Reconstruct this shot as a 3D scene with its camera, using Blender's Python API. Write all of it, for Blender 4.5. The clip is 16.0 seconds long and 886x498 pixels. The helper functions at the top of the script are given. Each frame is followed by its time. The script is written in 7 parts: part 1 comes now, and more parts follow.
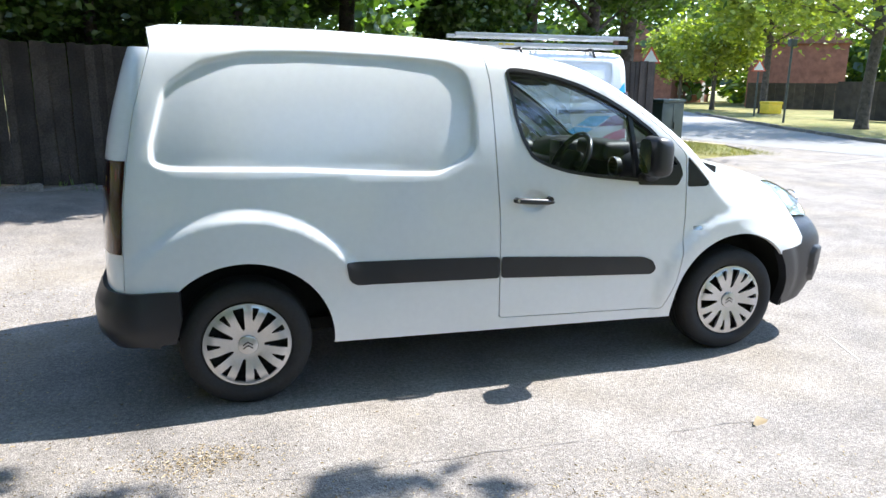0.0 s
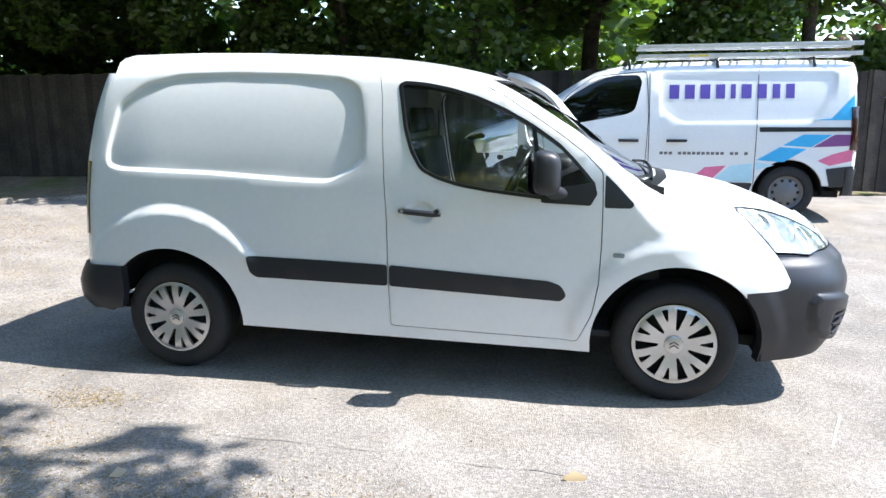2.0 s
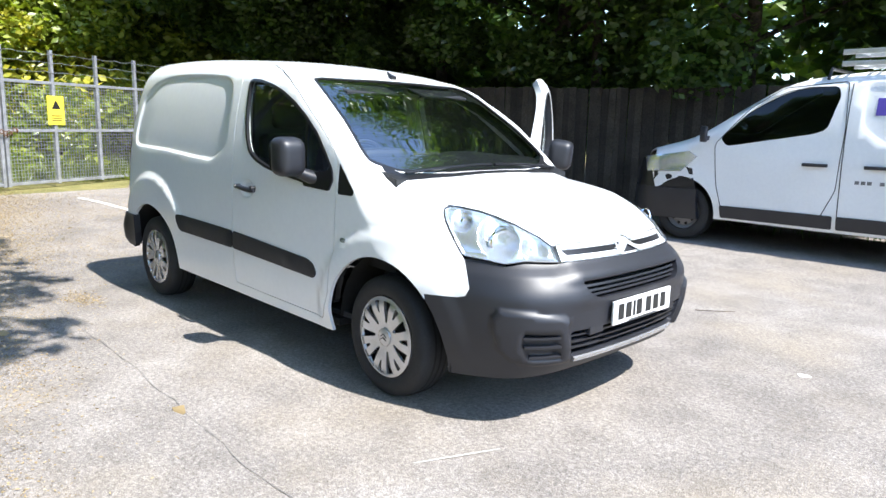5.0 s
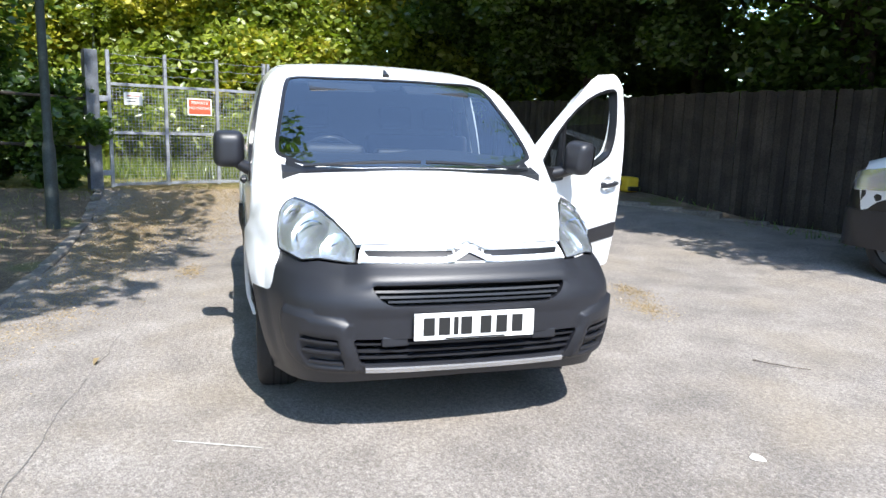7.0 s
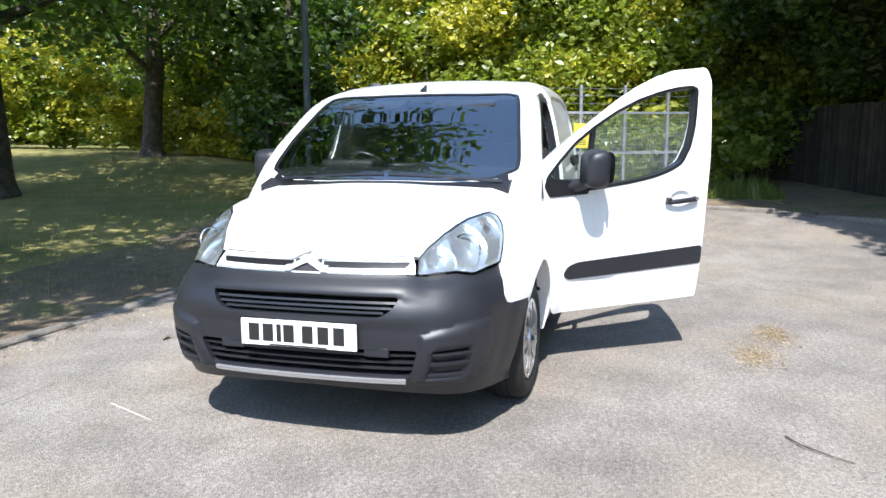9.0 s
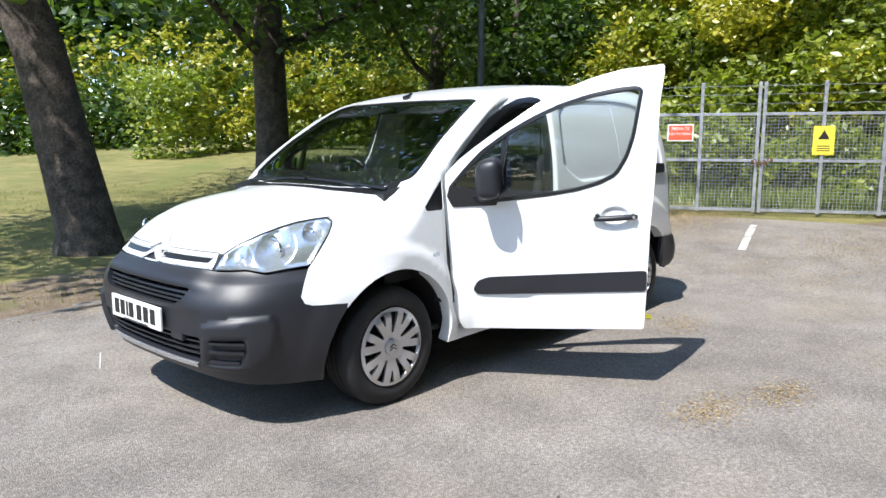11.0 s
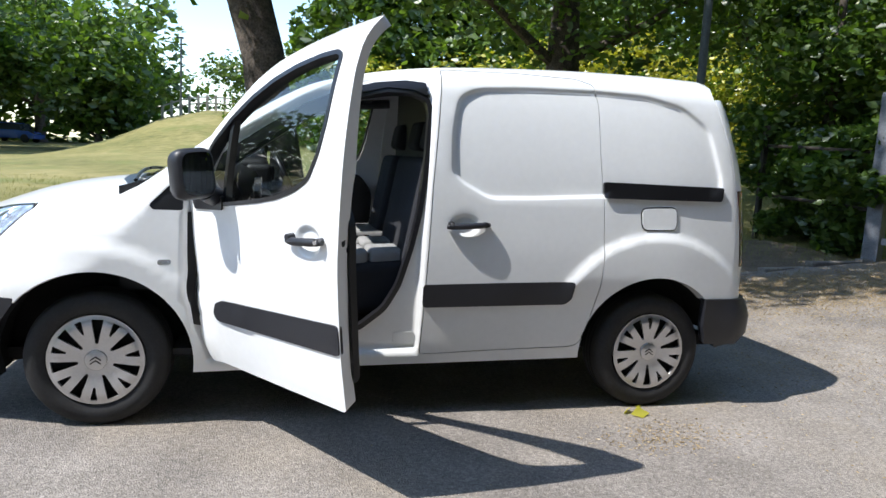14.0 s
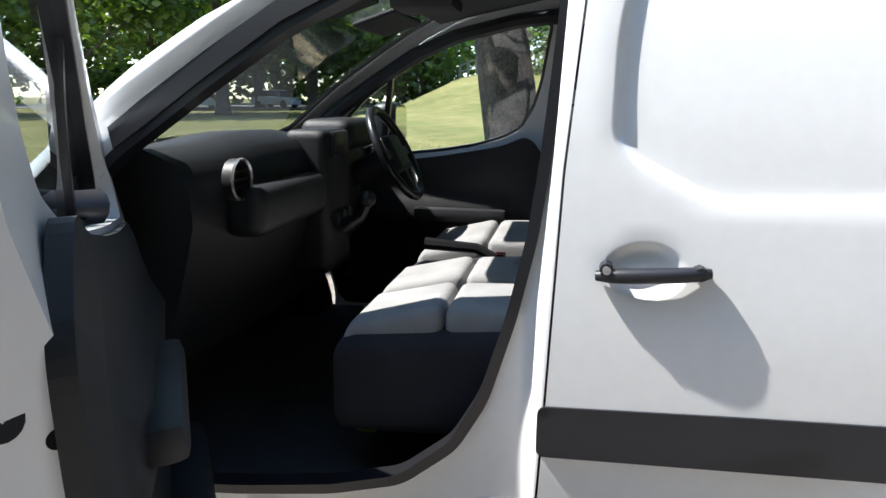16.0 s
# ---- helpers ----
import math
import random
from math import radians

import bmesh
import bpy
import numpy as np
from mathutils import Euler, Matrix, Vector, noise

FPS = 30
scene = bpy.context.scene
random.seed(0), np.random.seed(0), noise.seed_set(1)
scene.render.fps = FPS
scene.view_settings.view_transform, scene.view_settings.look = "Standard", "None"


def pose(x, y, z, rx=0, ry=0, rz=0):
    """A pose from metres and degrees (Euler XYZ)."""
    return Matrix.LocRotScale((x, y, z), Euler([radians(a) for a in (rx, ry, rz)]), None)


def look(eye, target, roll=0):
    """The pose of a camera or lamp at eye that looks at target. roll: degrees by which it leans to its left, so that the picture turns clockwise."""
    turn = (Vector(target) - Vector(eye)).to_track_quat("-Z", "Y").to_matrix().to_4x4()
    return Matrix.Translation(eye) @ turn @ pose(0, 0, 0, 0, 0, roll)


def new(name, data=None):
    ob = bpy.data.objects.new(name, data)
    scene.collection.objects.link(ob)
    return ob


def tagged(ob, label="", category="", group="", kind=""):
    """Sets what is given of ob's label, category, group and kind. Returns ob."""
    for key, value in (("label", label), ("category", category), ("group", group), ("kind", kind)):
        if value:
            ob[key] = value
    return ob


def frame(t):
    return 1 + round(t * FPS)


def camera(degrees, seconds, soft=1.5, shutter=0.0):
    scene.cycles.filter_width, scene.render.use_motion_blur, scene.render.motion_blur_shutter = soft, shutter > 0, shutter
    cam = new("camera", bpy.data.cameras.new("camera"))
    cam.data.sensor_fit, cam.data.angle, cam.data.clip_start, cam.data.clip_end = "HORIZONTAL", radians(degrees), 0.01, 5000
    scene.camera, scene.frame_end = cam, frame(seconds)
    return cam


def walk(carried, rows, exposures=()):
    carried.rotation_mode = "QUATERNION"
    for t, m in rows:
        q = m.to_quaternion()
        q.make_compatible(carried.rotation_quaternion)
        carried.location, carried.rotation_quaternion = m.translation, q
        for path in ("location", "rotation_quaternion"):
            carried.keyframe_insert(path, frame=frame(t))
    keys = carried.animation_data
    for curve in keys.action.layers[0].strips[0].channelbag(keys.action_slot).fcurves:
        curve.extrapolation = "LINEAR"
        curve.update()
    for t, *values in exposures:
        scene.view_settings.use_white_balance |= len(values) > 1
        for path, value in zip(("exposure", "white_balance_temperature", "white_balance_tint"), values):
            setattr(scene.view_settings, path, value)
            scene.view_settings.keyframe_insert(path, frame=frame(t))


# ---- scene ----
cam = camera(64.7, 16.0)

PATH = [
    (0, (-1.397, -4.12, 1.526), (-0.828, -2.259, 1.067), 0.6),
    (0.5, (-0.806, -4.287, 1.532), (-0.523, -2.343, 1.157), 1.4),
    (1, (-0.263, -4.369, 1.508), (-0.243, -2.406, 1.127), 0.1),
    (1.5, (0.295, -4.362, 1.488), (0.137, -2.4, 1.133), -0.9),
    (2, (0.874, -4.33, 1.493), (0.497, -2.409, 1.087), -0.3),
    (2.5, (1.447, -4.215, 1.454), (0.895, -2.317, 1.147), -0.5),
    (3, (2.025, -4.081, 1.43), (1.286, -2.248, 1.125), 1.1),
    (3.5, (2.567, -3.883, 1.434), (1.665, -2.123, 1.139), 0.8),
    (4, (3.059, -3.658, 1.398), (1.987, -2.005, 1.052), 1.6),
    (4.2, (3.239, -3.533, 1.388), (2.074, -1.944, 1.047), 2.2),
    (4.725, (3.736, -3.209, 1.368), (2.391, -1.738, 1.016), 1.6),
    (5.250, (4.152, -2.753, 1.347), (2.646, -1.430, 0.992), 1.1),
    (5.775, (4.471, -2.220, 1.329), (2.829, -1.082, 0.974), 0.5),
    (6.3, (4.677, -1.667, 1.316), (2.931, -0.759, 0.961), -0.1),
    (6.5, (4.749, -1.458, 1.327), (2.946, -0.663, 0.983), -1.3),
    (7, (4.944, -0.95, 1.313), (3.057, -0.38, 0.978), 1.7),
    (7.5, (5.005, -0.42, 1.296), (3.064, -0.098, 0.937), 1.0),
    (8, (5.039, 0.173, 1.314), (3.091, 0.242, 0.868), 1.2),
    (8.5, (4.957, 0.667, 1.252), (2.995, 0.5, 0.904), 0.9),
    (9, (4.869, 1.315, 1.3), (2.958, 0.804, 1.004), -0.3),
    (9.2, (4.757, 1.544, 1.29), (2.888, 0.925, 0.939), -0.2),
    (9.725, (4.592, 2.147, 1.291), (2.788, 1.259, 0.971), -0.1),
    (10.250, (4.337, 2.721, 1.305), (2.646, 1.618, 1.002), 0.0),
    (10.775, (3.978, 3.209, 1.321), (2.432, 1.935, 1.027), 0.1),
    (11.3, (3.504, 3.555, 1.324), (2.117, 2.142, 1.043), 0.2),
    (11.5, (3.32, 3.693, 1.338), (1.998, 2.217, 1.065), 0.3),
    (12, (2.78, 3.979, 1.33), (1.616, 2.375, 1.068), 1.3),
    (12.5, (2.28, 4.142, 1.308), (1.257, 2.44, 1.064), 2.1),
    (13, (1.727, 4.286, 1.316), (0.819, 2.521, 1.073), 2.7),
    (13.5, (1.165, 4.27, 1.31), (0.478, 2.407, 1.071), 2.2),
    (14, (0.623, 4.132, 1.297), (0.142, 2.209, 1.03), 3.1),
    (14.5, (0.204, 3.778, 1.291), (0.017, 1.809, 0.995), 3.8),
    (15, (-0.116, 3.331, 1.294), (-0.071, 1.356, 0.984), 3.9),
    (15.5, (-0.199, 2.772, 1.295), (0.061, 0.822, 0.936), 3.7),
    (16, (-0.152, 2.245, 1.289), (0.203, 0.322, 0.87), 0.5),
]
walk(cam, [(t, look(e, g, r)) for t, e, g, r in PATH],
     exposures=[(0, 2.0, 6100, 10), (4, 1.98, 6150, 10), (7, 1.66, 6200, 10), (9, 1.56, 6150, 10), (12.5, 1.18, 6250, 10), (14.5, 1.22, 6250, 10), (15.5, 1.46, 6300, 10), (16, 1.90, 6350, 10)])

# ---------------------------------------------------------------- light
SUN = Vector((0.712, 0.103, 1.0)).normalized()
world = bpy.data.worlds.new("sky")
world.use_nodes = True
scene.world = world
sky = world.node_tree.nodes.new("ShaderNodeTexSky")
sky.sky_type, sky.sun_disc = "NISHITA", False
sky.sun_elevation = math.asin(SUN.z)
sky.sun_rotation = math.atan2(SUN.x, SUN.y)
sky.air_density, sky.dust_density = 1.0, 0.25
world.node_tree.links.new(sky.outputs[0], world.node_tree.nodes["Background"].inputs[0])
world.node_tree.nodes["Background"].inputs[1].default_value = 0.14
sun = new("sun", bpy.data.lights.new("sun", "SUN"))
sun.data.energy, sun.data.angle, sun.data.color = 3.25, radians(0.55), (1.0, 0.955, 0.89)
sun.matrix_world = look(SUN * 30, (0, 0, 0))

# ---------------------------------------------------------------- materials


def material(name, color, rough=0.5, metal=0.0, spread=0.12, scale=6.0, fine=60.0, bump=0.0, coat=0.0, second=None, share=0.5, random=0.0, spec=0.5):
    """A surface: base colour varied by a broad and a fine noise in world size, optional second colour in patches, fine relief."""
    m = bpy.data.materials.new(name)
    m.use_nodes = True
    n, l = m.node_tree.nodes, m.node_tree.links
    b = n["Principled BSDF"]
    b.inputs["Roughness"].default_value, b.inputs["Metallic"].default_value = rough, metal
    b.inputs["Specular IOR Level"].default_value = spec
    b.inputs["Coat Weight"].default_value, b.inputs["Coat Roughness"].default_value = coat, 0.03
    at = n.new("ShaderNodeNewGeometry").outputs["Position"]
    broad, small = n.new("ShaderNodeTexNoise"), n.new("ShaderNodeTexNoise")
    for tex, sc, det in ((broad, scale, 4.0), (small, fine, 3.0)):
        tex.inputs["Scale"].default_value, tex.inputs["Detail"].default_value = sc, det
        l.new(at, tex.inputs["Vector"])
    c = Vector(color)
    ramp = n.new("ShaderNodeValToRGB")
    ramp.color_ramp.elements[0].position, ramp.color_ramp.elements[1].position = 0.3, 0.7
    lo = c * (1 - spread)
    hi = c * (1 + spread)
    if second:
        hi = Vector(second)
        ramp.color_ramp.elements[0].position, ramp.color_ramp.elements[1].position = share - 0.12, share + 0.12
    ramp.color_ramp.elements[0].color, ramp.color_ramp.elements[1].color = (*lo, 1), (*hi, 1)
    l.new(broad.outputs[0], ramp.inputs[0])
    out = ramp.outputs[0]
    k = n.new("ShaderNodeMapRange")
    k.inputs["From Min"].default_value, k.inputs["From Max"].default_value = 0.3, 0.7
    k.inputs["To Min"].default_value, k.inputs["To Max"].default_value = 1 - spread, 1 + spread
    l.new(small.outputs[0], k.inputs[0])
    mul = n.new("ShaderNodeVectorMath")
    mul.operation = "SCALE"
    l.new(out, mul.inputs[0]), l.new(k.outputs[0], mul.inputs["Scale"])
    out = mul.outputs[0]
    if random:
        info = n.new("ShaderNodeObjectInfo")
        isle = n.new("ShaderNodeNewGeometry")
        add = n.new("ShaderNodeMath")
        l.new(info.outputs["Random"], add.inputs[0]), l.new(isle.outputs["Random Per Island"], add.inputs[1])
        fr = n.new("ShaderNodeMath")
        fr.operation = "FRACT"
        l.new(add.outputs[0], fr.inputs[0])
        r = n.new("ShaderNodeMapRange")
        r.inputs["To Min"].default_value, r.inputs["To Max"].default_value = 1 - random, 1 + random
        l.new(fr.outputs[0], r.inputs[0])
        mul2 = n.new("ShaderNodeVectorMath")
        mul2.operation = "SCALE"
        l.new(out, mul2.inputs[0]), l.new(r.outputs[0], mul2.inputs["Scale"])
        out = mul2.outputs[0]
    l.new(out, b.inputs["Base Color"])
    if bump:
        bp = n.new("ShaderNodeBump")
        bp.inputs["Strength"].default_value, bp.inputs["Distance"].default_value = min(1.0, bump), 0.01
        l.new(small.outputs[0], bp.inputs["Height"]), l.new(bp.outputs[0], b.inputs["Normal"])
    return m


def glass(name, tint, rough=0.0, base=0.06):
    """Thin pane: clear transmission with a mirror gloss on top, the same from both sides."""
    m = bpy.data.materials.new(name)
    m.use_nodes = True
    n, l = m.node_tree.nodes, m.node_tree.links
    n.remove(n["Principled BSDF"])
    tr, gl, mix, fr = n.new("ShaderNodeBsdfTransparent"), n.new("ShaderNodeBsdfGlossy"), n.new("ShaderNodeMixShader"), n.new("ShaderNodeLayerWeight")
    tr.inputs[0].default_value = (*tint, 1)
    gl.inputs["Roughness"].default_value = rough
    fr.inputs["Blend"].default_value = 0.5
    pw, mad = n.new("ShaderNodeMath"), n.new("ShaderNodeMath")
    pw.operation, mad.operation = "POWER", "MULTIPLY_ADD"
    pw.inputs[1].default_value = 4.0
    mad.inputs[1].default_value, mad.inputs[2].default_value = 1 - base, base
    l.new(fr.outputs["Facing"], pw.inputs[0]), l.new(pw.outputs[0], mad.inputs[0])
    l.new(mad.outputs[0], mix.inputs[0]), l.new(tr.outputs[0], mix.inputs[1]), l.new(gl.outputs[0], mix.inputs[2])
    l.new(mix.outputs[0], n["Material Output"].inputs[0])
    return m


PAINT = material("white_paint", (0.80, 0.81, 0.81), 0.28, spread=0.015, scale=2.5, fine=30, coat=0.6)
PLASTIC = material("grey_plastic", (0.016, 0.017, 0.022), 0.44, spread=0.12, fine=400, bump=0.06, spec=0.52)
TRIM = material("black_trim", (0.012, 0.012, 0.014), 0.30, spread=0.1, fine=200)
RUBBER = material("tyre_rubber", (0.014, 0.014, 0.015), 0.75, spread=0.2, scale=12, fine=90, bump=0.1)
VOID = material("underbody_black", (0.008, 0.008, 0.008), 0.9, spread=0.3)
SILVER = material("wheel_silver", (0.56, 0.56, 0.57), 0.27, metal=0.7, spread=0.05, fine=120)
CHROME = material("chrome", (0.78, 0.79, 0.80), 0.08, metal=1.0, spread=0.02)
REFLECTOR = material("lamp_reflector", (0.80, 0.82, 0.85), 0.18, metal=0.78, spread=0.03)
MIRROR = material("mirror_glass", (0.8, 0.82, 0.84), 0.01, metal=1.0, spread=0.0)
GLASS = glass("window_glass", (0.82, 0.89, 0.88), base=0.10)
SCREEN = glass("windscreen_glass", (0.70, 0.78, 0.78), base=0.30)
LENS = glass("lamp_lens", (0.92, 0.94, 0.95))
RED_LENS = material("red_lens", (0.030, 0.003, 0.003), 0.12, spread=0.1, coat=0.8)
PLATE = material("plate_white", (0.80, 0.80, 0.77), 0.35, spread=0.02)
BLACK_INK = material("black_ink", (0.015, 0.015, 0.015), 0.5, spread=0.05)
DASH = material("dash_plastic", (0.009, 0.010, 0.012), 0.55, spread=0.1, fine=500, bump=0.15)
DASH_GREY = material("dash_grey", (0.018, 0.019, 0.022), 0.5, spread=0.1, fine=500, bump=0.1)
CLOTH = material("seat_cloth_dark", (0.016, 0.017, 0.022), 0.9, spread=0.25, fine=700, bump=0.3)
CLOTH_GREY = material("seat_cloth_grey", (0.27, 0.27, 0.27), 0.9, spread=0.15, fine=600, bump=0.3)
LINER = material("headliner", (0.10, 0.10, 0.105), 0.9, spread=0.08, fine=300, bump=0.1)
CARPET = material("carpet", (0.028, 0.028, 0.030), 0.95, spread=0.3, fine=300, bump=0.4)

# ---------------------------------------------------------------- builders


def mesh_object(name, verts, faces, mat, parent=None, label="", normals=None, smooth=True):
    me = bpy.data.meshes.new(name)
    me.from_pydata([tuple(map(float, v)) for v in verts], [], [tuple(map(int, f)) for f in faces])
    me.materials.append(mat)
    if smooth:
        me.polygons.foreach_set("use_smooth", [True] * len(me.polygons))
    if normals is not None:
        me.normals_split_custom_set_from_vertices([tuple(map(float, v)) for v in normals])
    me.update()
    ob = new(name, me)
    ob.parent = parent
    if label:
        tagged(ob, label)
    return ob


def part(name, bm, mat, parent=None, label="", smooth=False):
    """Links a bmesh as one mesh object under a thing or a part."""
    me = bpy.data.meshes.new(name)
    bmesh.ops.recalc_face_normals(bm, faces=bm.faces)
    for f in bm.faces:
        f.smooth = smooth
    bm.to_mesh(me)
    bm.free()
    me.materials.append(mat)
    if smooth:
        me.set_sharp_from_angle(angle=radians(40))
    ob = new(name, me)
    ob.parent = parent
    if label:
        tagged(ob, label)
    return ob


def thing(name, label, category, at=(0, 0, 0), group="", kind=""):
    ob = new(name)
    ob.empty_display_size = 0.1
    ob.location = at
    return tagged(ob, label, category, group, kind)


def add_box(bm, x0, x1, y0, y1, z0, z1, bevel=0.0, m=None, seg=2):
    r = bmesh.ops.create_cube(bm, size=1)
    vs = r["verts"]
    for v in vs:
        v.co = Vector(((x0 + x1) / 2 + v.co.x * (x1 - x0), (y0 + y1) / 2 + v.co.y * (y1 - y0), (z0 + z1) / 2 + v.co.z * (z1 - z0)))
    if bevel:
        es = {e for v in vs for e in v.link_edges}
        g = bmesh.ops.bevel(bm, geom=list(es), offset=bevel, segments=seg, profile=0.6, affect="EDGES")
        vs = list({v for f in g["faces"] for v in f.verts} | {v for v in vs if v.is_valid})
    if m is not None:
        for v in vs:
            v.co = m @ v.co
    return vs


def add_tube(bm, pts, radii, sides=10, cap=True, squash=None):
    """A tube along points with a radius for each."""
    pts = [Vector(p) for p in pts]
    if not hasattr(radii, "__len__"):
        radii = [radii] * len(pts)
    rings, side = [], None
    for i, p in enumerate(pts):
        d = (pts[min(i + 1, len(pts) - 1)] - pts[max(i - 1, 0)]).normalized()
        if side is None:
            side = d.orthogonal().normalized()
        side = (side - d * side.dot(d)).normalized()
        other = d.cross(side)
        rings.append([bm.verts.new(p + (side * math.cos(a) + other * math.sin(a)) * radii[i]) for a in (2 * math.pi * k / sides for k in range(sides))])
    for a, b in zip(rings, rings[1:]):
        for k in range(sides):
            bm.faces.new((a[k], a[(k + 1) % sides], b[(k + 1) % sides], b[k]))
    if cap:
        bm.faces.new(rings[0][::-1]), bm.faces.new(rings[-1])
    return rings


def add_lathe(bm, profile, center, axis="Y", sides=48, flip=1):
    """Revolve (radius, along) points round an axis through center."""
    rings = []
    for r, h in profile:
        ring = []
        for k in range(sides):
            a = 2 * math.pi * k / sides
            u, v = r * math.cos(a), r * math.sin(a)
            p = {"Y": (u, h * flip, v), "Z": (u, v, h), "X": (h * flip, u, v)}[axis]
            ring.append(bm.verts.new(Vector(center) + Vector(p)))
        rings.append(ring)
    for a, b in zip(rings, rings[1:]):
        for k in range(sides):
            bm.faces.new((a[k], a[(k + 1) % sides], b[(k + 1) % sides], b[k]))
    return rings


def pchip(xs, ys):
    """Smooth curve through control points without overshoot."""
    xs, ys = np.array(xs, float), np.array(ys, float)
    h, d = np.diff(xs), np.diff(ys) / np.diff(xs)
    s = np.zeros_like(xs)
    for i in range(1, len(xs) - 1):
        if d[i - 1] * d[i] > 0:
            w1, w2 = 2 * h[i] + h[i - 1], h[i] + 2 * h[i - 1]
            s[i] = (w1 + w2) / (w1 / d[i - 1] + w2 / d[i])
    s[0], s[-1] = d[0], d[-1]

    def at(x):
        x = np.clip(np.asarray(x, float), xs[0] - 1.0, xs[-1] + 1.0)
        i = np.clip(np.searchsorted(xs, x) - 1, 0, len(xs) - 2)
        t = (x - xs[i]) / h[i]
        inside = (2 * t**3 - 3 * t**2 + 1) * ys[i] + (t**3 - 2 * t**2 + t) * h[i] * s[i] + (-2 * t**3 + 3 * t**2) * ys[i + 1] + (t**3 - t**2) * h[i] * s[i + 1]
        return np.where(t < 0, ys[0] + s[0] * (x - xs[0]), np.where(t > 1, ys[-1] + s[-1] * (x - xs[-1]), inside))

    return at


def smooth_step(a, b, x):
    t = np.clip((np.asarray(x, float) - a) / (b - a), 0, 1)
    return t * t * (3 - 2 * t)


def dense(pts, step=0.03, closed=True, rounded=0.0):
    """Points along a polygon at even small steps, its corners rounded by a radius."""
    pts = [np.array(p, float) for p in pts]
    if rounded:
        out, n = [], len(pts)
        for i, p in enumerate(pts):
            a, b = pts[i - 1] - p, pts[(i + 1) % n] - p
            la, lb = np.linalg.norm(a), np.linalg.norm(b)
            k = min(rounded, 0.45 * la, 0.45 * lb)
            p0, p1 = p + a / la * k, p + b / lb * k
            out += [(1 - t) ** 2 * p0 + 2 * t * (1 - t) * p + t * t * p1 for t in np.linspace(0, 1, 6)]
        pts = out
    ring = pts + [pts[0]] if closed else pts
    out = []
    for a, b in zip(ring, ring[1:]):
        k = max(1, int(np.ceil(np.linalg.norm(b - a) / step)))
        out += [a + (b - a) * j / k for j in range(k)]
    if not closed:
        out.append(ring[-1])
    return np.array(out)


def inside(poly, p):
    """Which of the points p lie in the polygon."""
    poly, p = np.asarray(poly), np.asarray(p)
    a, b = poly, np.roll(poly, -1, axis=0)
    x, y = p[:, 0:1], p[:, 1:2]
    cond = (a[None, :, 1] > y) != (b[None, :, 1] > y)
    den = np.where(b[:, 1] == a[:, 1], 1e-12, b[:, 1] - a[:, 1])
    cross = (b[None, :, 0] - a[None, :, 0]) * (y - a[None, :, 1]) / den[None] + a[None, :, 0]
    return (np.sum(cond & (x < cross), axis=1) % 2) == 1


def edge_distance(poly, p):
    poly, p = np.asarray(poly), np.asarray(p)
    a, b = poly, np.roll(poly, -1, axis=0)
    ab = b - a
    best = np.full(len(p), 9.0)
    for i in range(len(a)):
        t = np.clip(((p - a[i]) @ ab[i]) / max(1e-12, ab[i] @ ab[i]), 0, 1)
        best = np.minimum(best, np.linalg.norm(p - a[i] - t[:, None] * ab[i], axis=1))
    return best


def grow(poly, d):
    """The polygon moved outwards by d."""
    poly = np.asarray(poly, float)
    area = np.sum(poly[:, 0] * np.roll(poly[:, 1], -1) - np.roll(poly[:, 0], -1) * poly[:, 1])
    e = np.roll(poly, -1, axis=0) - np.roll(poly, 1, axis=0)
    nrm = np.stack([e[:, 1], -e[:, 0]], 1) * (1 if area > 0 else -1)
    return poly + d * nrm / np.maximum(np.linalg.norm(nrm, axis=1, keepdims=True), 1e-9)


def sheet(outline, holes, grid, extra=()):
    """Triangles filling an outline less its holes, on a grid of that spacing: 2D points and triangles."""
    from mathutils.geometry import delaunay_2d_cdt
    loops = [np.asarray(outline)] + [np.asarray(h) for h in holes] + [np.asarray(h) for h in extra]
    lo, hi = loops[0].min(0), loops[0].max(0)
    gx, gy = np.meshgrid(np.arange(lo[0] + grid * 0.5, hi[0], grid), np.arange(lo[1] + grid * 0.5, hi[1], grid))
    gp = np.stack([gx.ravel(), gy.ravel()], 1)
    if len(gp):
        keep = inside(loops[0], gp)
        for h in loops:
            keep &= edge_distance(h, gp) > grid * 0.3
        for h in holes:
            keep &= ~inside(h, gp)
        gp = gp[keep]
    verts, edges, k = [], [], 0
    for lp in loops:
        verts += [Vector(p) for p in lp]
        edges += [(k + i, k + (i + 1) % len(lp)) for i in range(len(lp))]
        k += len(lp)
    verts += [Vector(p) for p in gp]
    v, _, f, *_ = delaunay_2d_cdt(verts, edges, [], 0, 1e-6)
    v = np.array([tuple(p) for p in v])
    f = np.array([t for t in f if len(t) == 3])
    c = v[f].mean(axis=1)
    keep = inside(loops[0], c)
    for h in holes:
        keep &= ~inside(h, c)
    f = f[keep]
    area = np.abs(np.cross(v[f[:, 1]] - v[f[:, 0]], v[f[:, 2]] - v[f[:, 0]]))
    return v, f[area > 1e-9]


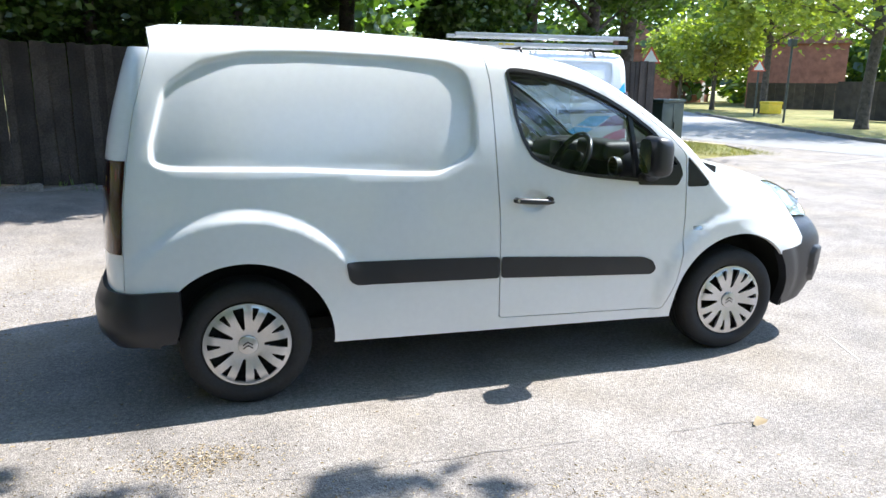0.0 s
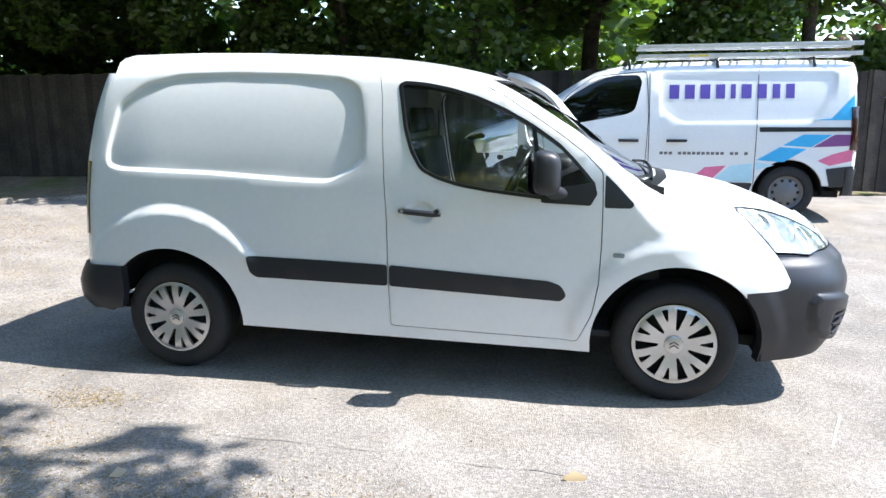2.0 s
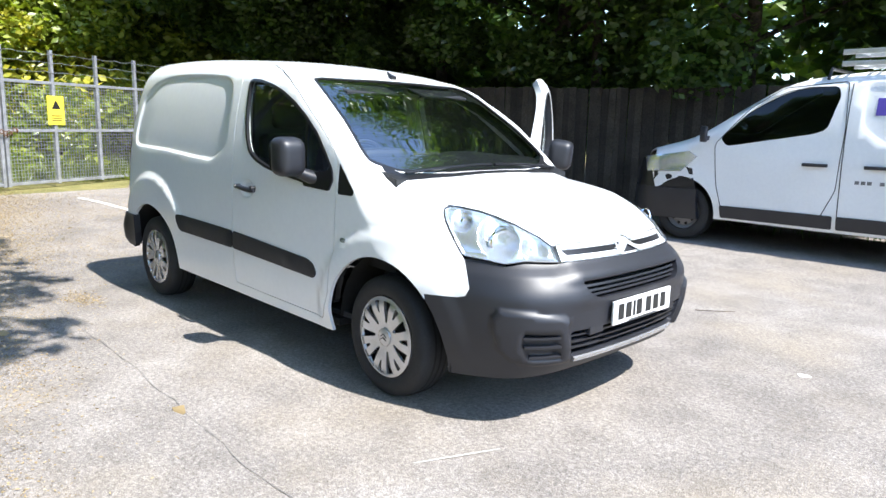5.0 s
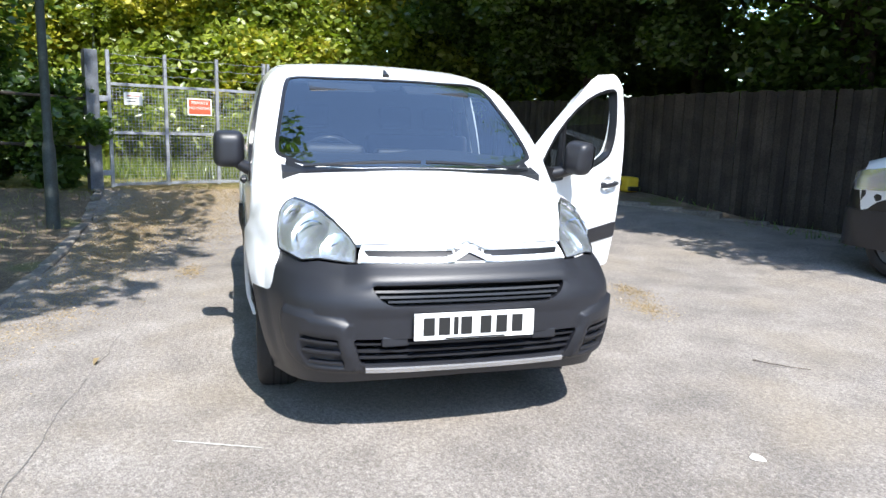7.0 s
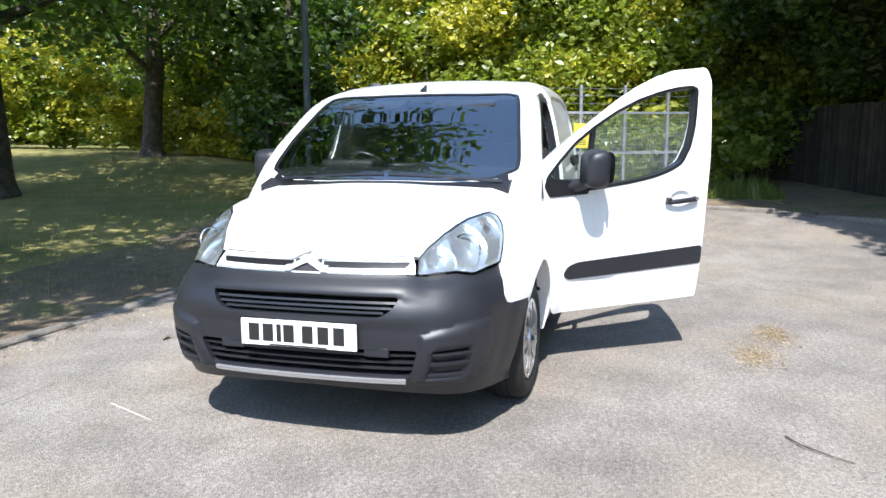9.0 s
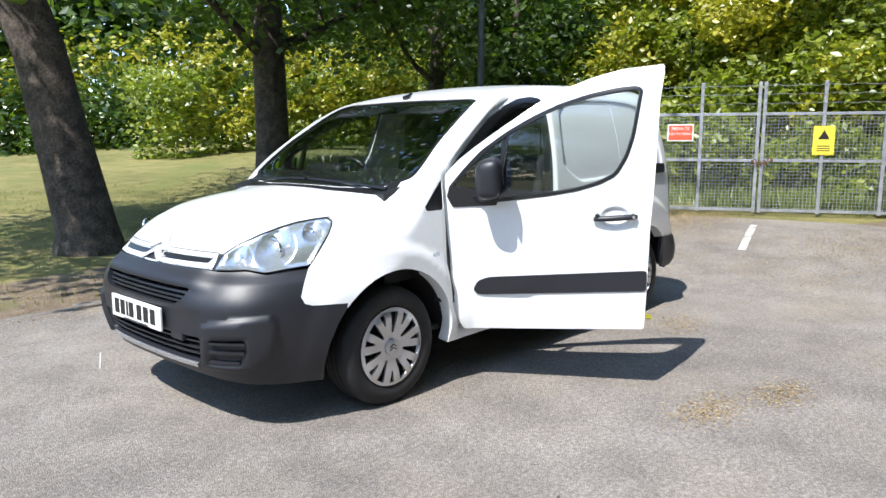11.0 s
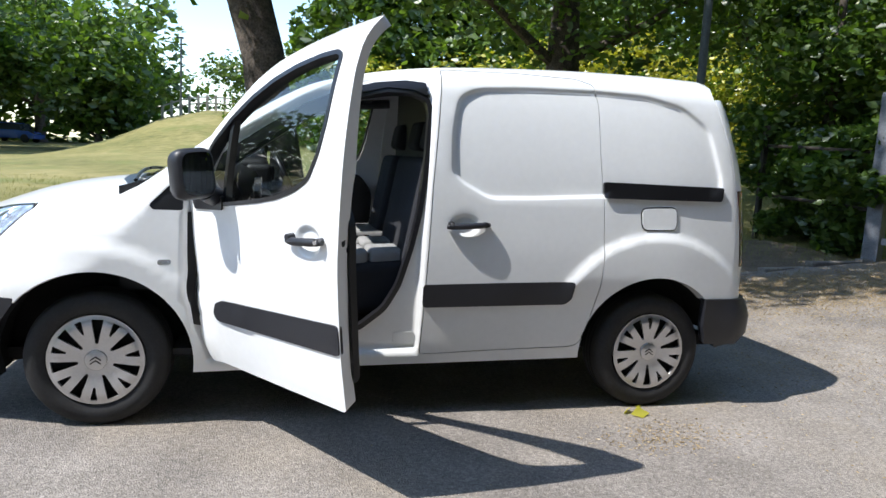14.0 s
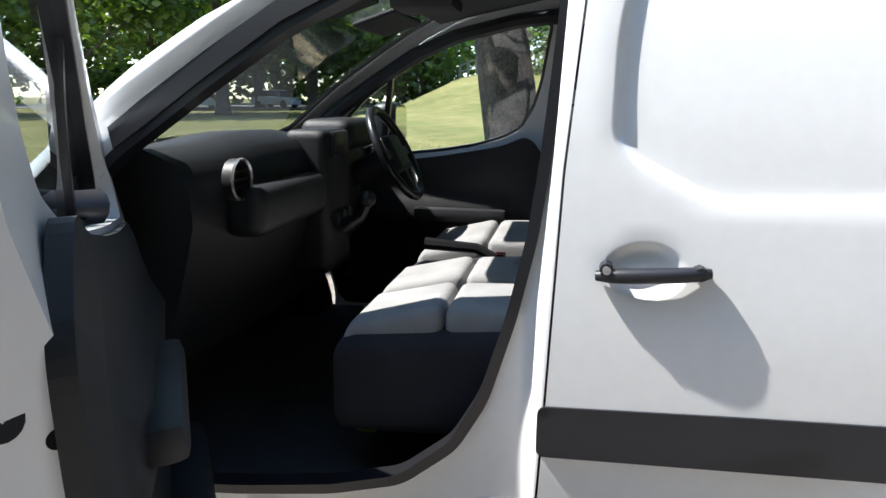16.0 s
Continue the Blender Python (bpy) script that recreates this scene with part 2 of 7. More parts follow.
def skin(name, shape, outline, mat, parent=None, label="", holes=(), extra=(), grid=0.05, thick=0.02, lift=0.0, height=None, step_n=0.004, inner=None):
    """A panel that follows a curved shape(points, lift) over a flat outline, with its own thickness. height: further lift over the points."""
    p, f = sheet(outline, holes, grid, extra)
    used, inv = np.unique(f, return_inverse=True)
    p, f = p[used], inv.reshape(f.shape)

    def up(q):
        return shape(q, lift + (height(q) if height is not None else 0.0))

    v = up(p)
    du = up(p + [step_n, 0]) - up(p - [step_n, 0])
    dv = up(p + [0, step_n]) - up(p - [0, step_n])
    nrm = np.cross(du, dv)
    nrm /= np.maximum(np.linalg.norm(nrm, axis=1, keepdims=True), 1e-12)
    out = shape(p, lift + 0.05) - shape(p, lift)
    sign = np.sign(np.sum(nrm * out, axis=1, keepdims=True))
    nrm = nrm * np.where(sign == 0, 1, sign)
    fn = np.cross(v[f[:, 1]] - v[f[:, 0]], v[f[:, 2]] - v[f[:, 0]])
    turn = np.sum(fn * nrm[f[:, 0]], axis=1) < 0
    f[turn] = f[turn][:, ::-1]
    verts, faces, normals = [v], [tuple(t) for t in f], [nrm]
    if thick:
        count = {}
        for t in faces:
            for i in range(3):
                e = (t[i], t[(i + 1) % 3])
                count[e] = 1
        rim = [e for e in count if (e[1], e[0]) not in count]
        base = len(v)
        back = shape(p if inner is None else inner(p), lift - (thick(p) if callable(thick) else thick))
        ids = {}
        ev, en = [], []
        for a, b in rim:
            d = v[b] - v[a]
            o = np.cross(d, nrm[a])
            o /= max(1e-12, np.linalg.norm(o))
            i = base + len(ev)
            ev += [v[a], v[b], back[b], back[a]]
            en += [o] * 4
            faces.append((i + 1, i, i + 3, i + 2))
        base2 = base + len(ev)
        ev += list(back)
        en += list(-nrm)
        faces += [(t[0] + base2, t[2] + base2, t[1] + base2) for t in f]
        verts.append(np.array(ev)), normals.append(np.array(en))
    return mesh_object(name, np.concatenate(verts), faces, mat, parent, label, np.concatenate(normals))

# ---------------------------------------------------------------- the white van: form of the body
HALF = pchip([0.2, 0.4, 0.6, 0.8, 1.0, 1.2, 1.4, 1.55, 1.7, 1.85], [0.850, 0.872, 0.880, 0.877, 0.864, 0.842, 0.806, 0.768, 0.715, 0.650])
RIDGE = pchip([-2.3, -2.0, -1.72, -1.36, -1.0, -0.66, -0.26, 0.02, 0.22, 0.42, 0.8, 1.30, 1.42, 1.60, 1.75, 1.90, 2.03, 2.15, 2.4],
              [1.72, 1.786, 1.802, 1.806, 1.80, 1.786, 1.762, 1.728, 1.690, 1.635, 1.425, 1.108, 1.092, 1.062, 1.022, 0.965, 0.910, 0.855, 0.68])
CROWN = pchip([-2.2, -0.5, 0.4, 1.0, 1.4, 2.2], [0.045, 0.034, 0.032, 0.035, 0.07, 0.06])
NOSE = pchip([0.15, 0.25, 0.33, 0.47, 0.575, 0.70, 0.76, 0.83, 0.90, 1.1], [2.12, 2.190, 2.238, 2.274, 2.280, 2.258, 2.236, 2.206, 2.155, 2.03])
TAIL = pchip([0.2, 0.65, 1.0, 1.2, 1.5, 1.7, 1.9], [2.0, 2.01, 1.99, 1.965, 1.89, 1.82, 1.70])
BLEND = pchip([-2.2, 0.0, 0.5, 1.0, 1.35, 1.7, 2.3], [0.12, 0.10, 0.06, 0.07, 0.17, 0.20, 0.16])
AXLE_F, AXLE_R, HUB_Z, ARCH = 1.364, -1.364, 0.308, 0.415


def round_max(a, b, r):
    m = np.minimum(np.maximum(a, b), -r)
    return m + np.hypot(np.maximum(a + r, 0), np.maximum(b + r, 0))


def body(x, y, z):
    """Below zero inside the body."""
    y = np.abs(y)
    rear = np.hypot(x - AXLE_R, z - HUB_Z)
    ahead = np.hypot(x - AXLE_F, z - HUB_Z)
    flare = 0.024 * smooth_step(0.665, 0.59, rear) * smooth_step(0.2, 0.45, z) * np.where(x > AXLE_R, smooth_step(0.52, 0.74, z), 1.0)
    flare = flare + 0.024 * smooth_step(0.555, 0.480, ahead) * smooth_step(0.2, 0.4, z)
    taper = 0.035 * smooth_step(-1.4, -2.1, x)
    side = y - HALF(z) - flare + taper + 0.062 * smooth_step(1.48, 1.95, x) + 0.03 * smooth_step(0.5, 0.25, z) * smooth_step(1.6, 1.9, x)
    top = (z - RIDGE(x) + CROWN(x) * (y / 0.7) ** 2) * 0.9
    front = x - NOSE(z) + (0.10 + 0.19 * smooth_step(0.60, 0.80, z)) * y**2 + (0.95 + 0.08 * smooth_step(0.6, 0.8, z)) * y**6
    back = -x - TAIL(z) + 0.10 * (y / 0.85) ** 4
    r = BLEND(x)
    f = round_max(side, top, r)
    f = round_max(f, front, np.minimum(r, 0.13))
    return round_max(f, back, 0.08)


def solve(fn, lo, hi, n):
    lo, hi = np.full(n, lo), np.full(n, hi)
    for _ in range(36):
        mid = (lo + hi) / 2
        out = fn(mid) > 0
        hi, lo = np.where(out, mid, hi), np.where(out, lo, mid)
    return (lo + hi) / 2


def gradient(p):
    e = 0.003
    g = np.stack([body(*(p + e * k).T) - body(*(p - e * k).T) for k in np.eye(3)], 1)
    return g / np.maximum(np.linalg.norm(g, axis=1, keepdims=True), 1e-9)


CARGO = dense([(-1.665, 1.51), (-1.51, 1.618), (-1.30, 1.665), (-1.0, 1.671), (-0.62, 1.658), (-0.35, 1.636), (-0.256, 1.585), (-0.225, 1.42), (-0.222, 1.215), (-0.27, 1.165),
               (-0.42, 1.088), (-0.65, 1.096), (-1.10, 1.124), (-1.66, 1.140), (-1.735, 1.165), (-1.738, 1.25)], 0.04, True, 0.05)
SCOOPS = []
PRESS = np.array([1.0])


def side_form(p, d, sign):
    p = np.asarray(p, float)
    x, z = p[:, 0], p[:, 1]
    y = solve(lambda q: body(x, q, z), 0.0, 1.3, len(p))
    sink = np.zeros(len(p))
    near = (x < -0.1) & (z > 1.0)
    if near.any():
        q = p[near]
        e = edge_distance(CARGO, q) * np.where(inside(CARGO, q), 1, -1)
        sink[near] = 0.020 * smooth_step(-0.004, 0.026, e)
    for cx, cz, rx, rz, deep in SCOOPS:
        rr = np.hypot((x - cx) / rx, (z - cz) / rz)
        sink += deep * smooth_step(1.0, 0.55, rr)
    v = np.stack([x, y, z], 1)
    n = gradient(v)
    n[:, 2] *= 0.5
    n /= np.linalg.norm(n, axis=1, keepdims=True)
    v = v + n * (np.asarray(d) - sink)[:, None]
    v[:, 1] *= sign
    return v


def right(p, d=0.0):
    return side_form(p, d + np.zeros(len(p)), -1)


def left(p, d=0.0):
    return side_form(p, d + np.zeros(len(p)), 1)


FX = 1.15


def front(p, d=0.0):
    """(u, z): u the angle round the nose, 0 straight ahead, positive to the van's left."""
    p = np.asarray(p, float)
    c, s, z = np.cos(p[:, 0]), np.sin(p[:, 0]), p[:, 1]
    r = solve(lambda q: body(FX + q * c, q * s, z), 0.05, 1.7, len(p))
    v = np.stack([FX + r * c, r * s, z], 1)
    return v + gradient(v) * (np.asarray(d) + np.zeros(len(p)))[:, None]


def rear(p, d=0.0):
    p = np.asarray(p, float)
    c, s, z = np.cos(p[:, 0]), np.sin(p[:, 0]), p[:, 1]
    r = solve(lambda q: body(-1.70 - q * c, q * s, z), 0.02, 1.6, len(p))
    v = np.stack([-1.70 - r * c, r * s, z], 1)
    return v + gradient(v) * (np.asarray(d) + np.zeros(len(p)))[:, None]


def top(p, d=0.0):
    p = np.asarray(p, float)
    z = solve(lambda q: body(p[:, 0], p[:, 1], q), 0.4, 2.2, len(p))
    v = np.stack([p[:, 0], p[:, 1], z], 1)
    return v + gradient(v) * (np.asarray(d) + np.zeros(len(p)))[:, None]


def to_u(x, z, sign=1):
    y = side_form([(x, z)], [0.0], 1)[0, 1]
    return sign * math.atan2(y, x - FX)


def front_u(y, z):
    x = solve(lambda q: body(q, np.array([y]), np.array([z])), 0.5, 2.6, 1)[0]
    return math.atan2(y, x - FX)


# ---------------------------------------------------------------- the white van: outlines in the side view
DOOR = dense([(-0.168, 1.716), (-0.138, 1.535), (-0.120, 1.15), (-0.103, 0.888), (-0.098, 0.60), (-0.092, 0.335), (0.30, 0.323), (0.885, 0.308), (0.955, 0.46), (0.982, 0.62),
              (0.990, 0.80), (0.990, 0.995), (0.985, 1.165), (0.90, 1.252), (0.80, 1.328), (0.65, 1.430), (0.50, 1.528), (0.36, 1.600), (0.20, 1.658), (0.05, 1.696)], 0.03, True, 0.022)
WINDOW = dense([(-0.050, 1.59), (-0.030, 1.475), (-0.012, 1.366), (0.020, 1.26), (0.075, 1.165), (0.16, 1.122), (0.274, 1.088), (0.415, 1.064), (0.66, 1.035), (0.93, 1.012),
                (0.955, 1.10), (0.86, 1.21), (0.77, 1.30), (0.64, 1.39), (0.50, 1.468), (0.36, 1.528), (0.22, 1.570), (0.08, 1.598), (-0.02, 1.606)], 0.025, True, 0.03)
TRIANGLE = dense([(0.998, 0.992), (1.125, 0.992), (1.14, 1.012), (1.05, 1.105), (0.998, 1.155)], 0.03, True, 0.015)
SLIDER = dense([(-0.10, 0.318), (-0.54, 0.336), (-0.90, 0.348), (-0.945, 0.365), (-0.99, 0.487), (-1.028, 0.66), (-1.043, 0.863), (-1.03, 1.20), (-1.018, 1.36), (-1.015, 1.60), (-0.985, 1.695), (-0.90, 1.720), (-0.60, 1.726), (-0.182, 1.714), (-0.135, 1.15), (-0.113, 0.6)], 0.03, True, 0.02)
RAIL_X = [-1.95, -1.6, -1.2, -0.6, -0.2, 0.05, 0.25, 0.45, 0.65, 0.80, 0.93, 1.06, 1.15]
RAIL_Z = [1.60, 1.690, 1.732, 1.735, 1.726, 1.706, 1.660, 1.572, 1.448, 1.345, 1.250, 1.150, 1.078]
rail = pchip(RAIL_X, RAIL_Z)
SIDE_REAR = [(-1.878, 0.50), (-1.875, 0.65), (-1.868, 0.80), (-1.852, 1.0), (-1.825, 1.19), (-1.785, 1.395), (-1.735, 1.566), (-1.705, 1.678)]


def arch_points(cx, a0, a1, n=26, r=ARCH):
    return [(cx + r * math.cos(a), HUB_Z + r * 0.985 * math.sin(a)) for a in np.linspace(a0, a1, n)]


def sill(x):
    return 0.267 - 0.019 * x


xs_rail = np.linspace(-1.705, FX, 60)
SIDE = [(x, float(rail(x))) for x in xs_rail]
SIDE += [(FX, z) for z in np.linspace(1.05, 0.659, 9)]
SIDE += [q for q in arch_points(AXLE_F, 2.085, 3.24, 14) if q[0] < FX - 0.003]
SIDE += [(0.952, sill(0.95)), (0.5, sill(0.5)), (0.0, sill(0.0)), (-0.5, sill(-0.5)), (-0.955, sill(-0.955))]
SIDE += arch_points(AXLE_R, -0.05, 2.36, 40)
SIDE += [(-1.78, 0.588), (-1.876, 0.590)]
SIDE += SIDE_REAR[1:-1]
SIDE = np.array(SIDE)
SIDE = SIDE[np.concatenate([[True], np.linalg.norm(np.diff(SIDE, axis=0), axis=1) > 1e-4])]
SIDE_D = dense(SIDE, 0.04)
OPEN = dense([(-0.125, 1.50), (-0.112, 1.335), (-0.098, 1.177), (-0.077, 1.014), (-0.040, 0.845), (0.015, 0.66), (0.08, 0.545), (0.20, 0.448), (0.364, 0.405), (0.60, 0.375), (0.82, 0.36), (0.895, 0.46), (0.925, 0.62),
              (0.935, 0.80), (0.935, 0.995), (0.925, 1.10), (0.86, 1.165), (0.78, 1.222), (0.64, 1.325), (0.475, 1.44), (0.25, 1.552), (0.09, 1.598), (-0.03, 1.595), (-0.105, 1.57)], 0.03, True, 0.03)

PRESSING = [grow(CARGO, 0.004), grow(CARGO, -0.010), grow(CARGO, -0.027)]
ARCS = [dense([(AXLE_R + r * math.cos(a), HUB_Z + r * math.sin(a)) for a in np.linspace(0, 2 * math.pi, 40, endpoint=False)], 0.05) for r in (0.59, 0.628, 0.665)]


def dish(cx, cz):
    return [np.array([(cx + 0.085 * k * math.cos(a), cz + 0.062 * k * math.sin(a)) for a in np.linspace(0, 2 * math.pi, 36, endpoint=False)]) for k in (1.0, 0.92, 0.82, 0.72, 0.62, 0.52)]


def door_thick(q):
    """The open door is thin round its window and deepest at the latch."""
    return np.interp(q[:, 1], [0.30, 0.45, 0.80, 0.98, 1.15, 1.5, 1.75], [0.070, 0.095, 0.110, 0.105, 0.075, 0.050, 0.045])


def door_inner(q):
    """The shut face slants forward from the skin's rear edge."""
    q = np.array(q, float)
    q[:, 0] += smooth_step(0.24, -0.12, q[:, 0]) * np.interp(q[:, 1], [0.30, 0.45, 1.0, 1.2, 1.75], [0.03, 0.072, 0.072, 0.018, 0.012])
    return q


BAR = dense([(0.628, 1.405), (0.650, 1.405), (0.712, 1.022), (0.686, 1.022)], 0.04)
van = thing("van", "white panel van with dark grey bumpers, passenger door open", "van")

# ---- right side
SCOOPS[:] = [(0.075, 0.948, 0.085, 0.062, 0.016)]
skin("side_panel", right, SIDE_D, PAINT, van, holes=[grow(DOOR, 0.0025), grow(TRIANGLE, 0.001)], extra=[*PRESSING, *ARCS], grid=0.036)
door_r = skin("front_door", right, grow(DOOR, -0.0025), PAINT, van, "closed white driver's door", holes=[WINDOW], extra=dish(0.075, 0.948), grid=0.045, thick=0.03)
skin("quarter_trim", right, TRIANGLE, TRIM, van, "black quarter trim at the mirror", grid=0.06, lift=-0.004)
skin("window", right, grow(WINDOW, -0.010), GLASS, door_r, grid=0.1, thick=0.0, lift=-0.016).visible_shadow = False
skin("window_seal", right, grow(WINDOW, 0.004), TRIM, door_r, holes=[grow(WINDOW, -0.013)], grid=0.2, thick=0.02, lift=0.003)
skin("divider_bar", right, BAR, TRIM, door_r, "black bar of the quarter light", grid=0.1, thick=0.03, lift=-0.008)

# ---- left side, with its door open and the sliding door behind it
SCOOPS[:] = [(-0.30, 0.962, 0.085, 0.062, 0.016)]
LEFT_HOLES = [OPEN, grow(SLIDER, 0.0025), grow(TRIANGLE, 0.001)]
skin("side_panel", left, SIDE_D, PAINT, van, holes=LEFT_HOLES, extra=[DOOR, grow(DOOR, -0.012), *PRESSING, *ARCS], grid=0.036, thick=0.075,
     height=lambda q: -0.030 * smooth_step(0.0, 0.012, edge_distance(DOOR, q) * np.where(inside(DOOR, q), 1, -1)))
slider = skin("sliding_door", left, grow(SLIDER, -0.0025), PAINT, van, "closed white sliding load door", extra=[*PRESSING, *ARCS, *dish(-0.30, 0.962)], grid=0.04, thick=0.03)
skin("quarter_trim", left, TRIANGLE, TRIM, van, "black quarter trim at the mirror", grid=0.06, lift=-0.004)
SCOOPS[:] = [(0.075, 0.948, 0.085, 0.062, 0.016)]
door_l = skin("front_door", left, grow(DOOR, -0.0025), PAINT, van, "wide open white passenger door", holes=[WINDOW], extra=dish(0.075, 0.948), grid=0.045, thick=door_thick, inner=door_inner)
skin("window", left, grow(WINDOW, -0.010), GLASS, door_l, grid=0.1, thick=0.0, lift=-0.03).visible_shadow = False
skin("window_seal", left, grow(WINDOW, 0.004), TRIM, door_l, holes=[grow(WINDOW, -0.013)], grid=0.2, thick=0.055, lift=0.003)
skin("divider_bar", left, BAR, TRIM, door_l, "black bar of the quarter light", grid=0.1, thick=0.03, lift=-0.008)
SCOOPS[:] = []
HINGE = Matrix.Translation((-0.376, 1.180, 0.1156)) @ Matrix.Rotation(radians(-58.67), 4, Vector((0.0876, -0.0678, 0.9938)))
door_l.matrix_basis = HINGE

SEAL = [(0.875, 1.222), (0.79, 1.288), (0.645, 1.390), (0.49, 1.493), (0.31, 1.580), (0.15, 1.630), (0.0, 1.652), (-0.10, 1.645), (-0.115, 1.575), (-0.03, 1.605), (0.09, 1.608), (0.25, 1.562), (0.475, 1.450), (0.64, 1.335), (0.78, 1.232), (0.862, 1.175)]
skin("pillar_seal", left, dense(SEAL, 0.04), TRIM, van, "black rubber seal along the screen pillar", grid=0.1, thick=0.015, lift=-0.014)
# thin black strip laid along the hinge gap
GAP = dense([(0.905, 0.47), (0.955, 0.48), (0.980, 0.62), (0.986, 0.80), (0.986, 0.985), (0.948, 0.985), (0.948, 0.80), (0.938, 0.62)], 0.04)
skin("hinge_gap", left, GAP, TRIM, van, "dark strip in the hinge gap", grid=0.2, thick=0.004, lift=-0.022)

# door card and the window frame's inner trim
CARD = dense([(-0.06, 1.02), (-0.055, 0.60), (-0.04, 0.40), (0.10, 0.375), (0.84, 0.36), (0.90, 0.50), (0.93, 0.70), (0.935, 1.0), (0.62, 1.025), (0.40, 1.055), (0.15, 1.10), (0.04, 1.15)], 0.05, True, 0.05)


def card_form(q):
    return 0.02 * smooth_step(0.0, 0.03, edge_distance(CARD, q)) + 0.04 * smooth_step(0.12, 0.0, np.abs(q[:, 1] - 0.80)) * smooth_step(0.05, 0.2, q[:, 0]) - 0.0


for form, door in ((left, door_l), (right, door_r)):
    skin("door_card", lambda q, d, form=form: form(q, -np.asarray(d) - 0.115), CARD, DASH, door, "dark plastic inner door trim", grid=0.06, thick=0.028, height=card_form)
    bm = bmesh.new()
    s = 1 if form is left else -1
    add_box(bm, 0.12, 0.52, s * 0.70 - 0.03, s * 0.70 + 0.03, 0.77, 0.83, 0.02)
    part("armrest", bm, DASH_GREY, door, "", True)
    bm = bmesh.new()
    add_box(bm, 0.10, 0.85, s * 0.72 - 0.05, s * 0.72 + 0.05, 0.38, 0.52, 0.03)
    part("door_pocket", bm, DASH, door, "", True)

# latch holes on the shut face of the open door
def on_shut_face(k, z):
    """A pose on the slanted shut face: k from the skin (0) to the inner edge (1), x pointing out of it."""
    y = float(left(np.array([(-0.095, z)]))[0][1])
    return Matrix.Translation((-0.100 + 0.072 * k, y - 0.108 * k, z)) @ pose(0, 0, 0, 0, 0, 34)


for k, z, r in ((0.42, 0.958, 0.021), (0.93, 0.941, 0.005), (0.78, 0.918, 0.011), (0.93, 0.862, 0.012), (0.95, 0.832, 0.011)):
    bm = bmesh.new()
    add_lathe(bm, [(r, -0.01), (r, 0.004), (0.001, 0.004)], (0, 0, 0), "X", 16, -1)
    bm.transform(on_shut_face(k, z))
    part("latch_hole", bm, VOID, door_l)
bm = bmesh.new()
add_box(bm, -0.006, 0.01, -0.030, 0.012, -0.010, 0.010, 0.004)
bm.transform(on_shut_face(0.95, 0.900))
part("door_latch", bm, TRIM, door_l, "black door latch slot")
bm = bmesh.new()
add_box(bm, 0.93, 1.0, 0.80, 0.845, 0.80, 0.88, 0.008)
part("door_hinge", bm, TRIM, van)
bm = bmesh.new()
add_box(bm, 0.93, 1.0, 0.80, 0.845, 0.48, 0.56, 0.008)
part("door_hinge", bm, TRIM, van)

# ---- rub strips
STRIP_R1 = dense([(-0.892, 0.690), (-0.878, 0.60), (-0.843, 0.573), (-0.102, 0.556), (-0.102, 0.668), (-0.5, 0.681)], 0.03, True, 0.02)
STRIP_R2 = dense([(-0.092, 0.668), (-0.092, 0.556), (0.80, 0.515), (0.828, 0.545), (0.80, 0.595), (0.74, 0.617)], 0.03, True, 0.02)
for form, host in ((right, van), (left, slider)):
    skin("rub_strip", form, STRIP_R1, PLASTIC, host, "dark grey plastic rub strip", grid=0.06, thick=0.02, lift=0.004,
         height=lambda q: 0.018 * np.sqrt(smooth_step(-0.001, 0.020, edge_distance(STRIP_R1, q))))
for form, host in ((right, door_r), (left, door_l)):
    skin("rub_strip", form, STRIP_R2, PLASTIC, host, "dark grey plastic rub strip", grid=0.06, thick=0.02, lift=0.004,
         height=lambda q: 0.018 * np.sqrt(smooth_step(-0.001, 0.020, edge_distance(STRIP_R2, q))))


def handle(form, x0, x1, z, host, lock_x):
    """A pull handle: a bowed bar on two feet, with its lock."""
    ends = form(np.array([(x, z - 0.07 * (x - x0)) for x in np.linspace(x0, x1, 9)]), 0.0)
    base = form(np.array([(x0 + 0.02, z), (x1 - 0.02, z)]), 0.0)
    s = np.sign(base[0][1])
    bm = bmesh.new()
    pts = [Vector((p[0], s * (abs(base[0][1]) + 0.015 + 0.010 * math.sin(math.pi * i / 8)), p[2])) for i, p in enumerate(ends)]
    rings = add_tube(bm, pts, [0.010, 0.0145, 0.0155, 0.0155, 0.0155, 0.0155, 0.0155, 0.0145, 0.010], 10)
    for p in base:
        add_tube(bm, [(p[0], p[1] - s * 0.01, p[2]), (p[0], p[1] + s * 0.03, p[2])], 0.014, 8)
    ob = part("door_handle", bm, PLASTIC, host, "dark grey plastic pull handle", True)
    bm = bmesh.new()
    add_lathe(bm, [(0.008, 0), (0.008, 0.006), (0.001, 0.006)], (lock_x, s * (abs(base[0][1]) + 0.030), z), "Y", 14, s)
    part("door_lock", bm, SILVER, ob)


handle(right, -0.034, 0.186, 0.957, door_r, -0.015)
handle(left, -0.034, 0.186, 0.957, door_l, -0.015)
handle(left, -0.42, -0.205, 0.968, slider, -0.225)

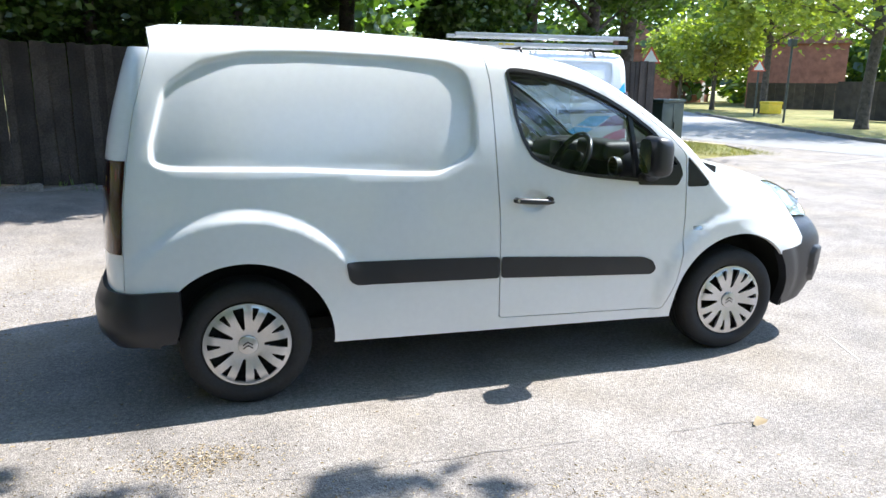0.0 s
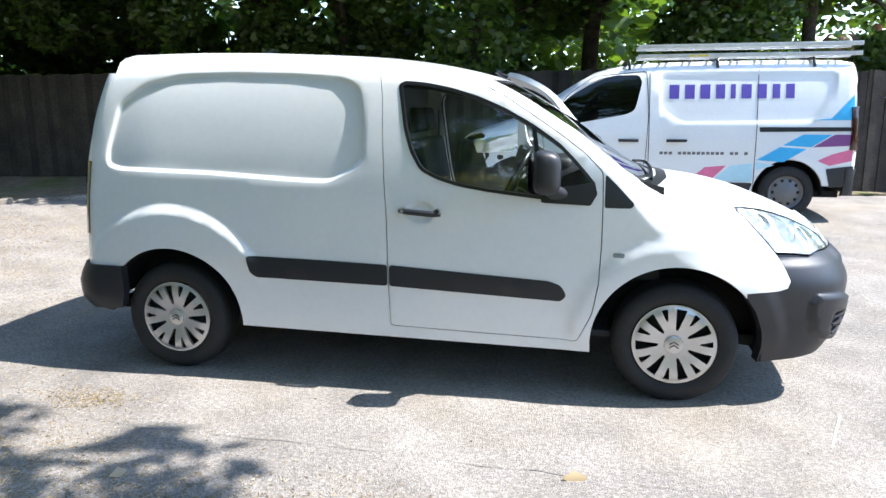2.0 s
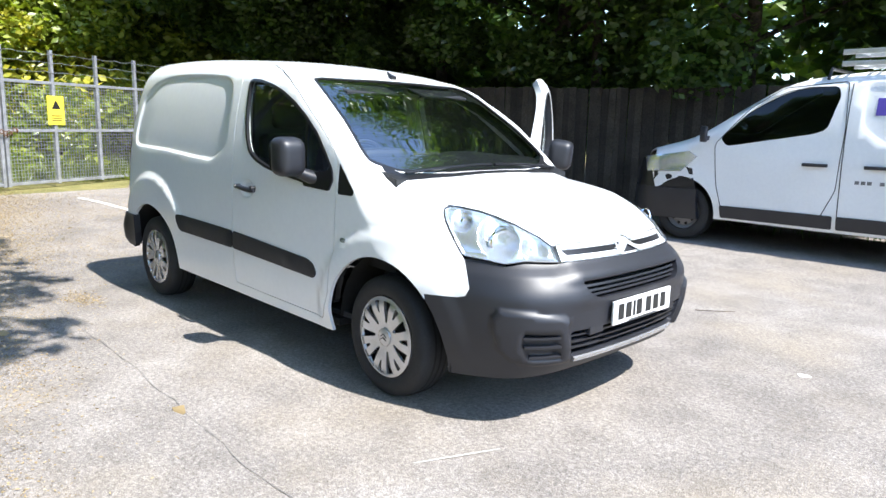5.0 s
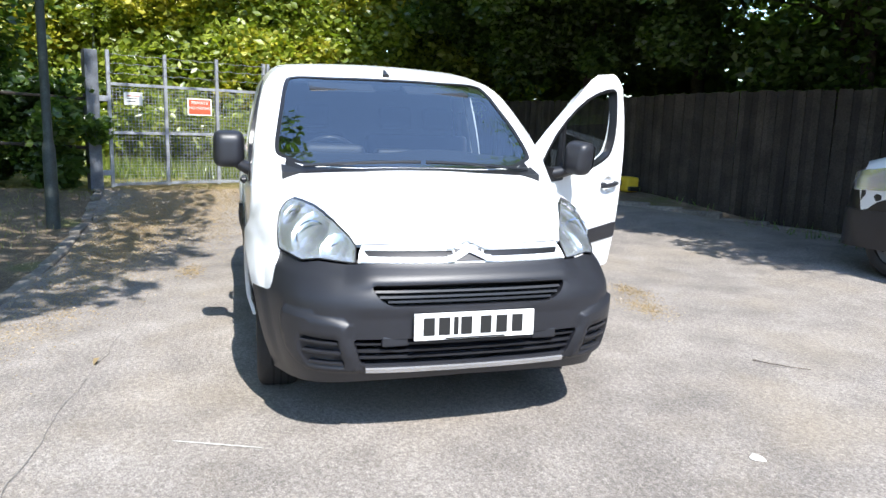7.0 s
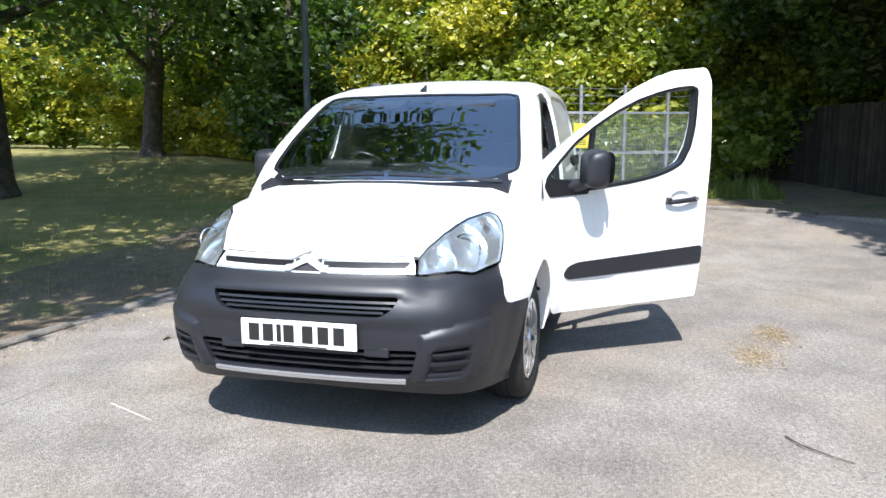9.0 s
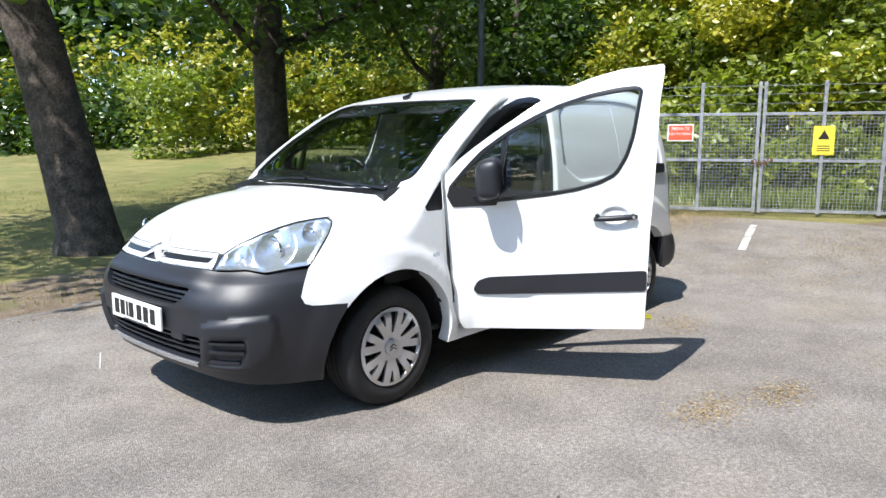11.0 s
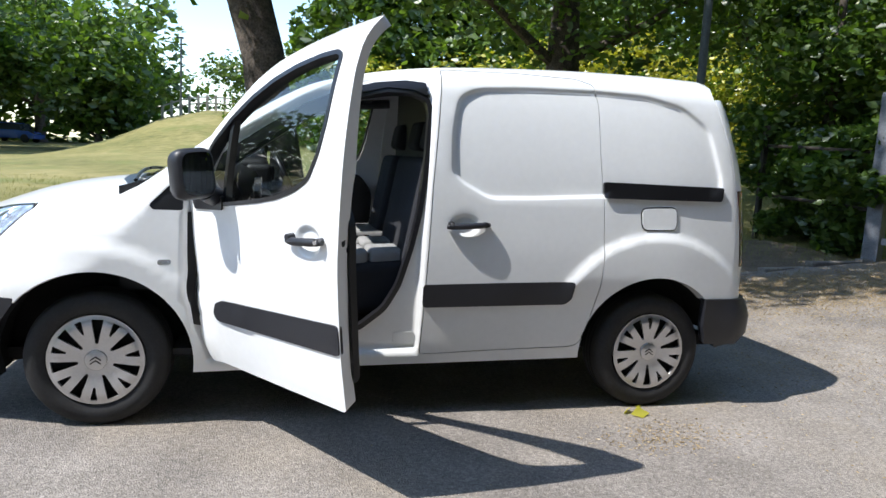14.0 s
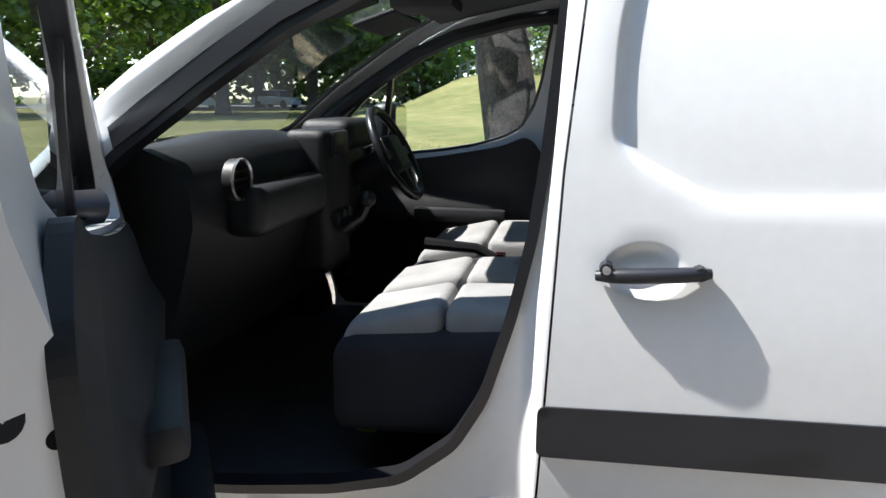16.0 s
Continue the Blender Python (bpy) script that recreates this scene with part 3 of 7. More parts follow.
# sliding door track, fuel flap, indicators
TRACK = dense([(-1.033, 1.203), (-1.036, 1.120), (-1.72, 1.125), (-1.735, 1.20)], 0.04, True, 0.015)
skin("door_track", left, TRACK, TRIM, van, "black sliding door track", grid=0.1, thick=0.02, lift=0.016, height=lambda q: 0.008 * smooth_step(0.0, 0.012, edge_distance(TRACK, q)))
FLAP = dense([(-1.245, 1.074), (-1.255, 0.966), (-1.45, 0.970), (-1.447, 1.084)], 0.02, True, 0.035)
skin("fuel_flap", left, FLAP, PAINT, van, "white rounded fuel flap", grid=0.05, thick=0.012, lift=0.007)
skin("flap_gap", left, grow(FLAP, 0.006), VOID, van, holes=[grow(FLAP, 0.0005)], grid=0.1, thick=0.004, lift=0.003)
for form, s in ((right, -1), (left, 1)):
    IND = dense([(1.050, 0.769), (1.050, 0.755), (1.098, 0.754), (1.098, 0.768)], 0.008, True, 0.008)
    ob = skin("side_indicator", form, IND, LENS, van, "small clear side repeater", grid=0.02, thick=0.008, lift=0.010)
    skin("reflector", form, grow(IND, 0.004), SILVER, ob, grid=0.05, thick=0.006, lift=0.003)


def mirror(host, s):
    """A door mirror: rounded dark shell on a stalk, silvered pane facing back."""
    bm = bmesh.new()
    add_box(bm, 0.655, 0.785, min(s * 0.880, s * 1.065), max(s * 0.880, s * 1.065), 1.068, 1.285, 0.062, seg=5)
    for v in bm.verts:
        k = (v.co.x - 0.655) / 0.12
        v.co.z += (0.0 if v.co.z < 1.15 else -0.02) * k
        v.co.y = s * 0.97 + (v.co.y - s * 0.97) * (1.0 - 0.16 * k)
    shell = part("side_mirror", bm, PLASTIC, host, "dark grey door mirror with silvered glass", True)
    bm = bmesh.new()
    add_tube(bm, [(0.80, s * 0.80, 1.045), (0.76, s * 0.855, 1.062), (0.725, s * 0.915, 1.10)], [0.058, 0.052, 0.042], 12)
    for v in bm.verts:
        v.co.z = 1.06 + (v.co.z - 1.06) * 0.7
    part("mirror_arm", bm, PLASTIC, shell, "", True)
    OUT = dense([(s * 0.905, 1.09), (s * 1.042, 1.09), (s * 1.042, 1.262), (s * 0.905, 1.262)], 0.02, True, 0.045)
    v = [(0.645 - s * 0.13 * (y - s * 0.97), y, z) for y, z in OUT]
    mesh_object("mirror_pane", v, [list(range(len(v)))[:: int(s)]], MIRROR, shell, smooth=False)


SAIL = dense([(0.690, 1.012), (0.93, 1.002), (0.962, 1.06), (0.945, 1.115), (0.86, 1.10), (0.76, 1.085), (0.685, 1.065)], 0.03, True, 0.012)
for form, host in ((right, door_r), (left, door_l)):
    skin("mirror_base", form, SAIL, TRIM, host, "black mirror base at the window corner", grid=0.08, thick=0.025, lift=0.007)
mirror(door_r, -1)
mirror(door_l, 1)

# ---- roof, windscreen and bonnet
edge = side_form(np.array([(x, float(rail(x))) for x in xs_rail]), np.zeros(60), 1)
fu = np.linspace(math.pi / 2, 0, 150)
LIP_POINTS = ([0.0, 0.10, 0.30, 0.44, 0.462, 0.507, 0.604, 0.69, 0.776, 0.88, 0.945, 1.0, 1.25, math.pi / 2], [0.838, 0.837, 0.836, 0.834, 0.8295, 0.8666, 0.9166, 0.9466, 0.9686, 0.9826, 0.9876, 0.9965, 1.035, 1.078])


def LIP_U(u):
    return np.interp(u, *LIP_POINTS)



lip = front(np.stack([fu, LIP_U(fu)], 1))
half = np.concatenate([edge[:, :2], lip[1:, :2]])
rear_u = np.linspace(0, 1, 12)
back_edge = [(-1.705 - 0.055 * math.sin(a * math.pi / 2) ** 0.8, half[0][1] * (1 - a)) for a in rear_u[1:]]
outline = np.concatenate([half, [(x, -y) for x, y in half[::-1][1:]], [(x, -y) for x, y in back_edge], [(x, y) for x, y in back_edge[::-1][1:]]])
outline = outline[np.concatenate([[True], np.linalg.norm(np.diff(outline, axis=0), axis=1) > 1e-4])]


def screen_outline(g=0.0):
    pts = [(0.445 + 0.005, 0.0), (0.44, 0.35), (0.405, 0.56), (0.43, 0.625), (0.55, 0.655), (0.80, 0.695), (1.03, 0.735), (1.10, 0.735), (1.19, 0.60), (1.27, 0.30), (1.295, 0.0)]
    pts = pts + [(x, -y) for x, y in pts[::-1][1:-1]]
    return grow(dense(pts, 0.04, True, 0.03), g)


WS = screen_outline()
roof = skin("roof", top, outline[outline[:, 0] < 9], PAINT, van, holes=[WS], grid=0.06, thick=0.02)
skin("windscreen", top, WS, SCREEN, van, "raked windscreen reflecting blue sky", grid=0.08, thick=0.0, lift=-0.006).visible_shadow = False
skin("screen_border", top, WS, TRIM, van, "black windscreen edge band", holes=[screen_outline(-0.022)], grid=0.2, thick=0.01, lift=-0.002)
COWL = dense([(1.13, 0.68), (1.20, 0.60), (1.285, 0.30), (1.31, 0.0), (1.285, -0.30), (1.20, -0.60), (1.13, -0.68), (1.17, -0.69), (1.26, -0.62), (1.345, -0.30), (1.365, 0.0), (1.345, 0.30), (1.26, 0.62), (1.17, 0.69)], 0.04)
skin("scuttle", top, COWL, TRIM, van, "black scuttle panel under the windscreen", grid=0.1, thick=0.02, lift=0.002)
for y0, y1 in ((-0.60, 0.02), (0.05, 0.66)):
    a = top(np.array([(1.26 - 0.10 * abs(y) ** 2, y) for y in np.linspace(y0, y1, 9)]), 0.022)
    bm = bmesh.new()
    add_tube(bm, a, 0.009, 6)
    part("wiper", bm, TRIM, van, "black windscreen wiper", True)
bm = bmesh.new()
base = top(np.array([(0.395, 0.0)]))[0]
add_tube(bm, [base + [0.03, 0, -0.004], base + [0.0, 0, 0.012], base + [-0.035, 0, 0.038]], [0.022, 0.016, 0.006], 8)
part("aerial_base", bm, TRIM, van, "short black roof aerial stub", True)

# ---- wings, bumper, lamps and grille
U0, U1 = -math.pi / 2, math.pi / 2


def mirrored(pts):
    return [(-u, z) for u, z in pts]


def arch_u(a0, a1, n=22):
    return [(to_u(x, z), z) for x, z in arch_points(AXLE_F, a0, a1, n)]


BUMP_TOP = [(to_u(1.68, 0.594), 0.594), (0.95, 0.598), (0.87, 0.600), (0.838, 0.612), (0.822, 0.645), (0.835, 0.71), (0.853, 0.770)]
LAMP = [(0.975, 0.970), (0.945, 0.987), (0.88, 0.982), (0.776, 0.968), (0.69, 0.946), (0.604, 0.916), (0.507, 0.866), (0.462, 0.828), (0.448, 0.764), (0.56, 0.770), (0.60, 0.772), (0.678, 0.757), (0.76, 0.770), (0.855, 0.779), (0.909, 0.86), (0.95, 0.92)]
LAMP_D = dense(LAMP, 0.03, True, 0.012)
wing_line = BUMP_TOP + [(0.858, 0.776), (0.913, 0.857), (0.954, 0.917), (0.980, 0.970), (0.960, 0.990)]
lip_pts = [(u, float(LIP_U(u))) for u in np.linspace(0.965, math.pi / 2, 20)]
for s in (1, -1):
    wing = wing_line[:] + lip_pts
    arch_top = [q for q in arch_u(0.70, 2.085, 30) if q[0] < math.pi / 2 - 0.002]
    wing += [(math.pi / 2, z) for z in np.linspace(1.05, 0.659, 9)] + arch_top[::-1]
    wing = np.array(wing)
    wing = wing[np.concatenate([[True], np.linalg.norm(np.diff(wing, axis=0), axis=1) > 2e-3])]
    if s < 0:
        wing = np.array(mirrored(wing))
    skin("front_wing", front, dense(wing, 0.04), PAINT, van, grid=0.026)
BOT = pchip([0.0, 0.35, 0.6, 0.8, 1.0, 1.3], [0.280, 0.270, 0.245, 0.228, 0.222, 0.222])
u_arch = [to_u(AXLE_F + ARCH * math.cos(a), HUB_Z + ARCH * 0.985 * math.sin(a)) for a in (-0.205, 0.0, 0.25, 0.5, 0.68)]
half_b = [(u, float(BOT(u))) for u in np.linspace(0, u_arch[0], 16)]
half_b += [(u, HUB_Z + ARCH * 0.985 * math.sin(a)) for u, a in zip(u_arch[1:], (0.0, 0.25, 0.5, 0.68))]
half_b += BUMP_TOP + [(0.76, 0.766), (0.678, 0.753), (0.60, 0.768), (0.56, 0.766), (0.448, 0.760), (0.40, 0.760), (0.0, 0.761)]
full = np.array(half_b + mirrored(half_b[::-1][1:-1]))
UP_GRILLE = dense([(-0.378, 0.680), (0, 0.686), (0.378, 0.680), (0.345, 0.632), (0.30, 0.604), (-0.30, 0.604), (-0.345, 0.632)], 0.04, True, 0.02)
LOW_GRILLE = dense([(front_u(-0.50, 0.465), 0.468), (front_u(0.50, 0.465), 0.468), (front_u(0.46, 0.345), 0.342), (front_u(-0.46, 0.345), 0.342)], 0.04, True, 0.02)
FOG = [(0.44, 0.53), (0.52, 0.552), (0.64, 0.568), (0.71, 0.577), (0.735, 0.53), (0.722, 0.44), (0.70, 0.385), (0.645, 0.332), (0.57, 0.316), (0.415, 0.322), (0.425, 0.40), (0.445, 0.47)]
POCKET = [(0.475, 0.47), (0.62, 0.478), (0.63, 0.42), (0.60, 0.35), (0.46, 0.345)]
FOG_L, FOG_R = dense(FOG, 0.03, True, 0.012), dense(mirrored(FOG)[::-1], 0.03, True, 0.012)
POCKET_L, POCKET_R = dense(POCKET, 0.03, True, 0.015), dense(mirrored(POCKET)[::-1], 0.03, True, 0.015)


def signed(loop, q):
    return edge_distance(loop, q) * np.where(inside(loop, q), 1, -1)


def bumper_form(q):
    """Raised corner panels with a slatted pocket, a raised centre shield, a soft shelf under the lamps."""
    f = np.zeros(len(q))
    for lp, pk in ((FOG_L, POCKET_L), (FOG_R, POCKET_R)):
        f += 0.020 * smooth_step(-0.002, 0.012, signed(lp, q)) - 0.026 * smooth_step(0.0, 0.014, signed(pk, q))
    ridge = 0.009 + 0.012 * smooth_step(0.757, 0.700, q[:, 1]) * smooth_step(0.672, 0.694, q[:, 1])
    f += ridge * smooth_step(0.49, 0.37, np.abs(q[:, 0])) * smooth_step(0.55, 0.60, q[:, 1])
    f -= 0.012 * smooth_step(0.70, 0.76, q[:, 1]) * smooth_step(0.40, 0.50, np.abs(q[:, 0]))
    return f


bumper = skin("front_bumper", front, dense(full, 0.04), PLASTIC, van, "dark grey unpainted plastic bumper", holes=[UP_GRILLE, LOW_GRILLE],
              extra=[FOG_L, grow(FOG_L, -0.012), FOG_R, grow(FOG_R, -0.012), POCKET_L, grow(POCKET_L, -0.014), POCKET_R, grow(POCKET_R, -0.014)], grid=0.022, thick=0.05, height=bumper_form)
skin("grille_backing", front, grow(UP_GRILLE, 0.01), VOID, bumper, grid=0.1, thick=0.005, lift=-0.05)
skin("grille_backing", front, grow(LOW_GRILLE, 0.01), VOID, bumper, grid=0.1, thick=0.005, lift=-0.05)


def ribbon(name, u0, u1, z0, z1, d0, d1, mat, parent, label="", bend=0.0, n=18):
    """A bar that follows the nose from u0 to u1 between two heights, standing from d0 to d1 proud."""
    us = np.linspace(u0, u1, n)
    zz = bend * (us / 0.4) ** 2
    a, b = front(np.stack([us, z0 + zz], 1), d1), front(np.stack([us, z1 + zz], 1), d1)
    c, e = front(np.stack([us, z1 + zz], 1), d0), front(np.stack([us, z0 + zz], 1), d0)
    v = np.stack([a, b, c, e], 1).reshape(-1, 3)
    f = [(4 * i + k, 4 * i + 4 + k, 4 * i + 4 + (k + 1) % 4, 4 * i + (k + 1) % 4) for i in range(n - 1) for k in range(4)]
    f += [(0, 1, 2, 3), (4 * n - 1, 4 * n - 2, 4 * n - 3, 4 * n - 4)]
    return mesh_object(name, v, f, mat, parent, label, smooth=False)


for z, w in ((0.618, 0.315), (0.638, 0.345), (0.660, 0.362)):
    ribbon("grille_slat", -w, w, z, z + 0.010, -0.045, -0.012, PLASTIC, bumper)
for z in (0.372, 0.402, 0.436):
    ribbon("grille_slat", -0.44, 0.44, z, z + 0.010, -0.045, -0.012, PLASTIC, bumper)
ribbon("lower_lip", -0.395, 0.395, 0.320, 0.336, -0.02, 0.012, SILVER, bumper, "silver strip under the lower grille")
for s in (1, -1):
    for z, u0, u1 in ((0.448, 0.482, 0.618), (0.405, 0.474, 0.612), (0.356, 0.468, 0.592)):
        ribbon("fog_slat", s * u0, s * u1, z, z + 0.010, -0.010, 0.018, PLASTIC, bumper)
    bm = bmesh.new()
    p = front(np.array([(s * 0.29, 0.455)]), -0.012)[0]
    add_box(bm, p[0] - 0.02, p[0] + 0.012, p[1] - 0.055, p[1] + 0.055, p[2] - 0.022, p[2] + 0.022, 0.008)
    part("tow_cover", bm, PLASTIC, bumper)

# white band above the bumper with its two slots
band = [(u, float(LIP_U(u)) - 0.003) for u in np.linspace(0, 0.440, 12)] + [(0.444, 0.80), (0.440, 0.766), (0.0, 0.766)]
band = np.array(band + mirrored(band[::-1][1:-1]))
slots = [dense([(0.066, 0.788), (0.405, 0.789), (0.430, 0.812), (0.066, 0.814)], 0.03, True, 0.004)]
slots.append(np.array(mirrored(slots[0])[::-1]))
skin("grille_band", front, dense(band, 0.03), PAINT, van, "bright band with two dark air slots", holes=slots, grid=0.05, thick=0.03)
for lp in slots:
    skin("air_slot", front, grow(lp, -0.0005), TRIM, van, grid=0.1, thick=0.004, lift=-0.004)
SATIN = material("satin_chrome", (0.84, 0.85, 0.86), 0.26, metal=0.55, spread=0.02)
for s in (1, -1):
    ribbon("chrome_trim", s * 0.066, s * 0.43, 0.816, 0.832, 0.0, 0.005, SATIN, van, bend=-0.002)
    ribbon("chrome_trim", s * 0.062, s * 0.43, 0.768, 0.785, 0.0, 0.005, SATIN, van)
for s in (1, -1):
    ribbon("bonnet_gap", s * 0.085, s * 0.44, 0.8340, 0.8358, -0.002, 0.0012, DASH_GREY, van)
ribbon("badge_backing", -0.060, 0.060, 0.772, 0.818, 0.0, 0.003, PLASTIC, van)
for z0, z1, z2, z3 in ((0.833, 0.813, 0.872, 0.842), (0.789, 0.767, 0.831, 0.800)):
    # the badge: two plain stacked chevrons whose arms run into the strips
    bm = bmesh.new()
    rows = []
    for u, za, zb in ((-0.092, z0, z1), (-0.070, z0 + 0.002, z1), (-0.036, (z0 + z2) / 2, (z1 + z3) / 2), (-0.008, z2 - 0.003, z3 - 0.003), (0.0, z2, z3), (0.008, z2 - 0.003, z3 - 0.003), (0.036, (z0 + z2) / 2, (z1 + z3) / 2), (0.070, z0 + 0.002, z1), (0.092, z0, z1)):
        rows.append([Vector(front(np.array([(u, za)]), 0.010)[0]), Vector(front(np.array([(u, zb)]), 0.012)[0])])
    for (a, b), (c, d) in zip(rows, rows[1:]):
        k = Vector((0.018, 0, 0))
        vs = [bm.verts.new(w) for w in (a, b, d, c, a - k, b - k, d - k, c - k)]
        for f in ((0, 1, 2, 3), (7, 6, 5, 4), (0, 3, 7, 4), (1, 5, 6, 2), (0, 4, 5, 1), (3, 2, 6, 7)):
            bm.faces.new([vs[i] for i in f])
    bmesh.ops.remove_doubles(bm, verts=bm.verts, dist=1e-4)
    part("badge", bm, SATIN, van, "chrome double chevron badge")

# headlamps
def lamp_form(q, s):
    u, z = q[:, 0] * s, q[:, 1]
    f = np.zeros(len(q))
    for cu, cz, r, deep in ((0.700, 0.866, 0.092, 0.060), (0.868, 0.932, 0.052, 0.034), (0.548, 0.814, 0.060, 0.036)):
        d = np.hypot(u - cu, z - cz) / r
        f -= deep * np.clip(1 - d**2, 0, 1)
    return f


for s in (1, -1):
    lp = LAMP_D if s > 0 else np.array(mirrored(LAMP_D)[::-1])
    lamp = skin("headlamp", front, lp, LENS, van, "clear headlamp with bright reflector", grid=0.06, thick=0.0, lift=0.002)
    skin("lamp_bowl", front, grow(lp, -0.004), REFLECTOR, lamp, "bright metal reflector", grid=0.011, thick=0.004, lift=-0.003, height=lambda q, s=s, lp=lp: (lamp_form(q, s) - 0.012) * smooth_step(0.0, 0.018, edge_distance(lp, q)))
    skin("lamp_rim", front, grow(lp, 0.0005), DASH_GREY, lamp, holes=[grow(lp, -0.003)], grid=0.2, thick=0.004, lift=0.0)
    for u, z, r in ((0.690, 0.868, 0.060), (0.860, 0.935, 0.026), (0.545, 0.818, 0.030)):
        c = front(np.array([(s * u, z)]), -0.030)[0]
        bm = bmesh.new()
        add_lathe(bm, [(r, 0.0), (r * 1.05, 0.008), (r * 1.12, 0.0)], c, "X", 28)
        part("lamp_ring", bm, CHROME, lamp, "", True)
        bm = bmesh.new()
        add_lathe(bm, [(r * 0.30, -0.03), (r * 0.30, 0.010), (r * 0.22, 0.016), (0.001, 0.018)], c, "X", 18)
        part("bulb_shield", bm, TRIM if r > 0.05 else CHROME, lamp, "", True)
    ribbon("lamp_divider", s * 0.605, s * 0.615, 0.775, 0.925, -0.024, -0.010, DASH_GREY, lamp)

# number plate with plain bars
plate_c = front(np.array([(0.0, 0.521)]), 0.012)[0]
bm = bmesh.new()
add_box(bm, plate_c[0] - 0.002, plate_c[0] + 0.010, -0.262, 0.262, 0.465, 0.578, 0.004)
plate = part("number_plate", bm, PLATE, van, "white front number plate with dark bars")
for y in (-0.20, -0.135, -0.085, -0.04, 0.045, 0.115, 0.185):
    bm = bmesh.new()
    w = 0.010 if y == -0.085 else 0.024
    add_box(bm, plate_c[0] + 0.008, plate_c[0] + 0.012, y - w, y + w, 0.486, 0.560, 0.0)
    part("plate_bar", bm, BLACK_INK, plate)
bm = bmesh.new()
add_box(bm, plate_c[0] + 0.008, plate_c[0] + 0.0115, -0.13, 0.13, 0.468, 0.474, 0.0)
part("plate_bar", bm, BLACK_INK, plate)

# ---- rear corner: tailgate edge, lamps and bumper
ru = np.linspace(-math.pi / 2, math.pi / 2, 50)
SEAM = 1.32


def rear_side(z):
    x = np.interp(z, [q[1] for q in SIDE_REAR], [q[0] for q in SIDE_REAR])
    y = side_form(np.stack([x, z], 1), np.zeros(len(z)), 1)[:, 1]
    return np.arctan2(y, -(x + 1.70))


zz = np.linspace(0.60, 1.67, 24)
ue = rear_side(zz) - 0.004
gate_line = np.concatenate([np.stack([ue, zz], 1), [(u, 1.67 + 0.03 * math.cos(u)) for u in np.linspace(ue[-1], 0, 14)[1:]]])
gate_full = np.concatenate([gate_line, np.array([(-u, z) for u, z in gate_line[::-1][1:]])])
LAMPS = []
for s in (1, -1):
    z2 = np.linspace(0.775, 1.185, 12)
    a = np.stack([(rear_side(z2) - 0.010) * s, z2], 1)
    b = np.stack([(rear_side(z2) - 0.30) * s, z2], 1)[::-1]
    LAMPS.append(np.concatenate([a, b]) if s > 0 else np.concatenate([a, b])[::-1])
skin("tailgate", rear, dense(gate_full, 0.06), PAINT, van, "white tailgate", holes=[grow(dense(q, 0.04), 0.002) for q in LAMPS], grid=0.07, thick=0.02)
for q in LAMPS:
    skin("tail_lamp", rear, dense(q, 0.04), RED_LENS, van, "dark red tall tail lamp", grid=0.05, thick=0.02, lift=0.004)
rb = [(u, 0.605) for u in np.linspace(-1.63, 1.63, 30)] + [(1.63, 0.46), (1.60, 0.36), (1.3, 0.345), (0.9, 0.33), (0, 0.33), (-0.9, 0.33), (-1.3, 0.345), (-1.60, 0.36), (-1.63, 0.46)]
skin("rear_bumper", rear, dense(rb, 0.06), PLASTIC, van, "dark grey plastic rear bumper", grid=0.05, thick=0.05, lift=0.015,
     height=lambda q: 0.05 * smooth_step(0.63, 0.50, q[:, 1]) * smooth_step(0.33, 0.42, q[:, 1]) * smooth_step(1.63, 1.2, np.abs(q[:, 0])))
for form in (right, left):
    RBS = dense([(-1.655, 0.600), (-1.885, 0.604), (-1.885, 0.36), (-1.74, 0.330), (-1.760, 0.42), (-1.73, 0.50)], 0.04, True, 0.02)
    skin("bumper_end", form, RBS, PLASTIC, van, "dark grey plastic bumper end", grid=0.06, thick=0.04, lift=0.008)


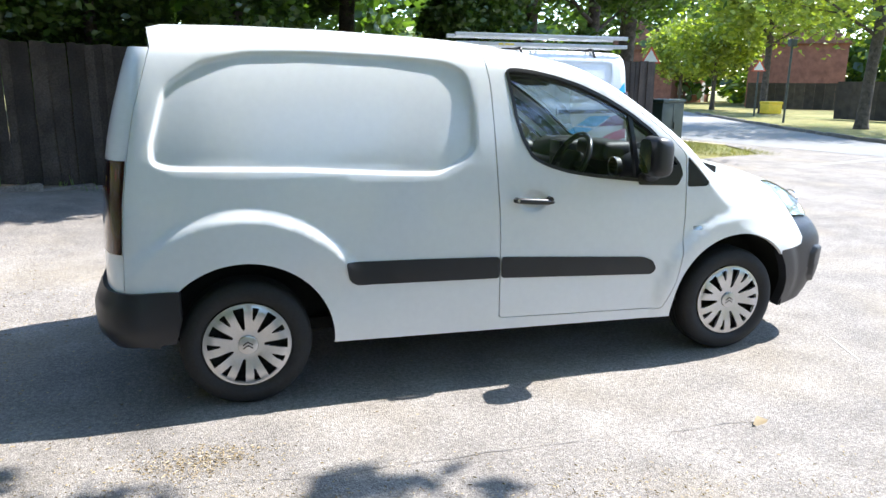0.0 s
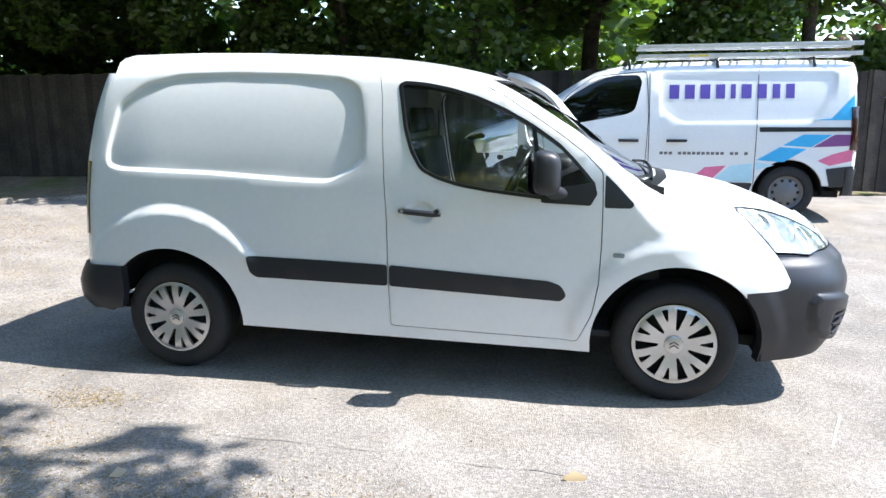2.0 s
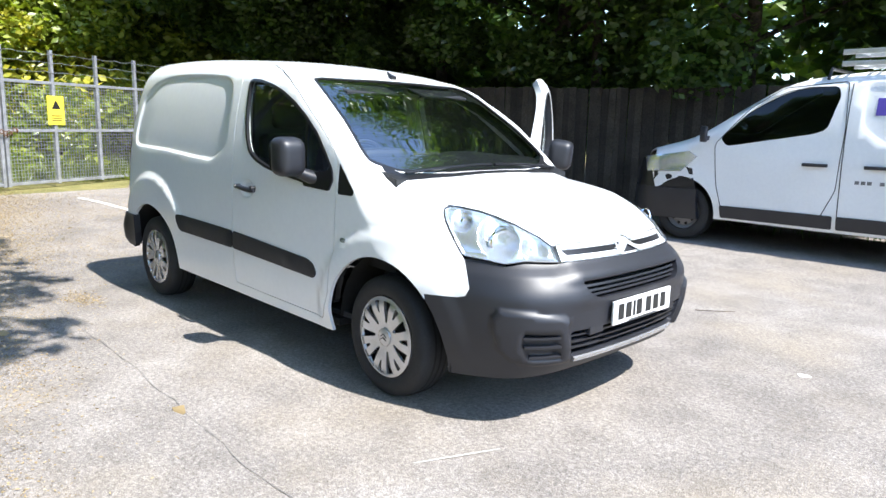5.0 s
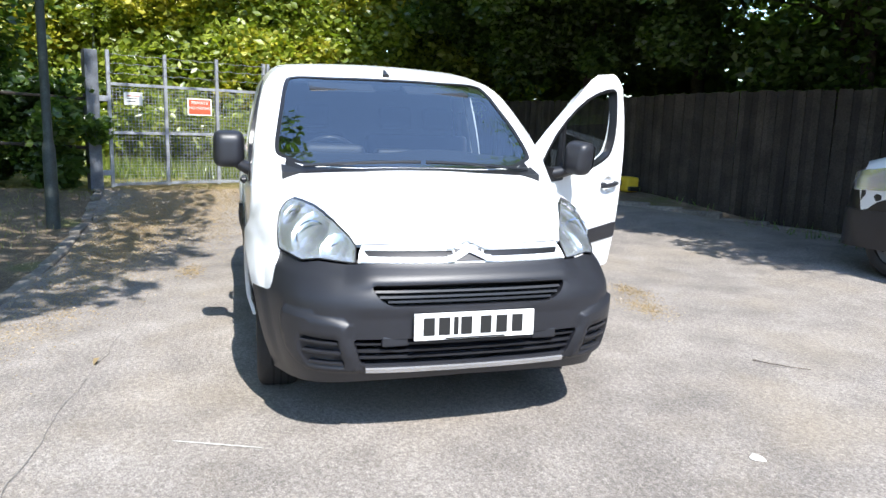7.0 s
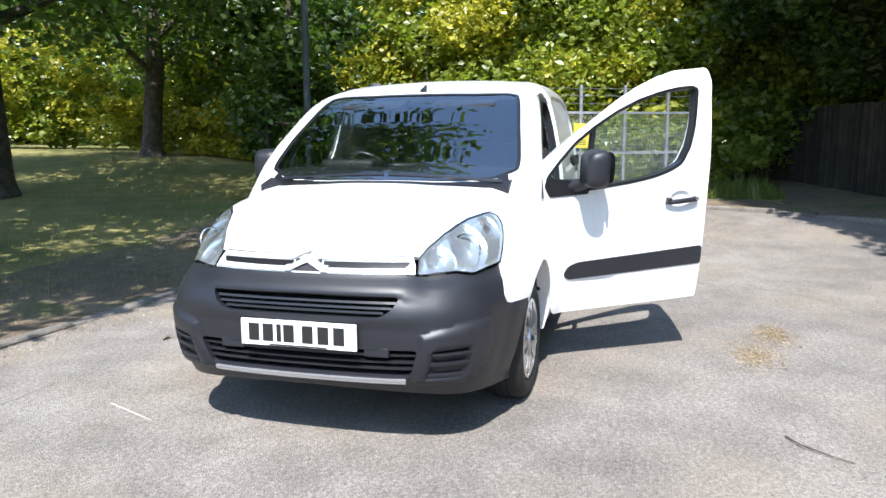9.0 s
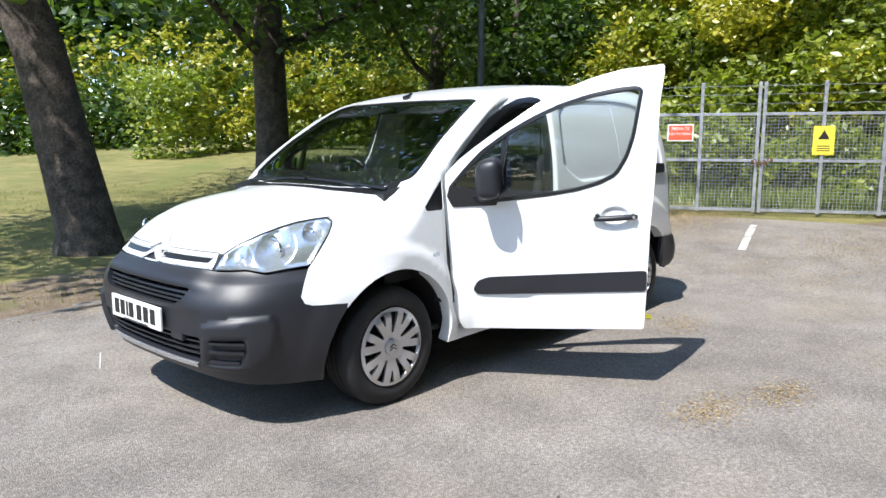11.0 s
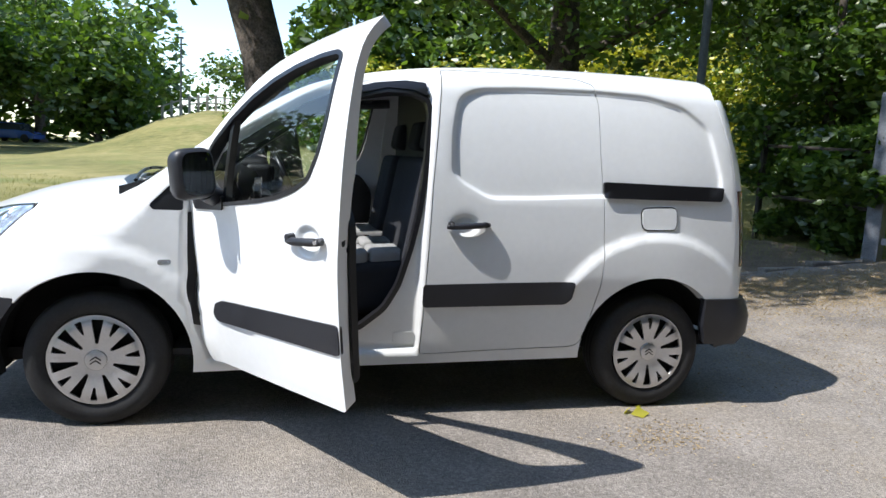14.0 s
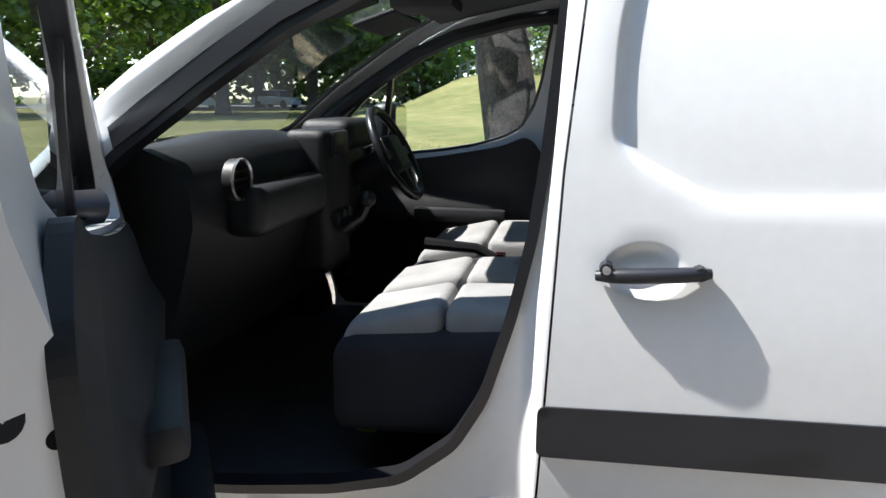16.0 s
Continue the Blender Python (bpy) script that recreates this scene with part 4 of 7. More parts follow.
# ---- wheels
def wheel(x, y, s, turn):
    hub = thing("wheel", "", "")
    hub.location = (x, y, HUB_Z)
    hub.parent = van
    bm = bmesh.new()
    add_lathe(bm, [(0.200, -0.05), (0.212, 0.0), (0.235, 0.012), (0.262, 0.013), (0.290, 0.002), (0.302, -0.012), (0.308, -0.035), (0.309, -0.10), (0.308, -0.15), (0.300, -0.175), (0.26, -0.19), (0.2, -0.18)], (0, 0, 0), "Y", 72, s)
    for v in bm.verts:
        v.co.z = max(v.co.z, -0.307)
    part("tyre", bm, RUBBER, hub, "black road tyre", True)
    for g in (-0.065, -0.10, -0.135):
        bm = bmesh.new()
        add_lathe(bm, [(0.3085, g - 0.005), (0.3105, g - 0.005), (0.3105, g + 0.005), (0.3085, g + 0.005)], (0, 0, 0), "Y", 72, s)
        part("tread_groove", bm, VOID, hub)
    bm = bmesh.new()
    add_lathe(bm, [(0.208, -0.02), (0.19, -0.045), (0.05, -0.06), (0.001, -0.06)], (0, 0, 0), "Y", 40, s)
    part("rim", bm, VOID, hub, "dark steel rim behind the cover", True)
    # cover: a domed disc with seven long and seven short slots cut through
    ring = dense([(0.205 * math.cos(a), 0.205 * math.sin(a)) for a in np.linspace(0, 2 * math.pi, 60, endpoint=False)], 0.03)
    cuts = []
    for k in range(7):
        a = turn + 2 * math.pi * k / 7
        for r0, r1, w0, w1, off in ((0.075, 0.186, 0.006, 0.026, 0.0), (0.125, 0.186, 0.004, 0.016, math.pi / 7)):
            c, sn = math.cos(a + off), math.sin(a + off)
            q = [(r0, -w0), (r1, -w1), (r1, w1), (r0, w0)]
            cuts.append(dense([(r * c - w * sn, r * sn + w * c) for r, w in q], 0.03, True, 0.006))

    def dome(q, d):
        r = np.hypot(q[:, 0], q[:, 1])
        h = 0.004 + 0.010 * smooth_step(0.205, 0.17, r) - 0.012 * smooth_step(0.16, 0.05, r) + np.asarray(d)
        return np.stack([q[:, 0], s * h, q[:, 1]], 1)

    cover = skin("wheel_cover", dome, ring, SILVER, hub, "silver plastic wheel cover", holes=cuts, grid=0.03, thick=0.016, step_n=0.002)
    bm = bmesh.new()
    add_lathe(bm, [(0.052, -0.004), (0.050, 0.003), (0.047, 0.001), (0.045, 0.009), (0.038, 0.0115), (0.001, 0.0125)], (0, 0, 0), "Y", 28, s)
    part("centre_cap", bm, SILVER, cover, "", True)
    for dz in (0.006, -0.006):
        bm = bmesh.new()
        for k in (-1, 1):
            add_box(bm, -0.014, 0.014, 0.009, 0.0145, -0.0025, 0.0025, 0, Matrix.Translation((k * 0.011, 0, dz * 1.4)) @ pose(0, 0, 0, 0, k * 35, 0))
        if s < 0:
            for v in bm.verts:
                v.co.y = -v.co.y
        part("cap_mark", bm, VOID, cover)
    return hub


for x in (AXLE_F, AXLE_R):
    for s in (1, -1):
        w = wheel(x, s * (0.838 if x > 0 else 0.848), s, 0.35 + x * 0.2 + s)
        if x > 0:
            w.rotation_euler = (0, 0, radians(-2))

# wheel housings, floor pan
for x in (AXLE_F, AXLE_R):
    for s in (1, -1):
        bm = bmesh.new()
        n = 20
        rows = []
        for k in range(n + 1):
            a = math.radians((-11 if x > 0 else 2) + (190 if x > 0 else 166) * k / n)
            rows.append([bm.verts.new((x + (ARCH + 0.012) * math.cos(a), s * y, HUB_Z + (ARCH + 0.008) * math.sin(a))) for y in (0.80 if x > 0 else 0.862, 0.55)])
        for a, b in zip(rows, rows[1:]):
            bm.faces.new((a[0], a[1], b[1], b[0]))
        bm.faces.new([r[1] for r in rows])
        part("wheel_housing", bm, VOID, van, "", True)
bm = bmesh.new()
add_box(bm, -1.90, -0.2, -0.60, 0.60, 0.27, 0.33), add_box(bm, -0.2, 2.0, -0.62, 0.62, 0.26, 0.31), add_box(bm, -0.93, 0.93, -0.80, 0.80, 0.26, 0.30)
part("floor_pan", bm, VOID, van)

# ---------------------------------------------------------------- the white van: cabin
bm = bmesh.new()
add_box(bm, -0.20, 1.05, -0.78, 0.78, 0.312, 0.34)
part("cabin_floor", bm, CARPET, van, "black carpeted cabin floor")
bm = bmesh.new()
add_box(bm, -0.235, -0.20, -0.70, 0.70, 0.33, 1.69, 0.01)
for v in bm.verts:
    if v.co.z > 1.5:
        v.co.y *= 0.90
part("bulkhead", bm, DASH, van, "dark bulkhead behind the seats")
skin("headliner", lambda q, d: top(q, -np.asarray(d) - 0.045), dense([(-0.2, -0.60), (0.40, -0.58), (0.43, -0.3), (0.44, 0), (0.43, 0.3), (0.40, 0.58), (-0.2, 0.60)], 0.06), LINER, van, "pale grey cabin headliner", grid=0.1, thick=0.01)
for s in (1, -1):
    # screen pillar and roof rail trims
    bm = bmesh.new()
    pts = [(1.02, 1.18), (0.88, 1.27), (0.70, 1.395), (0.52, 1.495), (0.34, 1.575), (0.10, 1.635), (-0.14, 1.655)]
    e = side_form(np.array(pts), np.full(len(pts), -0.075), 1)
    add_tube(bm, [(p[0], s * p[1], p[2] - 0.01) for p in e], [0.035, 0.035, 0.032, 0.032, 0.030, 0.030, 0.030], 8)
    part("pillar_trim", bm, DASH_GREY, van, "grey pillar lining", True)
    # visor colour is darkened in place of the windscreen reflection that hides it
    bm = bmesh.new()
    add_box(bm, 0.44, 0.60, s * 0.30 - 0.20, s * 0.30 + 0.20, 1.545, 1.562, 0.008, Matrix.Translation((0.52, 0, 1.55)) @ pose(0, 0, 0, 0, 18, 0) @ Matrix.Translation((-0.52, 0, -1.55)))
    part("sun_visor", bm, DASH_GREY, van, "folded sun visor, darkened as if lost behind the screen's reflection")
bm = bmesh.new()
add_box(bm, 0.22, 0.42, -0.10, 0.10, 1.555, 1.60, 0.02)
part("roof_console", bm, LINER, van, "", True)
# door rubber round the open doorway
skin("door_rubber", left, grow(OPEN, 0.012), TRIM, van, "black rubber round the open doorway", holes=[grow(OPEN, -0.012)], grid=0.2, thick=0.05, lift=-0.020)
skin("sill_recess", left, dense([(-0.075, 0.425), (0.030, 0.425), (0.030, 0.370), (-0.075, 0.365)], 0.02, True, 0.012), PAINT, van, grid=0.1, thick=0.006, lift=-0.026)
bm = bmesh.new()
add_tube(bm, [(-0.10, 0.80, 0.885), (-0.06, 0.80, 0.885), (-0.06, 0.765, 0.885)], 0.008, 6)
part("door_striker", bm, CHROME, van, "", True)

# dashboard
bm = bmesh.new()
prof = [(0.80, 0.62), (0.72, 0.90), (0.70, 0.98), (0.705, 1.06), (0.74, 1.13), (0.82, 1.165), (0.95, 1.16), (1.10, 1.12), (1.24, 1.08), (1.24, 0.60)]
ys = np.linspace(-0.71, 0.71, 25)
rows = []
for y in ys:
    hump = 0.028 * float(smooth_step(0.40, 0.05, abs(y - 0.25)))
    rows.append([bm.verts.new((x - 0.03 * (1 - (y / 0.71) ** 2) + 0.05 * (abs(y) / 0.71) ** 4, y, z + (hump if 0.7 < x < 0.98 and z > 1.0 else 0))) for x, z in prof])
for a, b in zip(rows, rows[1:]):
    for k in range(len(prof)):
        bm.faces.new((a[k], a[(k + 1) % len(prof)], b[(k + 1) % len(prof)], b[k]))
bm.faces.new(rows[0][::-1]), bm.faces.new(rows[-1])
part("dashboard", bm, DASH, van, "dark moulded plastic dashboard", True)
bm = bmesh.new()
add_box(bm, 0.62, 0.74, 0.10, 0.60, 0.93, 1.06, 0.045, seg=4)
part("glove_panel", bm, DASH_GREY, van, "", True)
for y, z in ((0.60, 1.085), (-0.62, 1.085)):
    bm = bmesh.new()
    add_lathe(bm, [(0.052, 0.0), (0.055, 0.03), (0.047, 0.03), (0.042, 0.0), (0.001, -0.01)], (0.70, y, z), "X", 28, -1)
    vent = part("air_vent", bm, DASH_GREY, van, "round air vent with a silver rim", True)
    bm = bmesh.new()
    add_lathe(bm, [(0.049, 0.030), (0.054, 0.034), (0.056, 0.028)], (0.70, y, z), "X", 28, -1)
    part("vent_rim", bm, SILVER, vent, "", True)
    for k in (-0.02, 0.0, 0.02):
        bm = bmesh.new()
        add_box(bm, 0.675, 0.68, y - 0.038, y + 0.038, z + k - 0.003, z + k + 0.003)
        part("vent_slat", bm, TRIM, vent)
bm = bmesh.new()
add_box(bm, 0.62, 0.76, -0.12, 0.12, 0.72, 1.19, 0.03, seg=3)
part("centre_console", bm, DASH, van, "dark centre console with controls", True)
for k, (y, z) in enumerate(((-0.06, 0.90), (0.06, 0.90), (0.0, 0.90))):
    bm = bmesh.new()
    add_lathe(bm, [(0.025, 0), (0.022, 0.02), (0.001, 0.02)], (0.622, y, z), "X", 18, -1)
    part("heater_knob", bm, DASH_GREY, van, "", True)
bm = bmesh.new()
add_box(bm, 0.605, 0.63, -0.07, 0.07, 1.10, 1.185, 0.012)
part("display", bm, TRIM, van, "black display hood", True)
bm = bmesh.new()
add_box(bm, 0.64, 0.84, -0.56, -0.20, 1.10, 1.215, 0.05, seg=4)
part("dial_cowl", bm, DASH, van, "dark cowl over the dials", True)
# steering wheel
sw = Matrix.Translation((0.52, -0.38, 1.085)) @ pose(0, 0, 0, 0, -62, 0)
bm = bmesh.new()
add_tube(bm, [sw @ Vector((0.182 * math.cos(a), 0.182 * math.sin(a), 0)) for a in np.linspace(0, 2 * math.pi, 37)], 0.017, 10, False)
steer = part("steering_wheel", bm, TRIM, van, "black three-spoke steering wheel", True)
bm = bmesh.new()
add_box(bm, -0.075, 0.075, -0.085, 0.085, -0.03, 0.02, 0.025, sw, 3)
part("steering_hub", bm, DASH, steer, "", True)
for a in (90, -90, 180):
    bm = bmesh.new()
    add_box(bm, 0.05, 0.175, -0.018, 0.018, -0.012, 0.008, 0.005, sw @ pose(0, 0, 0, 0, 0, a))
    part("spoke", bm, DASH_GREY, steer)
bm = bmesh.new()
add_tube(bm, [sw @ Vector((0, 0, -0.02)), sw @ Vector((0, 0, -0.26))], 0.045, 10)
part("steering_column", bm, DASH, van, "", True)
bm = bmesh.new()
add_tube(bm, [(0.60, 0.0, 0.86), (0.54, 0.0, 0.90), (0.52, 0.0, 0.945)], [0.035, 0.014, 0.012], 10)
lever = part("gear_lever", bm, TRIM, van, "black gear lever", True)
bm = bmesh.new()
bmesh.ops.create_uvsphere(bm, u_segments=14, v_segments=10, radius=0.028, matrix=Matrix.Translation((0.52, 0, 0.96)))
part("gear_knob", bm, DASH_GREY, lever, "", True)


def seat(y0, y1, backs, dx=0.0):
    """A bench or seat: cushion with a dark side and a pale stitched top, backrests, head rests."""
    bm = bmesh.new()
    add_box(bm, -0.16, 0.42 + dx, y0, y1, 0.46, 0.745, 0.06, seg=4)
    for v in bm.verts:
        v.co.z += 0.10 * (v.co.x - 0.43) * -0.4 - (0.05 * max(0.0, (v.co.x - 0.30) / 0.13) if v.co.z > 0.6 else 0)
    part("seat_cushion", bm, CLOTH, van, "dark cloth seat cushion", True)
    n = len(backs)
    for k in range(n):
        a, b = y0 + (y1 - y0) * k / n, y0 + (y1 - y0) * (k + 1) / n
        for x0, x1 in ((-0.14, 0.135 + dx), (0.14 + dx, 0.395 + dx)):
            bm = bmesh.new()
            add_box(bm, x0, x1, a + 0.035, b - 0.03, 0.70, 0.79, 0.032, seg=4)
            for v in bm.verts:
                v.co.z += 0.10 * (v.co.x - 0.43) * -0.4 - 0.09 * max(0.0, (v.co.x - 0.28) / 0.13) ** 2
            part("seat_panel", bm, CLOTH_GREY, van, "pale grey cloth seat panel", True)
    for c in backs:
        lean = Matrix.Translation((-0.08, c, 0.72)) @ pose(0, 0, 0, 0, -10, 0)
        bm = bmesh.new()
        add_box(bm, -0.07, 0.07, -0.22, 0.22, 0.0, 0.56, 0.055, lean, 4)
        part("seat_back", bm, CLOTH, van, "dark cloth seat backrest", True)
        bm = bmesh.new()
        add_box(bm, -0.04, 0.05, -0.12, 0.12, 0.60, 0.76, 0.04, lean, 4)
        part("head_rest", bm, CLOTH, van, "dark cloth head rest", True)


seat(0.04, 0.70, (0.20, 0.53), 0.0)
seat(-0.66, -0.14, (-0.40,))
bm = bmesh.new()
add_tube(bm, [(0.02, -0.08, 0.72), (0.16, -0.08, 0.79), (0.34, -0.08, 0.80)], [0.02, 0.018, 0.022], 8)
part("handbrake", bm, TRIM, van, "", True)
bm = bmesh.new()
add_box(bm, 0.05, 0.085, 0.0, 0.045, 0.74, 0.80, 0.006)
part("belt_buckle", bm, RED_LENS, van, "red seat belt buckle")
bm = bmesh.new()
add_box(bm, 0.375, 0.435, 0.40, 0.44, 0.34, 0.362, 0.008)
tagged(part("plastic_cap", bm, material("lime_plastic", (0.55, 0.62, 0.05), 0.4), None), "small lime plastic cap on the cabin floor", "cap")
# seat belt strap down the pillar
bm = bmesh.new()
add_box(bm, -0.135, -0.130, 0.66, 0.70, 0.70, 1.45, 0.0)
part("seat_belt", bm, TRIM, van, "black seat belt strap")

# ---------------------------------------------------------------- the place: ground


def ground_z(x, y):
    x, y = np.asarray(x, float), np.asarray(y, float)
    h = 0.28 * smooth_step(-2.6, -6.8, x) + 0.15 * smooth_step(-7.4, -14, x) + 0.34 * smooth_step(-5.5, -11.5, y) * smooth_step(-6, -12, x)
    h = h + 0.06 * smooth_step(-2.7, -4.2, y) + 0.08 * smooth_step(3.6, 5.6, y) * smooth_step(7, 4, x)
    h = h + 0.030 * np.clip(-y - 4.2, 0, 26) * smooth_step(14, 4, x) + 0.017 * np.clip(-y - 30, 0, 50)
    h = h + 2.3 * smooth_step(-28, -45, y) * smooth_step(-8, -1, x) * smooth_step(13, 5, x)
    return h


def on_ground(q, d):
    return np.stack([q[:, 0], q[:, 1], ground_z(q[:, 0], q[:, 1]) + np.asarray(d)], 1)


def gz(x, y):
    return float(ground_z(x, y))


def surface_material(name, stops, rough, scales, bump, patch=None, cracks=False, chips=0):
    """Ground cover: a colour ramp over mixed noises from broad stains to grit."""
    m = bpy.data.materials.new(name)
    m.use_nodes = True
    n, l = m.node_tree.nodes, m.node_tree.links
    b = n["Principled BSDF"]
    b.inputs["Roughness"].default_value = rough
    at = n.new("ShaderNodeNewGeometry").outputs["Position"]
    total = None
    for sc, weight, det in scales:
        t = n.new("ShaderNodeTexNoise")
        t.inputs["Scale"].default_value, t.inputs["Detail"].default_value = sc, det
        l.new(at, t.inputs["Vector"])
        k = n.new("ShaderNodeMath")
        k.operation = "MULTIPLY"
        k.inputs[1].default_value = weight
        l.new(t.outputs[0], k.inputs[0])
        if total is None:
            total = k.outputs[0]
        else:
            a = n.new("ShaderNodeMath")
            l.new(total, a.inputs[0]), l.new(k.outputs[0], a.inputs[1])
            total = a.outputs[0]
    ramp = n.new("ShaderNodeValToRGB")
    while len(ramp.color_ramp.elements) < len(stops):
        ramp.color_ramp.elements.new(0.5)
    for el, (pos, col) in zip(ramp.color_ramp.elements, stops):
        el.position, el.color = pos, (*col, 1)
    l.new(total, ramp.inputs[0])
    out = ramp.outputs[0]
    if patch:
        sc, lo, hi, col = patch
        t = n.new("ShaderNodeTexNoise")
        t.inputs["Scale"].default_value, t.inputs["Detail"].default_value = sc, 6.0
        l.new(at, t.inputs["Vector"])
        r = n.new("ShaderNodeMapRange")
        r.inputs["From Min"].default_value, r.inputs["From Max"].default_value = lo, hi
        l.new(t.outputs[0], r.inputs[0])
        mx = n.new("ShaderNodeMix")
        mx.data_type = "RGBA"
        l.new(r.outputs[0], mx.inputs["Factor"]), l.new(out, mx.inputs["A"])
        mx.inputs["B"].default_value = (*col, 1)
        out = mx.outputs["Result"]
    if cracks:
        v = n.new("ShaderNodeTexVoronoi")
        v.feature = "DISTANCE_TO_EDGE"
        v.inputs["Scale"].default_value = 0.16
        warp, wm = n.new("ShaderNodeTexNoise"), n.new("ShaderNodeVectorMath")
        warp.inputs["Scale"].default_value, warp.inputs["Detail"].default_value = 1.3, 6.0
        wm.operation = "MULTIPLY_ADD"
        wm.inputs[1].default_value = (0.9, 0.9, 0)
        l.new(at, warp.inputs["Vector"]), l.new(warp.outputs["Color"], wm.inputs[0]), l.new(at, wm.inputs[2])
        l.new(wm.outputs[0], v.inputs["Vector"])
        r = n.new("ShaderNodeMapRange")
        r.inputs["From Min"].default_value, r.inputs["From Max"].default_value = 0.0, 0.0018
        r.inputs["To Min"].default_value, r.inputs["To Max"].default_value = 0.84, 1.0
        l.new(v.outputs["Distance"], r.inputs[0])
        s = n.new("ShaderNodeVectorMath")
        s.operation = "SCALE"
        l.new(out, s.inputs[0]), l.new(r.outputs[0], s.inputs["Scale"])
        out = s.outputs[0]
    if chips:
        # single stones of the aggregate, each a little lighter or darker
        v = n.new("ShaderNodeTexVoronoi")
        v.inputs["Scale"].default_value = chips
        l.new(at, v.inputs["Vector"])
        r = n.new("ShaderNodeMapRange")
        r.inputs["To Min"].default_value, r.inputs["To Max"].default_value = 0.80, 1.20
        bw = n.new("ShaderNodeSeparateColor")
        l.new(v.outputs["Color"], bw.inputs[0]), l.new(bw.outputs[0], r.inputs[0])
        s = n.new("ShaderNodeVectorMath")
        s.operation = "SCALE"
        l.new(out, s.inputs[0]), l.new(r.outputs[0], s.inputs["Scale"])
        out = s.outputs[0]
    l.new(out, b.inputs["Base Color"])
    g = n.new("ShaderNodeTexNoise")
    g.inputs["Scale"].default_value, g.inputs["Detail"].default_value = 130.0, 2.0
    l.new(at, g.inputs["Vector"])
    bp = n.new("ShaderNodeBump")
    bp.inputs["Strength"].default_value, bp.inputs["Distance"].default_value = bump, 0.012
    l.new(g.outputs[0], bp.inputs["Height"]), l.new(bp.outputs[0], b.inputs["Normal"])
    return m


ASPHALT = surface_material("worn_asphalt", [(0.40, (0.115, 0.102, 0.090)), (0.46, (0.180, 0.160, 0.141)), (0.52, (0.240, 0.214, 0.189)), (0.60, (0.355, 0.322, 0.287))], 0.9,
                           [(0.35, 0.18, 5.0), (2.6, 0.20, 7.0), (48.0, 0.24, 4.0), (150.0, 0.38, 2.0)], 0.75, (0.9, 0.47, 0.90, (0.285, 0.238, 0.176)), True, 85.0)
GRASS = surface_material("dry_grass", [(0.37, (0.085, 0.092, 0.022)), (0.46, (0.17, 0.16, 0.046)), (0.54, (0.245, 0.215, 0.075)), (0.63, (0.32, 0.275, 0.115))], 0.95,
                         [(0.18, 0.35, 5.0), (2.2, 0.30, 6.0), (45.0, 0.35, 4.0)], 0.8, (0.5, 0.52, 0.70, (0.15, 0.165, 0.042)))
SOIL = surface_material("bare_soil", [(0.35, (0.085, 0.062, 0.040)), (0.5, (0.175, 0.130, 0.085)), (0.65, (0.30, 0.240, 0.155))], 0.95,
                        [(0.6, 0.35, 5.0), (6.0, 0.3, 6.0), (60.0, 0.35, 4.0)], 0.8, (1.2, 0.54, 0.70, (0.12, 0.13, 0.035)), chips=60.0)
ROAD = surface_material("road_asphalt", [(0.35, (0.16, 0.155, 0.15)), (0.55, (0.24, 0.235, 0.225)), (0.68, (0.33, 0.32, 0.30))], 0.9, [(0.3, 0.4, 5.0), (40.0, 0.6, 4.0)], 0.3)


def fence_y(x):
    return 7.05 + 0.20 * (x + 1.0)


KERB = [(-7.2, -2.95), (-5.6, -2.78), (-4.4, -2.66), (-2, -2.58), (0, -2.60), (2.4, -2.66), (5, -2.9), (9, -4.2), (13, -7.0)]
PARK = KERB + [(20, -14), (26, -12), (19, 4), (16.5, 9), (14.5, 14), (12.6, 18.5), (10.6, 17.0), (11.6, 12.2), (10.6, 9.6), (8.6, 8.9), (6.6, 8.3), (5.2, 7.6)]
BED_KERB = [(4.0, 7.0), (1.0, 7.0), (-1.0, 6.9), (-2.7, 6.6), (-4.4, 5.55), (-5.1, 4.8), (-5.8, 4.1), (-6.35, 3.3), (-6.9, 2.1), (-7.25, 1.1)]
PARK += BED_KERB + [(-7.0, -0.5), (-6.5, -2.3)]
PARK_D = dense(PARK, 0.35)
BEDS = BED_KERB + [(-9.2, 2.0), (-11, 4.2), (-16, 5.5), (-14, 14), (6, 15), (7.5, 9.0), (6.3, 8.35), (5.0, 7.7)]
skin("car_park", on_ground, PARK_D, ASPHALT, grid=0.45, thick=0.0)
tagged(bpy.data.objects["car_park"], "worn pale grey asphalt car park", "ground", kind="structure")
bed_d = dense(BEDS, 0.5)
skin("soil_bed", on_ground, bed_d, SOIL, grid=0.6, thick=0.0, lift=-0.004)
tagged(bpy.data.objects["soil_bed"], "bare soil strip under the trees", "ground", kind="structure")
skin("ground", on_ground, dense([(-150, -150), (150, -150), (150, 150), (-150, 150)], 8.0), GRASS, grid=2.6, thick=0.0, lift=-0.03, holes=[grow(PARK_D, -0.15)])
tagged(bpy.data.objects["ground"], "sun-dried grass with bare patches", "ground", kind="structure")
skin("road", on_ground, dense([(11.5, 15.5), (12.6, 9.5), (14, 4), (22, -9), (60, -12), (60, 0), (22, 4), (16.6, 9.0), (16.3, 11.3), (18.6, 17.5), (21.7, 24.7), (27, 36), (34, 60), (26, 62), (17, 32)], 1.0), ROAD, grid=1.5, thick=0.0, lift=0.006)
tagged(bpy.data.objects["road"], "pale grey road beyond the car park", "road", kind="structure")
skin("far_parking", on_ground, dense([(20, -52), (60, -40), (70, -50), (24, -62)], 2.0), ROAD, grid=3, thick=0.0, lift=0.012)
